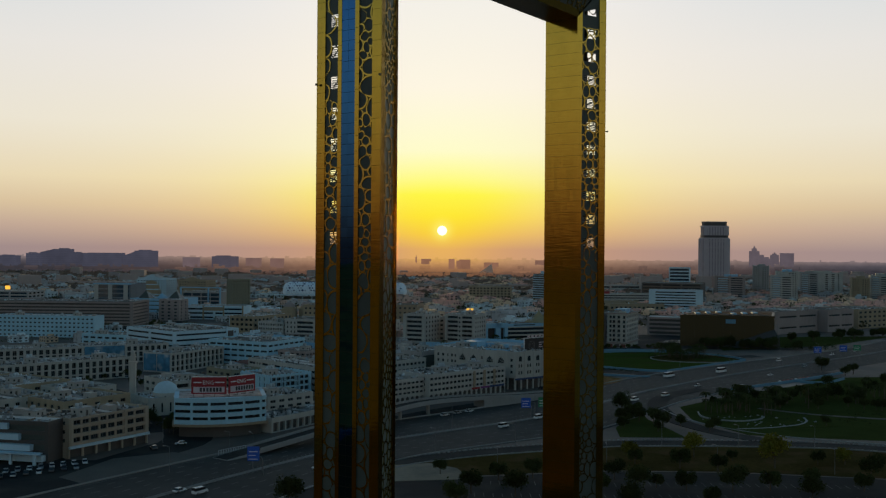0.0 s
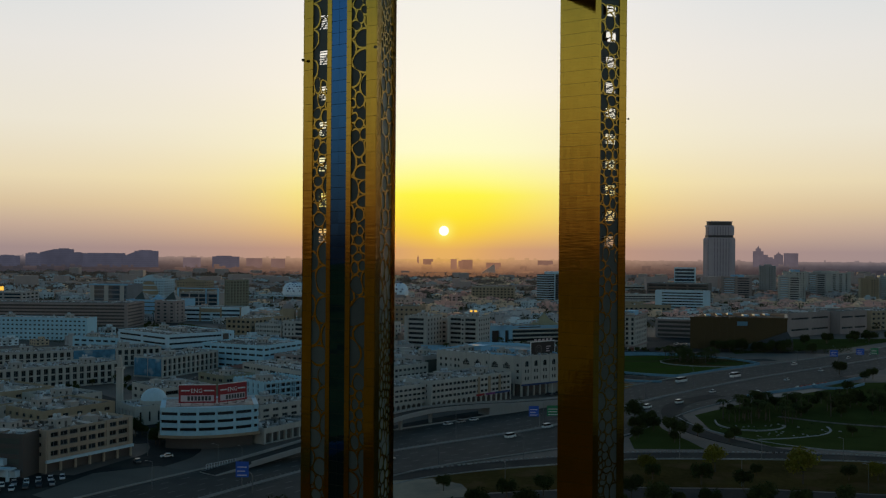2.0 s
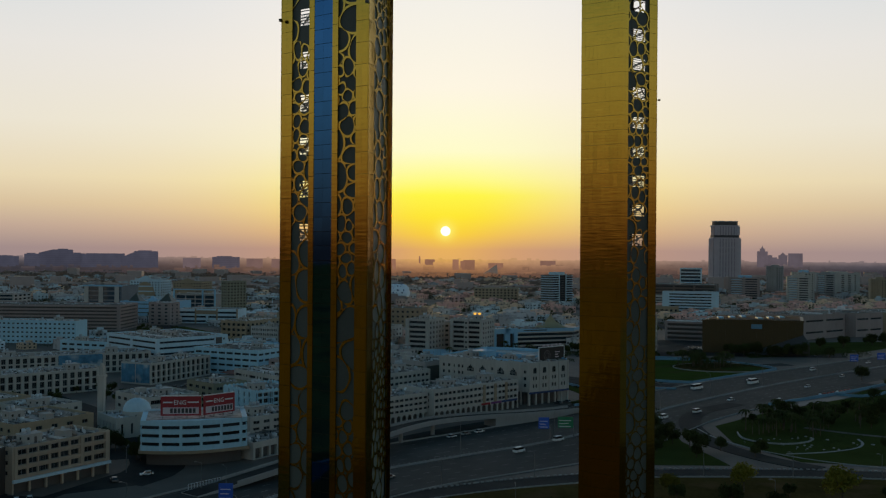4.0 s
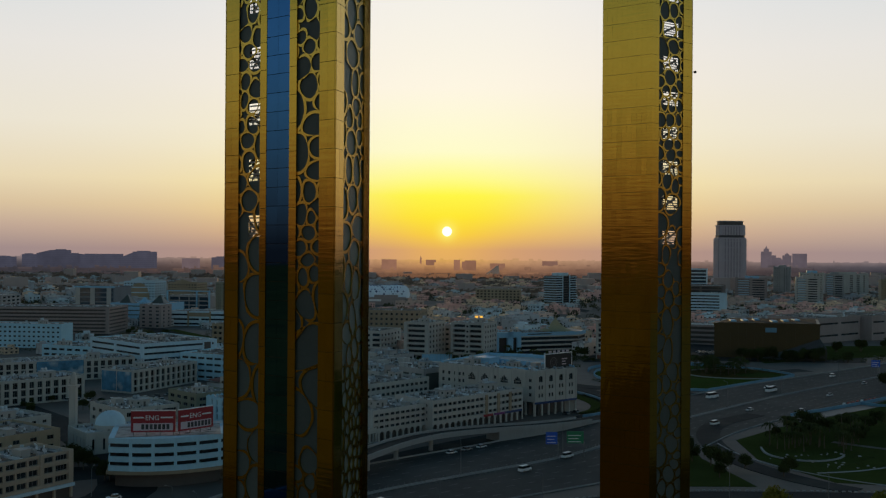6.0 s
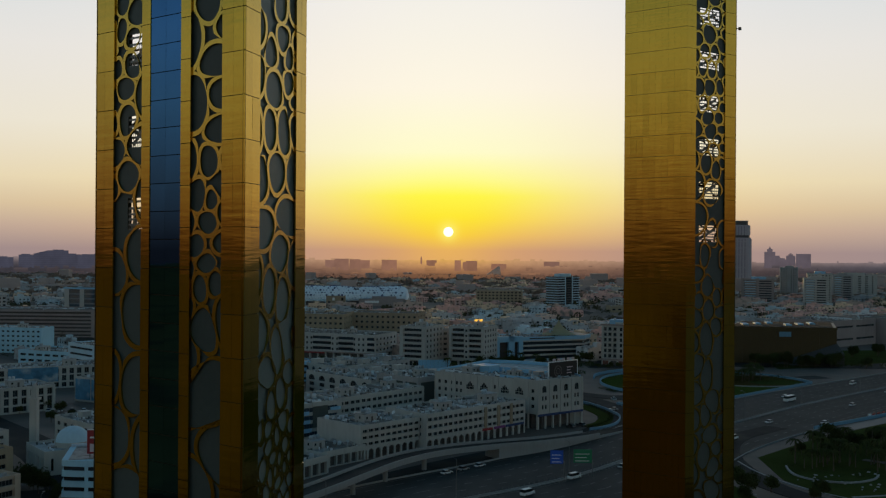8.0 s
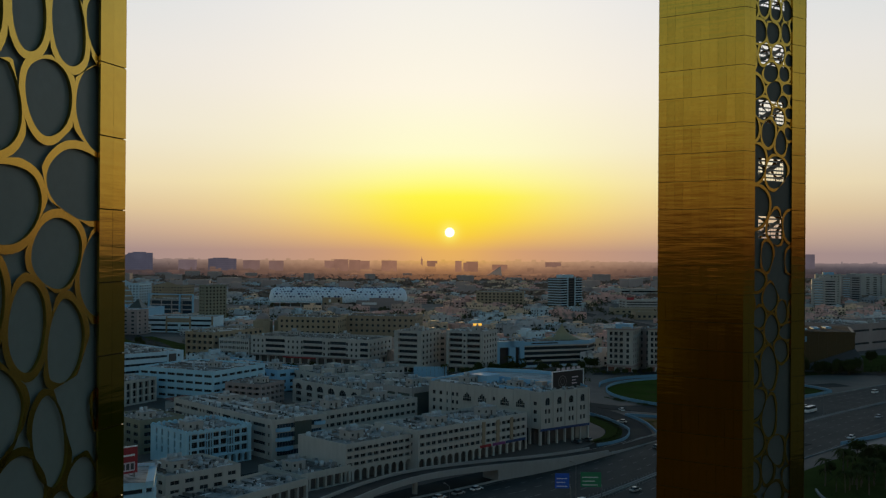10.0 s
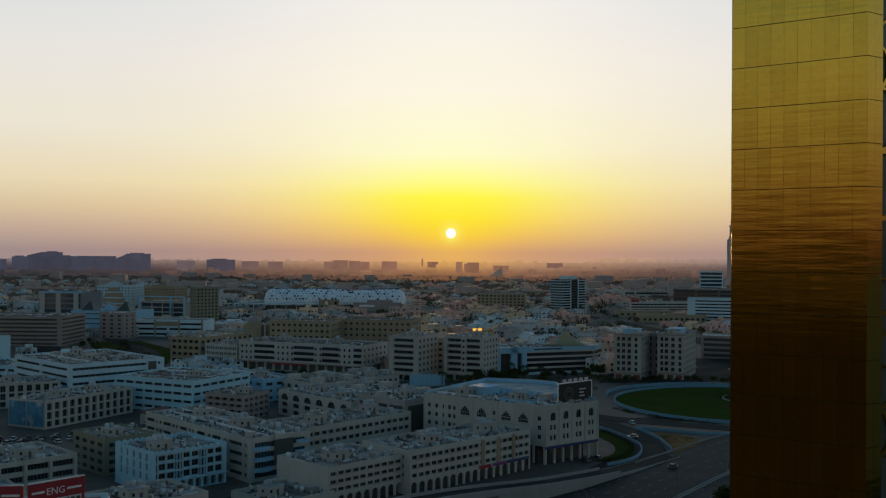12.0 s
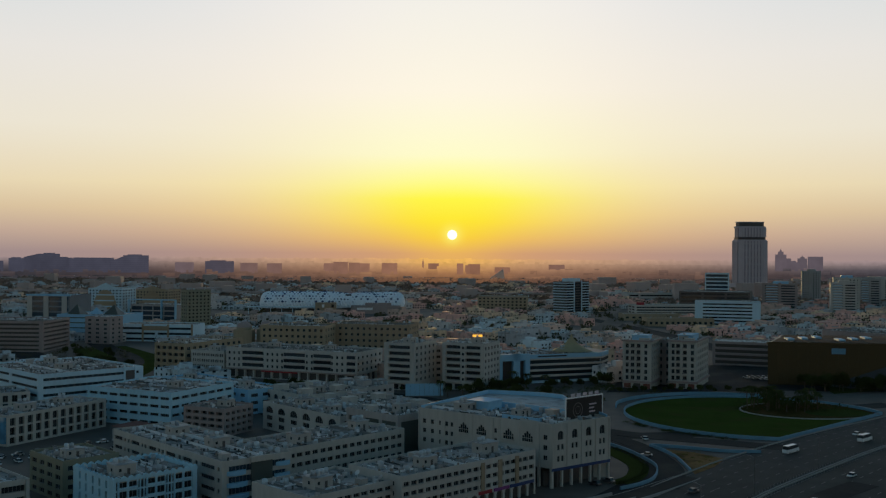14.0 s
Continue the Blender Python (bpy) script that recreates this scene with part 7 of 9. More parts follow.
# ---- rooftop equipment ----
def ac_mesh():
    bm = boxes((-0.6, -0.45, 0.2, 0.6, 0.45, 1.05), (-0.5, -0.4, 0, -0.36, 0.4, 0.2), (0.36, -0.4, 0, 0.5, 0.4, 0.2))
    cyl(bm, (0, 0, 1.05), (0, 0, 1.14), 0.34, n=10)
    return link_mesh("ac_unit", bm, mat("ac_casing", (0.36, 0.36, 0.36), 0.85, per_piece=0.8))


def tank_mesh():
    bm = bmesh.new()
    cyl(bm, (0, 0, 0.4), (0, 0, 1.5), 0.72, n=12)
    dome_mesh(bm, (0, 0, 1.5), 0.72, 0.3, 12, 3)
    box(bm, -0.66, -0.6, 0, 0.66, -0.4, 0.4)
    box(bm, -0.66, 0.4, 0, 0.66, 0.6, 0.4)
    return link_mesh("water_tank", bm, mat("tank_plastic", (0.44, 0.49, 0.52), 0.85, vary=0.1, per_piece=0.5))


def hut_mesh():
    bm = boxes((-2.6, -2.1, 0, 2.6, 2.1, 2.8), (-2.8, -2.3, 2.8, 2.8, 2.3, 3.05), (-0.6, -2.16, 0, 0.5, -2.1, 2.1), (-2.66, -0.8, 1.2, -2.6, 0.6, 2.1))
    return link_mesh("stair_hut", bm, mat("hut_render", (0.38, 0.37, 0.35), 0.9, vary=0.2, per_piece=0.4))


def dish_mesh():
    """A satellite dish on a short post."""
    bm = bmesh.new()
    dome_mesh(bm, (0, 0, 0), 0.75, 0.22, 14, 3)
    bmesh.ops.transform(bm, matrix=pose(0, 0, 1.25, 125, 0, 0), verts=bm.verts)
    cyl(bm, (0, 0, 0), (0, 0.08, 1.2), 0.06, n=6)
    return link_mesh("satellite_dish", bm, mat("dish_paint", (0.6, 0.62, 0.63), 0.7, vary=0.15, per_piece=0.4))


AC, TANK, HUT, DISH = ac_mesh(), tank_mesh(), hut_mesh(), dish_mesh()
KINDS = {"ac": (AC, "air_conditioner", "grey rooftop air conditioner on feet", "air conditioner", 0.8), "tank": (TANK, "water_tank", "pale plastic rooftop water tank", "water tank", 0.9),
         "hut": (HUT, "stair_hut", "beige rooftop stair hut with a door", "roof hut", 3.2), "dish": (DISH, "satellite_dish", "pale satellite dish on a roof", "satellite dish", 0.9)}
rnd = random.Random(17)
rest = defaultdict(list)
count = defaultdict(int)
HUT_WALL = mat("stair_room_render", (0.40, 0.385, 0.36), 0.9, vary=0.3, small=1.0, streak=True)


def stair_room(base, x, y, w, d, hh):
    """A stair room with an overhanging slab, a door, slit windows and tanks on top."""
    r = thing("stair_room", base @ pose(x, y, 0), "rendered rooftop stair room with a dark door", "roof hut", "rooftop stair rooms")
    part("wall", boxes((0, 0, 0, w, d, hh)), HUT_WALL, r)
    part("roof_slab", boxes((-0.25, -0.25, hh, w + 0.25, d + 0.25, hh + 0.22)), ROOF_LIGHT, r)
    part("door", boxes((w * 0.55, -0.05, 0, w * 0.55 + 0.95, 0.0, 2.1)), DARKSTONE, r, "dark door")
    part("window", boxes((w * 0.15, -0.05, 1.3, w * 0.15 + 0.8, 0.0, 2.2)), PANE, r, "small dark window")
    part("window", boxes((-0.05, d * 0.4, 1.3, 0.0, d * 0.4 + 0.8, 2.2)), PANE, r, "small dark window")
    for k in range(rnd.choice((2, 3))):
        ob = new("water_tank", TANK)
        ob.matrix_basis = base @ pose(x + 1.0 + k * 1.7, y + d * 0.45 + rnd.uniform(-0.4, 0.4), hh + 0.22)
        tagged(ob, "pale plastic rooftop water tank", "water tank", "rooftop water tanks")


for F, a, Lu, Lv, h, n in ROOFS:
    done = []
    base = pose(F[0], F[1], h, 0, 0, a)
    if F[1] < 880 and n >= 10 and min(Lu, Lv) > 14:
        for k in range(1 + (max(Lu, Lv) > 50)):
            w, d = rnd.uniform(5.2, 7.5), rnd.uniform(4.2, 6.0)
            x = rnd.uniform(0.25, 0.6) * (Lu - w) if Lu < Lv else (Lu - w) * (0.2 + 0.5 * k + rnd.uniform(0, 0.15))
            y = rnd.uniform(0.3, 0.6) * (Lv - d) if Lv <= Lu else (Lv - d) * (0.2 + 0.5 * k + rnd.uniform(0, 0.15))
            stair_room(base, x, y, w, d, rnd.uniform(2.7, 3.3))
            done.append((x + w / 2, y + d / 2, 0.6 * math.hypot(w, d)))
    for k in range(int(n * 1.6)):
        kind = "hut" if k % 26 == 13 else rnd.choice(("ac", "ac", "ac", "ac", "ac", "ac", "tank", "tank", "dish"))
        me, nm, lab, cat, r = KINDS[kind]
        for _ in range(12):
            x, y = rnd.uniform(r + 0.6, max(Lu - r - 0.6, r + 0.7)), rnd.uniform(r + 0.6, max(Lv - r - 0.6, r + 0.7))
            if all((x - p) ** 2 + (y - q) ** 2 > (r + s) ** 2 for p, q, s in done):
                break
        else:
            continue
        done.append((x, y, r))
        m = base @ pose(x, y, 0, 0, 0, rnd.choice((0, 90, 180, 270))) @ Matrix.Diagonal((*([rnd.uniform(0.85, 1.3) if kind != "hut" else rnd.uniform(0.55, 0.85)] * 3), 1))
        count[kind] += 1
        if count[kind] <= 290 and F[1] < 900:
            ob = new(nm, me)
            ob.matrix_basis = m
            tagged(ob, lab, cat, "rooftop " + cat + "s")
        else:
            rest[kind].append(m)
for kind, ms in rest.items():
    bm = bmesh.new()
    for m in ms:
        k = len(bm.verts)
        bm.from_mesh(KINDS[kind][0])
        bm.verts.ensure_lookup_table()
        bmesh.ops.transform(bm, matrix=m, verts=bm.verts[k:])
    tagged(part(KINDS[kind][1] + "_cluster", bm, KINDS[kind][0].materials[0]), "far rooftop equipment", KINDS[kind][3], kind="stuff")

# small stuff that litters the flat roofs: kerbs, pads, pipes, crates
rnd = random.Random(29)
LITTER = [mat("roof_litter_pale", (0.7, 0.72, 0.74), 0.9, vary=0.3), mat("roof_litter_grey", (0.22, 0.215, 0.21), 0.9, vary=0.3), mat("roof_litter_dark", (0.06, 0.058, 0.055), 0.8, vary=0.3),
          mat("roof_litter_brown", (0.27, 0.2, 0.15), 0.85, vary=0.3)]
litter = [([], []) for _ in LITTER]


def litter_box(which, m, x0, y0, z0, x1, y1, z1):
    vs, fs = litter[which]
    o = len(vs)
    vs.extend(tuple(m @ Vector(c)) for c in ((x0, y0, z0), (x1, y0, z0), (x1, y1, z0), (x0, y1, z0), (x0, y0, z1), (x1, y0, z1), (x1, y1, z1), (x0, y1, z1)))
    fs.extend(tuple(o + q for q in f) for f in ((4, 5, 6, 7), (0, 1, 5, 4), (1, 2, 6, 5), (2, 3, 7, 6), (3, 0, 4, 7)))


for F, a, Lu, Lv, h, n in ROOFS:
    m = pose(F[0], F[1], h, 0, 0, a)
    if F[1] > 1300 or Lu < 6:
        continue
    for _ in range(int(Lu * Lv / (11 if F[1] < 760 else 20))):
        x, y = rnd.uniform(0.8, Lu - 2.2), rnd.uniform(0.8, Lv - 2.2)
        kind = rnd.random()
        if kind < 0.12:
            l = rnd.uniform(3, 9)
            litter_box(rnd.choice((0, 1, 3)), m, x, y, 0.01, min(x + l, Lu - 0.6), y + 0.3, rnd.uniform(0.2, 0.6))
        elif kind < 0.24:
            l = rnd.uniform(3, 9)
            litter_box(rnd.choice((0, 1, 2)), m, x, y, 0.01, x + 0.3, min(y + l, Lv - 0.6), rnd.uniform(0.2, 0.6))
        elif kind < 0.32:
            litter_box(rnd.choice((1, 2, 2)), m, x, y, 0.01, min(x + rnd.uniform(1.5, 5), Lu - 0.6), min(y + rnd.uniform(1.5, 5), Lv - 0.6), 0.05)
        else:
            w = rnd.uniform(0.2, 0.6)
            litter_box(rnd.choice((0, 1, 1, 2, 2, 3)), m, x, y, 0.01, x + w, y + w * rnd.uniform(0.6, 1.6), rnd.uniform(0.3, 1.1))
    # low walls that part the roof
    for _ in range(2 if Lu > 20 else 1):
        x = rnd.uniform(0.25, 0.75) * Lu
        litter_box(0 if rnd.random() < 0.5 else 1, m, x, 0.5, 0.01, x + 0.25, Lv - 0.5, 0.9)
for (vs, fs), mt in zip(litter, LITTER):
    me = bpy.data.meshes.new("roof_litter")
    me.from_pydata(vs, [], fs)
    me.materials.append(mt)
    tagged(new("roof_litter", me), "small crates, pipes and kerbs littering flat roofs", "roof litter", kind="stuff")

# ---- stadium ----
st = thing("stadium", pose(-150, 1560, 0, 0, 0, 3), "long white stadium with a bubbled diamond-patterned shell", "stadium")
bm = bmesh.new()
holes = bmesh.new()
NU, NV = 88, 14


def shell(u, v):
    """A stretched ring section: a tube lying along its long side, rounded at the ends."""
    t = (u / NU) * 2 - 1
    x = 96 * t
    end = max(0.0, 1 - max(0.0, (abs(t) - 0.87) / 0.13) ** 2.4) ** 0.5
    dip = 1 - 0.16 * math.exp(-((t - 0.22) / 0.1) ** 2) - 0.05 * math.exp(-((t - 0.5) / 0.22) ** 2)
    a = math.pi * (1.15 * v / NV - 0.15)
    r = 14.5 * (0.12 + 0.88 * end) * dip
    y = -r * 1.2 * math.cos(a)
    z = 12 + 14.5 * (0.12 + 0.88 * end) * math.sin(a) * dip
    bulge = 0.7 if (u + v) % 2 else -0.5
    return Vector((x, y - bulge * math.cos(a), z + bulge * max(math.sin(a), 0.0)))


vv = [[bm.verts.new(shell(u, v)) for v in range(NV + 1)] for u in range(NU + 1)]
for u in range(NU):
    for v in range(NV):
        q = (vv[u][v], vv[u + 1][v], vv[u + 1][v + 1], vv[u][v + 1])
        for tri in (((0, 1, 2), (0, 2, 3)) if (u + v) % 2 else ((0, 1, 3), (1, 2, 3))):
            bm.faces.new([q[i] for i in tri])
part("shell", bm, STADIUM, st, "white bubbled membrane shell")
rnd = random.Random(4)
for u in range(3, NU - 3):
    for v in range(2, 9):
        if (u + v) % 2 == 0 and rnd.random() < 0.6:
            c = (shell(u, v) + shell(u + 1, v) + shell(u, v + 1) + shell(u + 1, v + 1)) / 4
            n = Vector((0, -1, 0.35 + 0.12 * (v - 4))).normalized()
            q = n.cross(Vector((1, 0, 0))).normalized()
            p = Vector((1, 0, 0))
            s = rnd.choice((0.5, 0.7, 0.7, 1.0, 1.3))
            holes.faces.new([holes.verts.new(c + n * 0.9 + d) for d in (p * 1.5 * s, q * 1.3 * s, -p * 1.5 * s, -q * 1.3 * s)])
part("vents", holes, NAVY, st, "dark diamond-shaped vents", kind="stuff")
# A solid dark block paints the shade of a gap in the shell.
part("notch", boxes((17, -9, 19, 25, 2, 23.6)), DARKSTONE, st, "dark block with the shade of an opening in its colour")
# Dark stone stands in for the shade under the shell.
part("base", boxes((-88, -12, 0, 88, 14, 9.0)), DARKSTONE, st, "base with its shade put into a dark colour")
part("blue_band", boxes((-62, -12.4, 5.0, -18, -12.02, 8.4)), NAVY, st, "dark blue glazing band")
gate = thing("gatehouse", pose(-152, 1500, 0, 0, 0, 3), "small yellow gatehouse with square windows", "building")
part("wall", boxes((-13, 0, 0, 13, 14, 15)), OCHRE, gate)
for k in range(4):
    part("window", boxes((-10.5 + k * 6, -0.1, 4 + 5 * (k % 2), -7.5 + k * 6, -0.01, 8 + 5 * (k % 2))), SIGN_WHITE if k in (1, 2) else PANE, gate)
wing = thing("stadium_annex", pose(-92, 1522, 0, 0, 0, 3), "pinkish low annex before the stadium", "building")
part("wall", boxes((-30, 0, 0, 34, 20, 10)), PINK, wing)
part("upper_wall", boxes((-12, 4, 10.001, 22, 18, 13.5)), PINK, wing)
part("window_band", boxes((-22, -0.1, 5, -2, -0.01, 8)), SIGN_WHITE, wing)
deck = thing("canopy_roof", pose(-205, 1505, 0, 0, 0, 2), "long thin white canopy on columns", "canopy")
part("roof", boxes((-48, -4, 9.0, 40, 5, 9.9)), WHITE, deck)
for k in range(7):
    part("column", boxes((-46 + k * 14, -0.4, 0, -45.2 + k * 14, 0.4, 8.99)), WHITE, deck)

# ---- trees ----
def tree_mesh(seed, r, h, leaf, palm=False):
    """Trunk and limbs, and a crown of many small leaf clumps with gaps. Returns the two meshes."""
    rng = random.Random(seed)
    tb = bmesh.new()
    cb = bmesh.new()
    if palm:
        cyl(tb, (0, 0, 0), (0.15, 0.1, h * 0.5), 0.28, 0.22, 8)
        cyl(tb, (0.15, 0.1, h * 0.5), (0.3, 0.0, h), 0.22, 0.2, 8)
        for k in range(26):
            a, droop = rng.uniform(0, 6.283), rng.uniform(-0.5, 0.75)
            d = Vector((math.cos(a), math.sin(a), 0))
            prev = Vector((0.3, 0, h))
            for q in range(1, 6):
                t = q / 5
                p = Vector((0.3, 0, h)) + d * r * t + Vector((0, 0, r * (0.55 * t * (1 - droop) - 0.95 * t * t)))
                sidev = d.cross(Vector((0, 0, 1))) * (0.34 * (1 - t * 0.6))
                for sg in (-1, 1):
                    cb.faces.new([cb.verts.new(c) for c in (prev, p, p + sidev * sg - Vector((0, 0, 0.2)), prev + sidev * sg - Vector((0, 0, 0.2)))])
                prev = p
        return link_mesh("trunk", tb, BARK), link_mesh("crown", cb, leaf)
    cyl(tb, (0, 0, 0), (0.1, 0, h * 0.42), 0.24, 0.17, 8)
    lobes = []
    for k in range(15):
        a = rng.uniform(0, 6.283)
        e = Vector((r * 0.62 * math.cos(a) * rng.uniform(0.4, 1), r * 0.62 * math.sin(a) * rng.uniform(0.4, 1), h * rng.uniform(0.55, 0.86)))
        cyl(tb, (0.1, 0, h * rng.uniform(0.3, 0.42)), e, 0.1, 0.04, 5)
        lobes.append((e, r * rng.uniform(0.34, 0.52)))
    for e, q in lobes:
        for _ in range(150):
            d = Vector((rng.gauss(0, 1), rng.gauss(0, 1), rng.gauss(0, 0.75))).normalized() * q * rng.uniform(0.45, 1.08)
            c = e + d
            s = rng.uniform(0.2, 0.42)
            u = Vector((rng.gauss(0, 1), rng.gauss(0, 1), rng.gauss(0, 1))).normalized()
            v = u.orthogonal().normalized()
            w = u.cross(v)
            cb.faces.new([cb.verts.new(c + x) for x in (v * s, w * s * 0.7, -v * s, -w * s * 0.7)])
    return link_mesh("trunk", tb, BARK), link_mesh("crown", cb, leaf)


FOREST = [tree_mesh(k, r, h, LEAF) for k, r, h in ((1, 4.2, 7.5), (2, 3.6, 6.5), (3, 5.0, 8.5), (4, 3.0, 5.2))]
YELLOW = tree_mesh(9, 5.0, 8.5, LEAF_Y)
PALMS = [tree_mesh(k, 3.6, h, LEAF, True) for k, h in ((5, 8.0), (6, 6.5), (7, 9.5))]


def plant(meshes, x, y, s, turn, label, group, nm="tree"):
    s *= 1.0 if nm == "palm_tree" else 0.9
    t = thing(nm, pose(x, y, 0.05, 0, 0, turn) @ Matrix.Diagonal((s, s, s, 1)), label, "palm" if nm == "palm_tree" else "tree", group)
    part("trunk", meshes[0], None, t)
    part("crown", meshes[1], None, t)


rnd = random.Random(8)
for x, y, s in ((10, 324, 1.15), (20, 344, 1.0), (24, 321, 1.1), (32, 347, 1.0), (60, 346, 0.9), (65, 330, 1.1), (72, 334, 0.8), (87, 364, 1.2), (81, 330, 1.1), (99, 357, 1.0), (96, 329, 1.1),
                (109, 331, 1.1), (124, 335, 1.1), (150, 349, 1.1), (52, 326, 1.0), (140, 331, 1.0), (0, 352, 0.8), (-46, 306, 1.2), (165, 330, 1.1), (176, 343, 1.0), (40, 310, 1.0), (118, 318, 1.0),
                (84, 310, 1.0), (152, 312, 1.0), (58, 306, 1.0), (5, 308, 1.0), (72, 371, 0.9), (110, 378, 0.7), (140, 372, 0.7)):
    plant(FOREST[rnd.randrange(3)], x, y, s, rnd.uniform(0, 360), "rounded dark green park tree", "park trees")
for x, y, s in ((97, 384, 1.15), (122, 366, 1.5), (72, 378, 0.9), (150, 372, 0.8)):
    plant(YELLOW, x, y, s, rnd.uniform(0, 360), "rounded yellowish park tree", "park trees")
for x, y, s in ((95, 438, 0.9), (88, 488, 1.2), (91, 474, 1.0), (108, 452, 0.9), (84, 462, 1.0), (80, 445, 0.8), (140, 515, 0.9), (175, 455, 0.6), (205, 440, 0.9), (230, 430, 1.0), (250, 445, 1.0),
                (190, 505, 1.0), (196, 520, 1.2), (208, 512, 1.1), (220, 500, 1.0), (236, 520, 1.1), (180, 540, 1.1), (214, 545, 1.2), (240, 560, 1.1), (225, 585, 1.1), (262, 590, 1.2), (280, 560, 1.2)):
    plant(FOREST[rnd.randrange(4)], x, y, s, rnd.uniform(0, 360), "dark green garden tree", "garden trees")
for k in range(34):
    x = rnd.uniform(138, 245)
    y = 500 + (x - 138) * 0.35 + rnd.uniform(-14, 22)
    plant(PALMS[rnd.randrange(3)], x, y, rnd.uniform(0.75, 1.1), rnd.uniform(0, 360), "date palm with drooping fronds", "garden palms", "palm_tree")
for k in range(34):
    a = rnd.uniform(0, 6.283)
    plant(PALMS[rnd.randrange(3)], 176 + 22 * math.cos(a) * rnd.random() ** 0.5, 742 + 13 * math.sin(a) * rnd.random() ** 0.5, rnd.uniform(0.8, 1.1), rnd.uniform(0, 360),
          "date palm in the oval bed", "oval bed palms", "palm_tree")
for x, y in ((52, 690), (60, 672), (30, 716), (74, 700), (14, 742), (2, 778), (44, 812), (52, 818), (64, 822), (20, 770), (6, 775)):
    plant(PALMS[rnd.randrange(3)], x, y, rnd.uniform(0.8, 1.1), rnd.uniform(0, 360), "date palm along the street", "street palms", "palm_tree")
for x, y in ((-236, 640), (-150, 462), (-144, 458), (-120, 452), (-126, 448), (-116, 457), (-152, 470), (-160, 478), (-166, 490), (-138, 452), (-131, 456)):
    plant(FOREST[rnd.randrange(4)], x, y, rnd.uniform(0.6, 0.9), rnd.uniform(0, 360), "dark street tree by the mosque", "street trees")
for k in range(44):
    x = rnd.uniform(212, 430)
    plant(FOREST[rnd.randrange(4)], x, (822 - (x - 212) * 0.12 if x < 290 else 872 + (x - 290) * 0.6) + rnd.uniform(-12, 5), rnd.uniform(0.9, 1.4), rnd.uniform(0, 360), "dark tree in front of the halls", "roadside trees")

for k in range(22):
    plant(PALMS[rnd.randrange(3)], rnd.uniform(127, 165), rnd.uniform(482, 508), rnd.uniform(0.65, 1.0), rnd.uniform(0, 360), "date palm behind the garden wall", "garden palms", "palm_tree")
for k in range(16):
    plant(FOREST[rnd.randrange(4)], rnd.uniform(150, 235), rnd.uniform(500, 560), rnd.uniform(0.8, 1.1), rnd.uniform(0, 360), "dark green garden tree", "garden trees")

for k in range(22):
    x = rnd.uniform(30, 112)
    plant(FOREST[rnd.randrange(4)], x, 808 + (x - 30) * 0.32 + rnd.uniform(-6, 4), rnd.uniform(0.6, 0.95), rnd.uniform(0, 360), "dark street tree before the portal office", "street trees")
for k in range(18):
    plant(FOREST[rnd.randrange(4)], 104 + k * 5.0 + rnd.uniform(-2, 2), 797 + 6 * math.sin(k * 0.2) + rnd.uniform(-2, 2), rnd.uniform(0.45, 0.7), rnd.uniform(0, 360), "small dark tree behind the round lawn", "street trees")
for k in range(20):
    plant(FOREST[rnd.randrange(4)], rnd.uniform(-230, -170), rnd.uniform(560, 612), rnd.uniform(0.5, 0.8), rnd.uniform(0, 360), "small dark street tree between the offices", "street trees")

for k in range(17):
    t = rnd.random()
    x, y = -296 + 110 * t + rnd.uniform(-14, 14), 1040 - 190 * t + rnd.uniform(-16, 16)
    if abs((x + 296) / 110 - t) > 0.04:
        plant(FOREST[rnd.randrange(4)], x, y, rnd.uniform(0.7, 1.2), rnd.uniform(0, 360), "dark tree on the avenue verge", "avenue trees")
for k in range(26):
    plant(FOREST[rnd.randrange(4)], -118 + k * 5.4 + rnd.uniform(-1.5, 1.5), 826 - k * 0.9 - 14 * math.sin(k * 0.12) + rnd.uniform(-2, 2), rnd.uniform(0.45, 0.75), rnd.uniform(0, 360),
          "small dark tree before the shops", "street trees")

for k in range(16):
    plant(FOREST[rnd.randrange(4)], rnd.uniform(14, 62), rnd.uniform(764, 800), rnd.uniform(0.6, 1.0), rnd.uniform(0, 360), "dark street tree before the apartments", "street trees")

for k in range(22):
    x = rnd.uniform(-176, -112)
    plant(FOREST[rnd.randrange(4)], x, 432 - (x + 112) * 0.75 + rnd.uniform(-8, 6), rnd.uniform(0.6, 1.0), rnd.uniform(0, 360), "dark street tree by the mosque", "street trees")

# low garden shrubs and far woods
def woods(name, spots, label, leaf, seed):
    rng = random.Random(seed)
    vs, fs = [], []
    for x, y, r, h in spots:
        n = 26 if y > 1000 else 60
        for _ in range(n):
            a, q = rng.uniform(0, 6.283), r * rng.random() ** 0.5
            z = h * (0.25 + 0.75 * rng.random() * (1 - (q / r) ** 2 * 0.7))
            c = Vector((x + q * math.cos(a), y + q * math.sin(a), z))
            s = (0.12 if n == 60 else 0.3) * r * rng.uniform(0.6, 1.2)
            u = Vector((rng.gauss(0, 1), rng.gauss(0, 1), rng.gauss(0, 1))).normalized()
            v = u.orthogonal().normalized()
            w = u.cross(v)
            k = len(vs)
            vs += [tuple(c + d) for d in (v * s, w * s * 0.7, -v * s, -w * s * 0.7)]
            fs.append((k, k + 1, k + 2, k + 3))
    me = bpy.data.meshes.new(name)
    me.from_pydata(vs, [], fs)
    me.materials.append(leaf)
    ob = new(name, me)
    tagged(ob, label, "woods", kind="stuff")


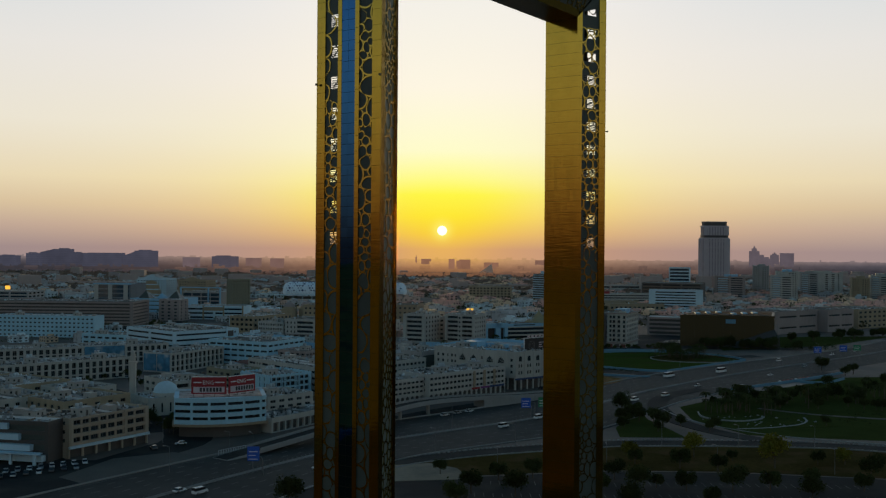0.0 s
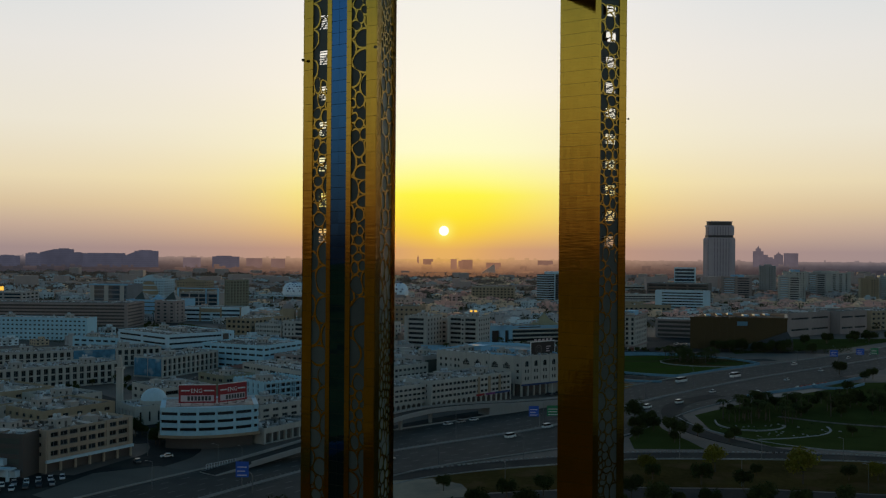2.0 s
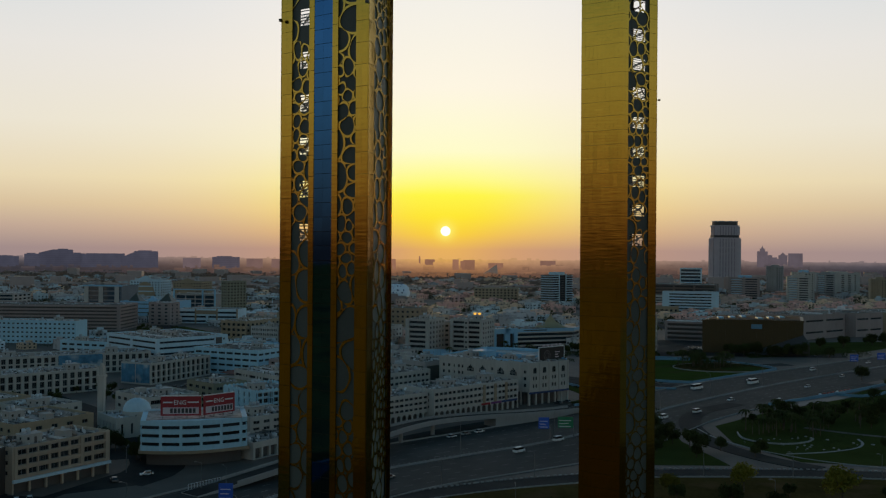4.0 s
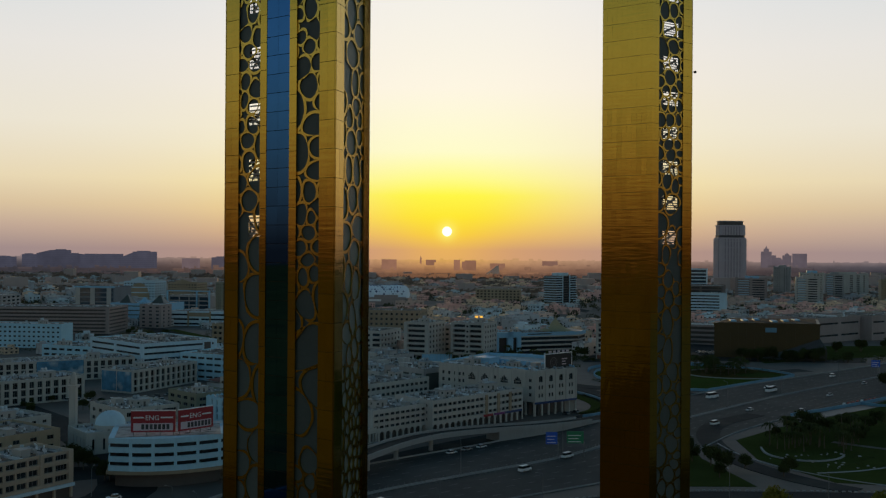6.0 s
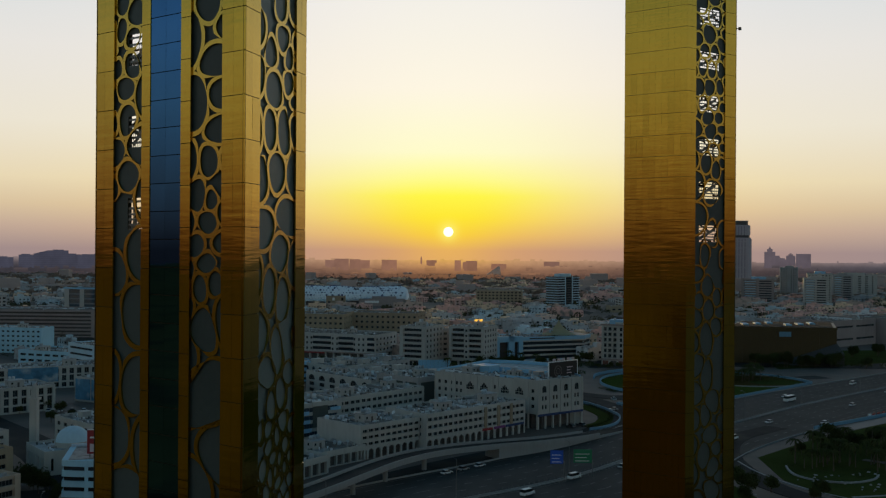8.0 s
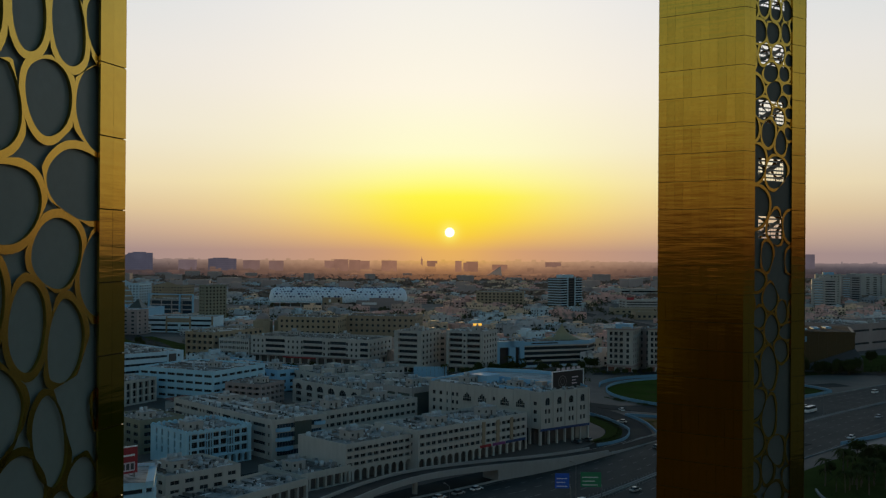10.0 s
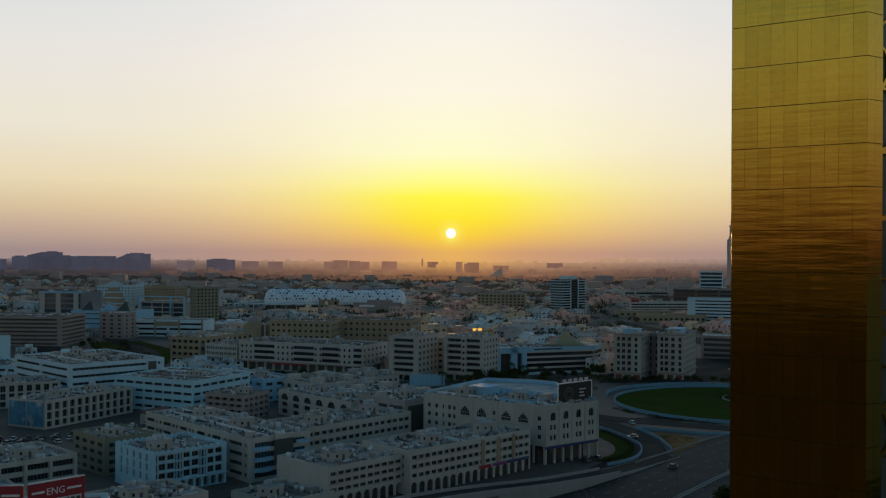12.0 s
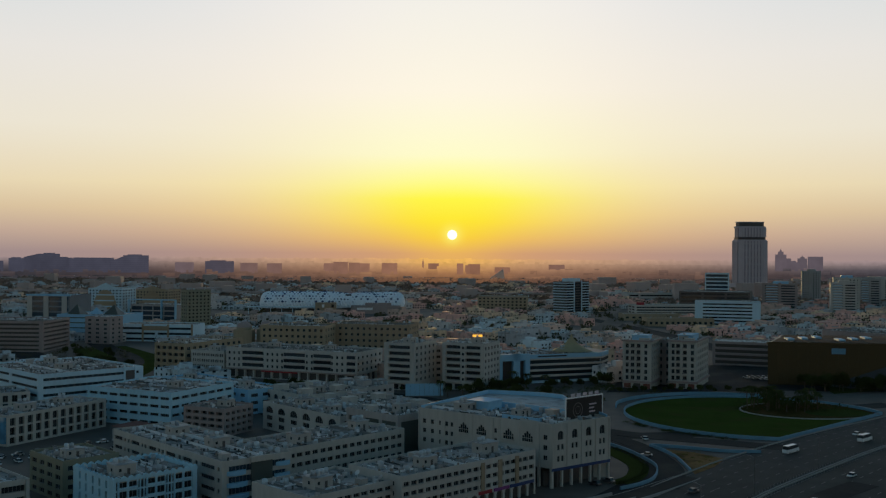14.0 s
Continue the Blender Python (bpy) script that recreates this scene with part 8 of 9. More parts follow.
rnd = random.Random(64)
for x, y in ((83, 468), (89, 473), (94, 480), (86, 461), (92, 465), (97, 457), (99, 447), (82, 448), (118, 440), (122, 446), (255, 672), (262, 690), (270, 704), (258, 640), (268, 652), (206, 534), (214, 540), (224, 536)):
    plant(FOREST[rnd.randrange(4)], x, y, rnd.uniform(0.75, 1.15), rnd.uniform(0, 360), "dark green roadside tree", "roadside trees")
rnd = random.Random(12)
woods("garden_shrubs", [(rnd.uniform(126, 215), rnd.uniform(455, 500), rnd.uniform(0.5, 1.6), rnd.uniform(0.5, 1.4)) for _ in range(90)], "clipped low garden shrubs", LEAF, 1)
woods("corner_shrubs", [(rnd.uniform(-126, -108), rnd.uniform(436, 456), rnd.uniform(1.0, 2.2), rnd.uniform(1.5, 3.5)) for _ in range(40)], "dark shrubs between mosque and office", LEAF, 7)
woods("bed_shrubs", [(176 + 24 * math.cos(k * 2.4) * (k / 70) ** 0.5, 742 + 15 * math.sin(k * 2.4) * (k / 70) ** 0.5, rnd.uniform(1.2, 2.4), rnd.uniform(1.0, 2.2)) for k in range(70)], "dark shrubs under the palms of the oval bed", LEAF, 4)
woods("wall_shrubs", [(157 + q * math.cos(a), 718 + q * math.sin(a), rnd.uniform(0.9, 1.8), rnd.uniform(0.7, 1.5)) for a, q in ((radians(rnd.uniform(196, 246)), rnd.uniform(66.5, 70.5)) for _ in range(60))],
      "dark low shrubs along the lawn wall", LEAF, 14)
woods("lot_scrub", [(rnd.uniform(95, 111), rnd.uniform(600, 628), rnd.uniform(0.4, 1.1), rnd.uniform(0.4, 0.9)) for _ in range(26)], "dry scrub on the sandy lot", LEAF_Y, 15)
clumps = []
for x, y, r, h, n in ((150, 1400, 9, 12, 8), (128, 1350, 7, 10, 5), (214, 1600, 16, 10, 9), (112, 1560, 18, 10, 12), (70, 1640, 22, 9, 14), (200, 1480, 8, 9, 8), (255, 1400, 30, 7, 18), (170, 1250, 8, 7, 5), (60, 790, 30, 5, 26),
                      (96, 806, 20, 4, 14), (30, 800, 16, 5, 14), (66, 770, 18, 3, 12), (262, 815, 34, 6, 26), (300, 812, 20, 6, 14), (178, 744, 22, 7, 22)):
    clumps += [(x + rnd.gauss(0, 0.5) * r, y + rnd.gauss(0, 0.5) * min(r, 14), rnd.uniform(2.0, 4.2), h * rnd.uniform(0.6, 1.1)) for _ in range(n)]
woods("tree_clumps", [q for q in clumps if q[1] < 1000], "dark clumps of trees and bushes", LEAF, 21)
woods("tree_clumps", [q for q in clumps if q[1] >= 1000], "street tree clumps, paled for haze", HAZED_LEAF, 22)
HEDGE = smooth_line([(62, 570), (70, 577), (76, 590), (78.5, 603), (76.5, 618), (72, 632)], 3)
woods("verge_hedge", [(x + 2.0, y, 1.3, 1.5) for x, y in HEDGE], "dark clipped hedge behind the barrier", LEAF, 5)
spots = []
for k in range(900):
    y = rnd.uniform(1000, 2600)
    spots.append((rnd.uniform(-0.46, 0.46) * y, y, rnd.uniform(3, 7), rnd.uniform(5, 10)))
for k in range(1100):
    y = rnd.uniform(2000, 3600)
    spots.append((rnd.uniform(-0.3, 0.3) * y, y, rnd.uniform(6, 16), rnd.uniform(7, 12)))
for k in range(36):
    spots.append((rnd.uniform(-350, -200), rnd.uniform(940, 1000), rnd.uniform(2, 4), rnd.uniform(3, 6)))
woods("far_trees", [q for q in spots if q[1] < 1700], "trees scattered through the far city, paled for haze", HAZED_LEAF, 2)
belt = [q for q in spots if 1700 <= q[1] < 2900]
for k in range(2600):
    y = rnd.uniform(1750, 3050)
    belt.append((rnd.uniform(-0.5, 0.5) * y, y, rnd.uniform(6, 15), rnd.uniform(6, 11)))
woods("tree_belt", belt, "tree belt far off, paled and browned for haze", FAR_LEAF, 3)

# ---- the low houses of the old quarters ----
# Wall paints, with some warm dusk haze put into the colours.
HOUSE_WALLS = [mat("house_" + nm, c, 0.7, spec=0.6, vary=0.35, big=0.05, small=0.5, per_piece=0.4, dirt=((0.16, 0.15, 0.14), 0.12, 0.54)) for nm, c in (
    ("white", (0.56, 0.66, 0.71)), ("grey", (0.42, 0.43, 0.45)), ("sand", (0.76, 0.55, 0.38)), ("rose", (0.68, 0.4, 0.34)), ("dust", (0.64, 0.46, 0.38)), ("pale", (0.6, 0.58, 0.57)))]


def house_mesh(seed):
    rng = random.Random(seed)
    w, d, h = rng.uniform(10, 19), rng.uniform(9, 16), rng.uniform(4.5, 9.0)
    bm = bmesh.new()
    box(bm, -w / 2, -d / 2, 0, w / 2, d / 2, h)
    for x0, y0, x1, y1 in ((-w / 2, -d / 2, w / 2, -d / 2 + 0.3), (-w / 2, d / 2 - 0.3, w / 2, d / 2), (-w / 2, -d / 2 + 0.3, -w / 2 + 0.3, d / 2 - 0.3), (w / 2 - 0.3, -d / 2 + 0.3, w / 2, d / 2 - 0.3)):
        box(bm, x0, y0, h + 0.002, x1, y1, h + 0.9)
    q = rng.uniform(-0.25, 0.1) * w
    box(bm, q, -1, h + 0.004, q + 4.5, 3, h + 3.2)
    wi = bmesh.new()
    for k in range(3):
        for z in (1.2, 4.6):
            x = -w / 2 + (k + 0.5) * w / 3
            box(wi, x - 0.8, -d / 2 - 0.06, z, x + 0.8, -d / 2 - 0.004, z + 1.5)
            y = -d / 2 + (k + 0.5) * d / 3
            box(wi, -w / 2 - 0.06, y - 0.7, z, -w / 2 - 0.004, y + 0.7, z + 1.5)
    clut = bmesh.new()
    for _ in range(5):
        x, y = rng.uniform(-w / 2 + 1.5, w / 2 - 1.5), rng.uniform(2.2, d / 2 - 1.2) * rng.choice((-1, 1))
        s = rng.uniform(0.5, 1.1)
        box(clut, x - s, y - s, h + 0.006, x + s, y + s, h + rng.uniform(0.9, 1.9))
    return bm, wi, clut


HOUSES = []
for k in range(10):
    bm, wi, cl = house_mesh(100 + k)
    HOUSES.append((link_mesh("house_wall", bm, HOUSE_WALLS[k % 6]), link_mesh("windows", wi, PANE), link_mesh("roof_plant", cl, ROOF_LIGHT)))
taken = [(F[0] + (Lu * math.cos(radians(a)) - Lv * math.sin(radians(a))) / 2, F[1] + (Lu * math.sin(radians(a)) + Lv * math.cos(radians(a))) / 2, 0.5 * math.hypot(Lu, Lv) * 0.92)
         for F, a, Lu, Lv, h, n in ROOFS]
taken += [(-150 + q, 1560, 34) for q in range(-110, 120, 30)] + [(215, y, 24) for y in range(880, 1600, 40)] + [(136, 738, 70), (190, 738, 60), (690, 2480, 80), (85, 590, 40), (20, 700, 20)]
taken += [(p[0] + (q[0] - p[0]) * f, p[1] + (q[1] - p[1]) * f, 42) for p, q in zip(UPPER, LOWER[1:]) for f in (0.25, 0.5, 0.75)]
taken += [(UPPER[i][0] + (UPPER[i + 1][0] - UPPER[i][0]) * k / 6 + 20, UPPER[i][1] + (UPPER[i + 1][1] - UPPER[i][1]) * k / 6 - 15, 44) for i in range(3, len(UPPER) - 1) for k in range(6)]
taken += [(-275 + k * 12, 860 - k * 10, 26) for k in range(6)] + [(-290, 960, 30), (-320, 1000, 30), (-140, 785, 14), (-60, 745, 14), (-144, 1008, 20), (-182, 946, 30), (-222, 940, 40), (-250, 1000, 40), (-262, 1080, 22), (-300, 1040, 34), (-330, 1160, 26), (-200, 890, 34), (-240, 870, 34), (-215, 830, 24), (-60, 790, 26), (-120, 825, 24), (-14, 770, 20), (225, 880, 30), (260, 910, 40), (300, 950, 40), (-90, 800, 26), (-40, 790, 20), (360, 760, 70), (300, 700, 90)] + [(190 + 40 * i, 880 + 40 * j + 8 * i, 46) for i in range(9) for j in range(2)] + [(-160 + q, 1500 + w, 40) for q in range(-120, 140, 40) for w in (0, 50)]
taken += [(150 + (x * 12), 1230 + x * 45, 22) for x in range(10)] + [(245 + 30 * i, 1455 + 5 * i, 24) for i in range(4)]
rnd = random.Random(23)
houses, far_i = 0, []
y = 830.0
spots = []
while y < 2500:
    x = -0.47 * y - 40
    while x < 0.47 * y + 40:
        px_, py_ = x + rnd.uniform(-5, 5), y + rnd.uniform(-5, 5)
        if (px_ < 170 or py_ > 1000) and all((px_ - a) ** 2 + (py_ - c) ** 2 > (r + 9) ** 2 for a, c, r in taken):
            spots.append((px_, py_))
        x += 27 + (y - 800) * 0.008
    y += 25 + (y - 800) * 0.02
gaps = []
for x, y in spots:
    if rnd.random() < 0.16:
        gaps.append((x, y, rnd.uniform(4, 8), rnd.uniform(5, 9)))
        continue
    for _ in range(1 if x > -0.14 * y else 2):
        gaps.append((x + rnd.uniform(-14, 14), y + rnd.uniform(-14, 14), rnd.uniform(1.5, 3.5), rnd.uniform(4, 8)))
    # Cooler walls to the left, warmer towards the sun for the haze there.
    k = rnd.choice((0, 1, 5, 6, 7, 0, 2, 4)) if x < -0.14 * y else rnd.choice((0, 2, 3, 4, 8, 9, 5, 1, 2, 3))
    if 0.02 * y < x < 0.1 * y and 1150 < y < 1500:
        k = rnd.choice((0, 5, 2, 4, 8, 6))
    s = rnd.uniform(0.8, 1.25) * (1 + max(0, y - 1300) * 0.00025)
    m = pose(x, y, 0, 0, 0, 45 + rnd.choice((0, 0, 90)) + rnd.uniform(-6, 6)) @ Matrix.Diagonal((s * (rnd.uniform(0.9, 2.3) if y > 1000 else rnd.uniform(0.8, 1.5)), s, s * (rnd.uniform(0.45, 1.0) if y > 1000 else rnd.uniform(0.65, 1.1)), 1))
    if houses < 300:
        hs = thing("house", m, "low flat-roofed house in a dense quarter", "house", "old quarter houses")
        for nm, me in zip(("wall", "window_set", "roof_plant"), HOUSES[k]):
            part(nm, me, None, hs, kind="" if nm == "wall" else "stuff")
        houses += 1
    else:
        far_i.append((k, m))
woods("quarter_trees", gaps, "trees between the low houses, paled for haze", HAZED_LEAF, 6)
by_wall = defaultdict(list)
for k, m in far_i:
    by_wall[k % 6].append((k, m))
for w, items in by_wall.items():
    for idx, nm, mt in ((0, "far_houses", HOUSE_WALLS[w]), (1, "far_windows", PANE)):
        vs, fs = [], []
        for k, m in items:
            me = HOUSES[k][idx]
            o = len(vs)
            vs += [tuple(m @ v.co) for v in me.vertices]
            fs += [tuple(o + i for i in p.vertices) for p in me.polygons]
        me = bpy.data.meshes.new(nm)
        me.from_pydata(vs, [], fs)
        me.materials.append(mt)
        tagged(new(nm, me), "dense low houses far off", "houses", kind="stuff")

# larger blocks farther out, and the hazy skyline beyond
def far_block(name, items, material, label, kind="stuff"):
    bm = bmesh.new()
    for x, y, w, d, h, a in items:
        k = len(bm.verts)
        box(bm, -w / 2, -d / 2, 0, w / 2, d / 2, h)
        bm.verts.ensure_lookup_table()
        bmesh.ops.transform(bm, matrix=pose(x, y, 0, 0, 0, a), verts=bm.verts[k:])
    return tagged(part(name, bm, material), label, "buildings", kind=kind)


items = []
for k in range(420):
    y = rnd.uniform(1900, 4300)
    x = rnd.uniform(-0.5, 0.5) * y
    if abs(x) < 0.12 * y and y < 3200 and rnd.random() < 0.6:
        continue
    if abs(x - 640) < 90 and y < 2600:
        continue
    h = rnd.choice((8, 10, 12, 14, 18, 22, 28)) * (1.3 if x > 0.2 * y else 1)
    items.append((x, y, rnd.uniform(12, 42), rnd.uniform(12, 30), h * (0.7 if y > 2800 else 0.85), rnd.uniform(-20, 60)))
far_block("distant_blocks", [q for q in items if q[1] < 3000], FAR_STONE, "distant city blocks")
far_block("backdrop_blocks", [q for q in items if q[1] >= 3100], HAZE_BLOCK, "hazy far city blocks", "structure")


# the skyline: dark slabs to the south-west, a tower group, and the hazy rim of the city
rnd = random.Random(41)
for x, y, w, d, h, rise in ((-1526, 3750, 30, 60, 54, 0), (-1462, 3750, 52, 60, 58, 12), (-1408, 3752, 46, 60, 70, 0), (-1362, 3755, 40, 60, 56, 0), (-1300, 3760, 64, 60, 54, 3), (-1228, 3750, 72, 60, 54, 3), (-1158, 3750, 46, 60, 46, 18),
                            (-1102, 3745, 71, 60, 66, 0), (-810, 3755, 88, 60, 47, 0), (-1620, 3760, 60, 60, 44, 0), (-1690, 3700, 60, 60, 40, 5)):
    bm = bmesh.new()
    v = [bm.verts.new(c) for c in ((-w / 2, -d / 2, 0), (w / 2, -d / 2, 0), (w / 2, d / 2, 0), (-w / 2, d / 2, 0),
                                   (-w / 2, -d / 2, h), (w / 2, -d / 2, h + rise), (w / 2, d / 2, h + rise), (-w / 2, d / 2, h))]
    for q in ((4, 5, 6, 7), (0, 1, 5, 4), (1, 2, 6, 5), (2, 3, 7, 6), (3, 0, 4, 7)):
        bm.faces.new([v[i] for i in q])
    box(bm, -w / 3, -d / 3, h - 1, w / 5, d / 3, h + 3)
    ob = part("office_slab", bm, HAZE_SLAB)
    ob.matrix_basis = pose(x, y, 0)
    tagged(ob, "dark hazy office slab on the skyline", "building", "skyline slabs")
for x, y, w, d, h, cap in ((1370, 4400, 34, 40, 82, 24), (1398, 4412, 24, 40, 66, 0), (1420, 4412, 22, 40, 56, 0), (1441, 4412, 22, 40, 50, 0), (1459, 4400, 26, 40, 66, 12), (1513, 4400, 48, 44, 74, 0), (-675, 3600, 48, 50, 43, 0), (-607, 3700, 43, 50, 41, 0), (-112, 4380, 7, 7, 46, 8),
                          (-421, 3720, 30, 50, 42, 0), (-381, 3730, 46, 50, 47, 0), (-332, 3720, 34, 50, 45, 0), (-296, 3720, 30, 50, 42, 0), (-208, 3700, 51, 50, 44, 0), (36, 3700, 22, 50, 44, 0), (62, 3700, 16, 50, 38, 0), (85, 3710, 40, 50, 42, 0), (177, 3600, 50, 50, 33, 0), (432, 4300, 60, 50, 35, 0), (-67, 4300, 42, 50, 38, 0), (-973, 3900, 56, 50, 41, 0)):
    bm = boxes((-w / 2, -d / 2, 0, w / 2, d / 2, h))
    if cap:
        k = len(bm.verts)
        box(bm, -w / 4, -d / 4, h, w / 4, d / 4, h + cap * 0.5)
        cyl(bm, (0, 0, h + cap * 0.5), (0, 0, h + cap), w / 6, 0.5, 8)
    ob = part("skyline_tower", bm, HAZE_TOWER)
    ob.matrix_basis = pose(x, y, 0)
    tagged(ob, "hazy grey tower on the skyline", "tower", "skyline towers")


def rim(name, y, lo, hi, material, seed, step):
    """A plain glowing backdrop of far roofs and painted haze along the horizon."""
    rng = random.Random(seed)
    bm = bmesh.new()
    x = -2600.0
    while x < 2600:
        w = rng.uniform(0.4, 1.6) * step
        h = lo + (hi - lo) * rng.random() ** 3
        v = [bm.verts.new(c) for c in ((x, y, -2), (x + w, y, -2), (x + w, y, h), (x, y, h))]
        bm.faces.new(v)
        x += w
    tagged(part(name, bm, material), "hazy distant city edge", "backdrop", kind="structure")


# a wide wood before the skyline, its leaves glowing with painted haze
wood = random.Random(77)
woods("backdrop_wood", [(wood.uniform(-520, 760), wood.uniform(2720, 3060), wood.uniform(9, 15), wood.uniform(9, 14)) for k in range(620)], "wide wood before the skyline, haze painted into its glow", HAZE_LEAF, 9)
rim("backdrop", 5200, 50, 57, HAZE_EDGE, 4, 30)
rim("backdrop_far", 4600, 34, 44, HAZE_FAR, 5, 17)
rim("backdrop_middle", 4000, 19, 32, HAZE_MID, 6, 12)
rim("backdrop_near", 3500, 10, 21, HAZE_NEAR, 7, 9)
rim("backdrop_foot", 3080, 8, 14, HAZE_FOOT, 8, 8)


# ---- vehicles ----
def loft(bm, profiles):
    """A body lofted through closed outlines of equal count."""
    rows = [[bm.verts.new(p) for p in ring_] for ring_ in profiles]
    n = len(rows[0])
    for a, b in zip(rows, rows[1:]):
        for i in range(n):
            bm.faces.new((a[i], a[(i + 1) % n], b[(i + 1) % n], b[i]))
    bm.faces.new(rows[0][::-1])
    bm.faces.new(rows[-1])
    bmesh.ops.recalc_face_normals(bm, faces=bm.faces)


def car_parts(length, width, height, van):
    """Meshes of a car or van that points along +y: body, glass, wheel."""
    h, w, b2 = length / 2, width / 2, bmesh.new()
    waist = height * (0.56 if van else 0.52)

    def outline(z, front, rear, half):
        return [(-half, -rear, z), (half, -rear, z), (half * 1.0, 0, z), (half * 0.92, front, z), (-half * 0.92, front, z), (-half, 0, z)]

    loft(b2, [outline(0.28, h - 0.1, h - 0.1, w * 0.95), outline(0.55, h, h, w), outline(waist, h - (0.25 if van else 0.3), h - 0.08, w * 0.98)])
    k = 0.22 * length if van else 0.12 * length
    r = 0.06 * length if van else 0.2 * length
    g2 = bmesh.new()
    loft(g2, [outline(waist + 0.002, h - 0.9 if van else h - 0.27 * length, h - 0.15 if van else h - 0.12 * length, w * 0.95),
              outline(height - 0.1, h - 1.5 if van else h - 0.42 * length, h - 0.3 if van else h - r, w * 0.82)])
    t2 = boxes((-w * 0.8, -h + (0.3 if van else r + 0.05), height - 0.1 + 0.002, w * 0.8, h - (1.55 if van else 0.44 * length), height))
    wh = bmesh.new()
    cyl(wh, (-0.12, 0, 0), (0.12, 0, 0), 0.34, n=12)
    return b2, g2, t2, wh


FLEET = {}
for key, dims, paint, lab, cat in (("car", (4.6, 1.85, 1.5, False), CAR_WHITE, "white saloon car on the asphalt", "car"), ("dark_car", (4.7, 1.9, 1.7, False), CAR_DARK, "dark car on the asphalt", "car"),
                                   ("silver_car", (4.6, 1.85, 1.6, False), CAR_SILVER, "silver car on the asphalt", "car"), ("van", (5.4, 2.0, 2.2, True), CAR_WHITE, "white minibus on the highway", "van"),
                                   ("bus", (9.5, 2.5, 3.1, True), CAR_WHITE, "white bus on the highway", "bus")):
    b2, g2, t2, wh = car_parts(*dims)
    FLEET[key] = [link_mesh("body", b2, paint), link_mesh("cabin", g2, PANE), link_mesh("roof_panel", t2, paint), link_mesh("wheel", wh, RUBBER), dims, lab, cat]


b2 = bmesh.new()
cyl(b2, (-0.135, 0, 0), (0.135, 0, 0), 0.19, n=8)
HUB_MESH = link_mesh("hub", b2, HUB)


def park(key, x, y, turn, z=0.1, group=""):
    body, glass, top, wheel, dims, lab, cat = FLEET[key]
    v = thing(cat, pose(x, y, z, 0, 0, turn), lab, cat, group)
    part("body", body, None, v)
    part("cabin_glass", glass, None, v, "dark cabin windows")
    part("roof_panel", top, None, v)
    for sx in (-1, 1):
        for sy in (-1, 1):
            o = part("wheel", wheel, None, v)
            o.matrix_basis = pose(sx * (dims[1] / 2 - 0.1), sy * dims[0] * 0.31, 0.34)
            if group == "highway traffic":
                part("hub", HUB_MESH, None, o, "metal hub")


for key, x, y, turn in (("car", -84, 324, -36), ("van", -77, 322, -36), ("bus", 143, 629, -46), ("van", 122, 545, -46), ("van", 102, 528, -46), ("car", 185, 669, 134), ("van", 244, 724, -46), ("car", 250, 690, -46),
                        ("van", 28, 446, -46), ("van", 46, 470, -46), ("silver_car", 66, 488, -46), ("bus", 183, 655, -46), ("car", 150, 586, 134), ("car", 175, 585, 134),
                        ("car", 300, 770, 134), ("car", 330, 800, -46), ("car", 210, 640, 134), ("dark_car", 88, 560, -46), ("dark_car", 57, 570.3, 38), ("dark_car", 62.2, 574.4, 40), ("silver_car", -20, 400, -40), ("car", -44, 360, 144)):
    park(key, x, y, turn, group="highway traffic")
rnd = random.Random(77)
for k in range(16):
    x = -176 + k * 3.1
    park(rnd.choice(("car", "silver_car", "dark_car", "car")), x, 343 + (x + 160) * 0.75, rnd.choice((20, 200)) + rnd.uniform(-4, 4), 0.08, "cars parked by the offices")
for k in range(10):
    x = -160 + k * 3.4
    park(rnd.choice(("silver_car", "dark_car", "car")), x, 334 + (x + 160) * 0.75, rnd.choice((20, 200)), 0.08, "cars parked by the offices")
for k in range(9):
    park(rnd.choice(("silver_car", "dark_car", "car")), -158 + k * 5.5, 595 + k * 5, 45, 0.08, "cars parked by the banner office")
for x, y, a in ((-80, 452, 50), (-70, 447, 60), (-64, 462, 150), (-58, 470, 40), (-104, 402, 120), (8, 482, -46), (2, 476, -46), (14, 488, -46), (-112, 392, 30),
                (215, 860, 70), (220, 856, 70), (212, 872, 70), (226, 868, 70), (84, 620, 80), (90, 655, 10)):
    park(rnd.choice(("car", "silver_car", "dark_car")), x, y, a, 0.1, "street cars")

for k in range(11):
    park(rnd.choice(("silver_car", "dark_car", "car", "dark_car")), -176 + (k % 13) * 4.6, 590 + (k % 13) * 5.4 + (k // 13) * 13, 135 + rnd.uniform(-5, 5), 0.08, "cars parked by the banner office")
for k in range(14):
    park(rnd.choice(("silver_car", "dark_car", "car")), -222 + k * 5.5, 600 + k * 0.6 + rnd.uniform(-0.5, 0.5), 10, 0.08, "cars along the side street")
for k in range(12):
    park(rnd.choice(("silver_car", "dark_car", "car")), 196 + (k % 6) * 3.4, 862 + (k // 6) * 9, 66, 0.1, "cars parked by the cream towers")

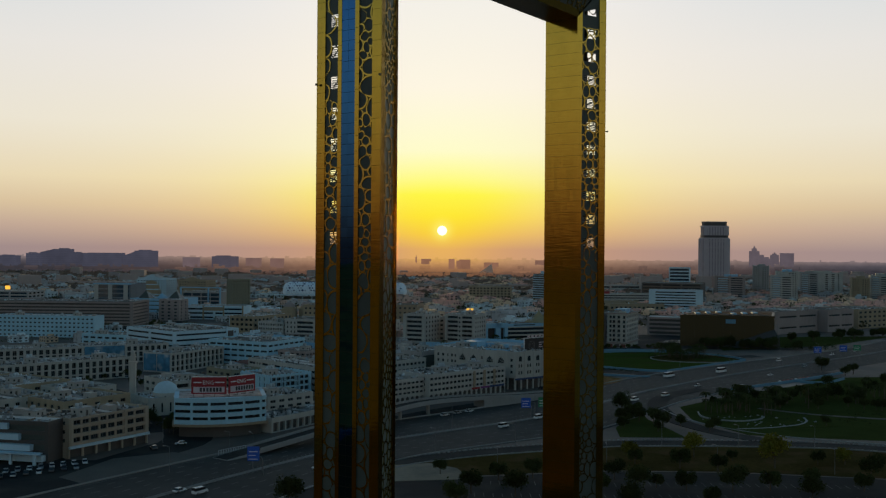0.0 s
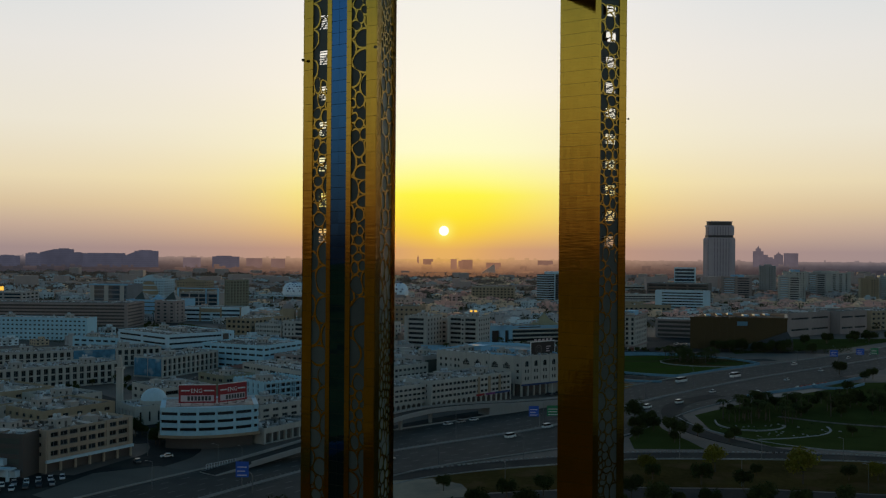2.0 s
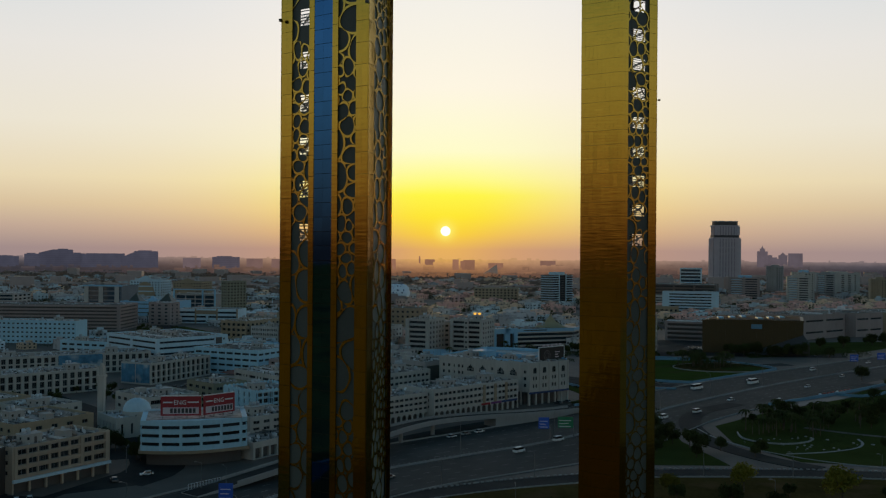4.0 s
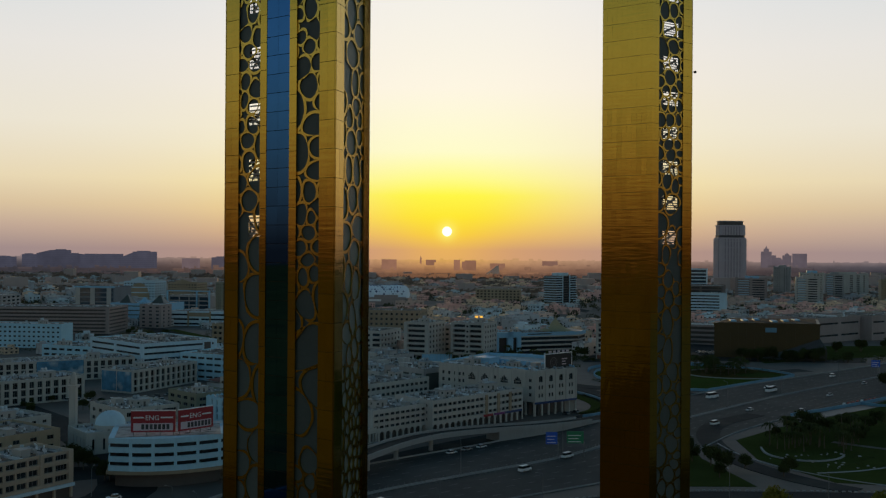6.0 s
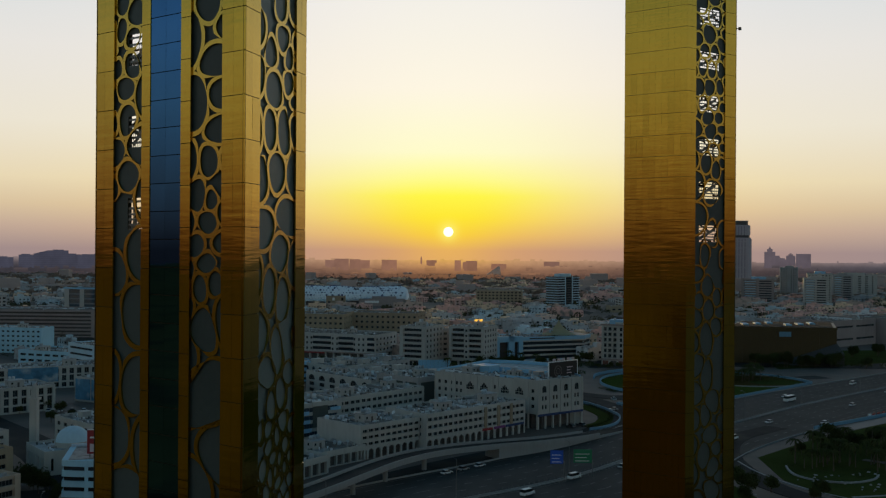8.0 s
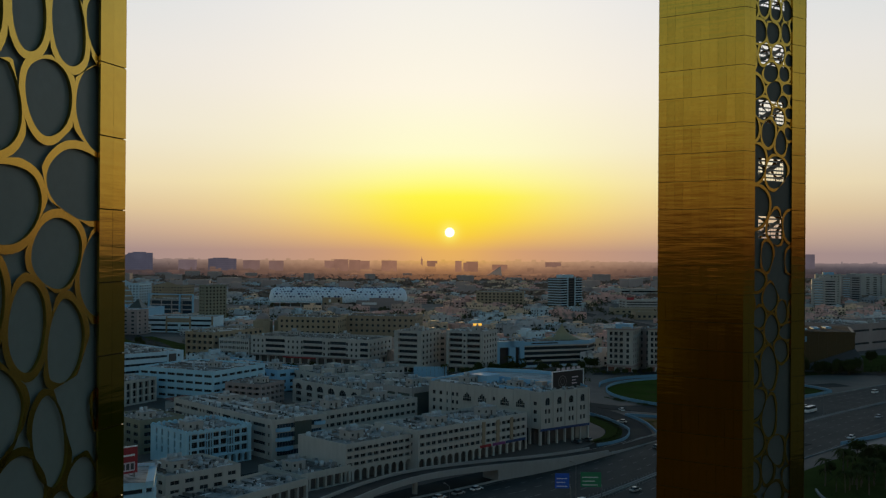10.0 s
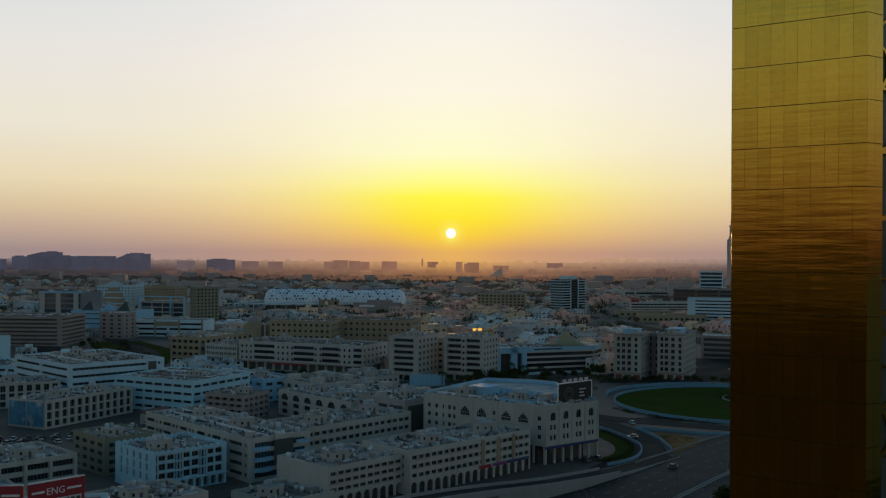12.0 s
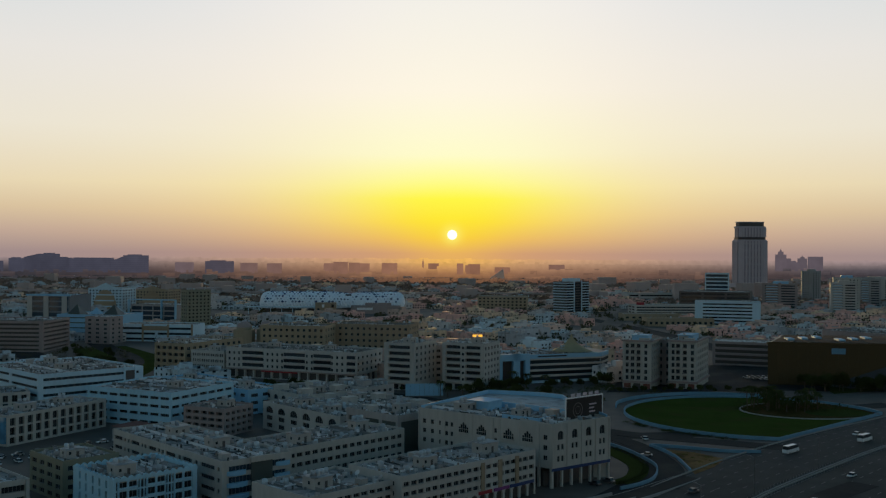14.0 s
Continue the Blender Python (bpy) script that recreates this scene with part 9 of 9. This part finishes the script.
# ---- road signs, lamps, fences ----
def gantry(x, y, turn, boards, label):
    """A steel post with an arm that bends over the road, and its boards."""
    g = thing("road_sign", pose(x, y, 0, 0, 0, turn), label, "road sign", "highway signs")
    b2 = bmesh.new()
    cyl(b2, (0, 0, 0), (0, 0, 5.5), 0.2, 0.17, 10)
    cyl(b2, (0, 0, 5.5), (-0.6, 0, 6.6), 0.17, 0.15, 8)
    cyl(b2, (-0.6, 0, 6.6), (-3.0, 0, 7.2), 0.15, 0.12, 8)
    part("post", b2, STEEL, g)
    for x0, w, h, m in boards:
        board = part("board", boxes((x0, -0.2, 5.2, x0 + w, -0.12, 5.2 + h)), m, g, "plain direction board")
        for k in range(3):
            part("text_bar", boxes((x0 + 0.5, -0.23, 5.7 + k * h * 0.26, x0 + w * (0.85 - 0.15 * (k % 2)), -0.2, 5.95 + k * h * 0.26)), SIGN_WHITE, board, "white bar")


gantry(-61.5, 348, 0, [(-5.4, 4.2, 5.0, BLUE_SIGN)], "blue direction sign on a bent steel post")
gantry(42.5, 470, 0, [(-4.8, 4.4, 4.6, BLUE_SIGN)], "blue direction sign on a bent steel post")
gantry(52.5, 472, 0, [(-6.6, 6.4, 4.6, GREEN_SIGN)], "green direction sign on a bent steel post")
for x, y, m in ((278, 735, BLUE_SIGN), (302, 748, BLUE_SIGN), (314, 752, GREEN_SIGN)):
    gantry(x, y, 0, [(-5.0, 5.6, 4.6, m)], "direction sign beside the highway")


def lamp_post(x, y, turn, h=11.0):
    g = thing("street_lamp", pose(x, y, 0, 0, 0, turn), "thin grey street lamp beside the road", "street lamp", "street lamps")
    b2 = bmesh.new()
    cyl(b2, (0, 0, 0), (0, 0, h), 0.13, 0.07, 8)
    part("pole", b2, STEEL, g)
    b2 = bmesh.new()
    cyl(b2, (0, 0, h), (1.6, 0, h + 0.5), 0.06, 0.05, 6)
    arm = part("arm", b2, STEEL, g)
    part("lamp_head", boxes((1.4, -0.18, h + 0.42, 2.3, 0.18, h + 0.6)), STEEL, arm)


mid = along(UPPER[:-1] + UPPER[-1:], LOWER[1:], 0.5)
for i in range(2, len(mid) - 1):
    p, q = Vector(mid[i]), Vector(mid[i + 1])
    n = max(1, int((q - p).length / 45))
    for k in range(n):
        c = p + (q - p) * (k / n)
        lamp_post(c.x, c.y, 135, 13)
for x, y in ((-2, 392), (30, 402), (60, 412), (90, 408), (120, 404), (150, 402), (-20, 352), (20, 352), (60, 362), (100, 362), (140, 356), (-95, 352), (-80, 381), (-112, 405), (-150, 440)):
    lamp_post(x, y, rnd.choice((0, 90, 200)), 9)

# green-white railing beside the ramp and the blue hoarding
rail = thing("fence", pose(-74, 392, 0, 0, 0, 52), "pale upright railing at the street corner", "fence")
for k in range(16):
    part("post", boxes((-16 + k * 1.2, -0.06, 0, -15.88 + k * 1.2, 0.06, 2.4)), SIGN_WHITE, rail)
part("top_bar", boxes((-16, -0.05, 2.3, 2.2, 0.05, 2.4)), SIGN_WHITE, rail)
hoard = thing("hoarding", pose(-17, 778, 0, 0, 0, 6), "pale blue panel hoarding before the apartments", "hoarding")
for k in range(8):
    part("panel", boxes((k * 2.6, 0, 0.4, k * 2.6 + 2.5, 0.12, 7.0)), SKY_PAINT, hoard)
part("footing", boxes((0, -0.1, 0, 20.7, 0.3, 0.4)), CONCRETE, hoard)

# red and white blocks on the bridge, pale boulders in the garden
for k in range(8):
    q = k / 7
    ob = part("road_block", boxes((-1.2, -0.3, 0, 1.2, 0.3, 0.9), (-1.0, -0.2, 0.9, 1.0, 0.2, 1.2)), RED_BLOCK if k % 4 else SIGN_WHITE)
    ob.matrix_basis = pose(205 + 24 * q, 607 + 19.5 * q, 0.1, 0, 0, 41)
    tagged(ob, "red plastic road block on the bridge" if k % 4 else "white plastic road block on the bridge", "road block", "bridge road blocks")
rnd = random.Random(55)
for k in range(34):
    b2 = bmesh.new()
    bmesh.ops.create_icosphere(b2, subdivisions=2, radius=1.0)
    for v in b2.verts:
        v.co = Vector((v.co.x * 1.3, v.co.y, v.co.z * 0.6)) * (1 + 0.3 * noise.noise(v.co * 1.7 + Vector((k, 0, 0))))
    ob = part("boulder", b2, BOULDER)
    a = rnd.uniform(0, 6.283)
    s = rnd.uniform(0.25, 0.6)
    ob.matrix_basis = pose(150 + 28 * math.cos(a) * rnd.random() ** 0.5, 468 + 16 * math.sin(a) * rnd.random() ** 0.5, 0.35, 0, 0, rnd.uniform(0, 360)) @ Matrix.Diagonal((s, s, s, 1))
    tagged(ob, "pale boulder in the garden bed", "boulder", "garden boulders")

# railway viaduct and white sail roof far off
bm = boxes((-900, 2000, 7, 1200, 2010, 10))
for k in range(52):
    box(bm, -890 + k * 40, 2002, 0, -887 + k * 40, 2008, 7)
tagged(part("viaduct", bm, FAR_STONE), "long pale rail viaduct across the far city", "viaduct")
for x, y, s in ((138, 3050, 1.0),):
    bm = bmesh.new()
    v = [bm.verts.new(c) for c in ((-26, 0, 8), (18, 0, 8), (16, 10, 8), (14, 4, 36), (-4, 4, 20), (-2, 10, 16))]
    for q in ((0, 1, 3), (0, 3, 4), (1, 2, 3), (2, 5, 3), (0, 4, 5)):
        bm.faces.new([v[i] for i in q])
    bmesh.ops.recalc_face_normals(bm, faces=bm.faces)
    ob = part("sail_roof", bm, SAIL)
    ob.matrix_basis = pose(x, y, 0)
    tagged(ob, "white sail-shaped roof far off", "building")
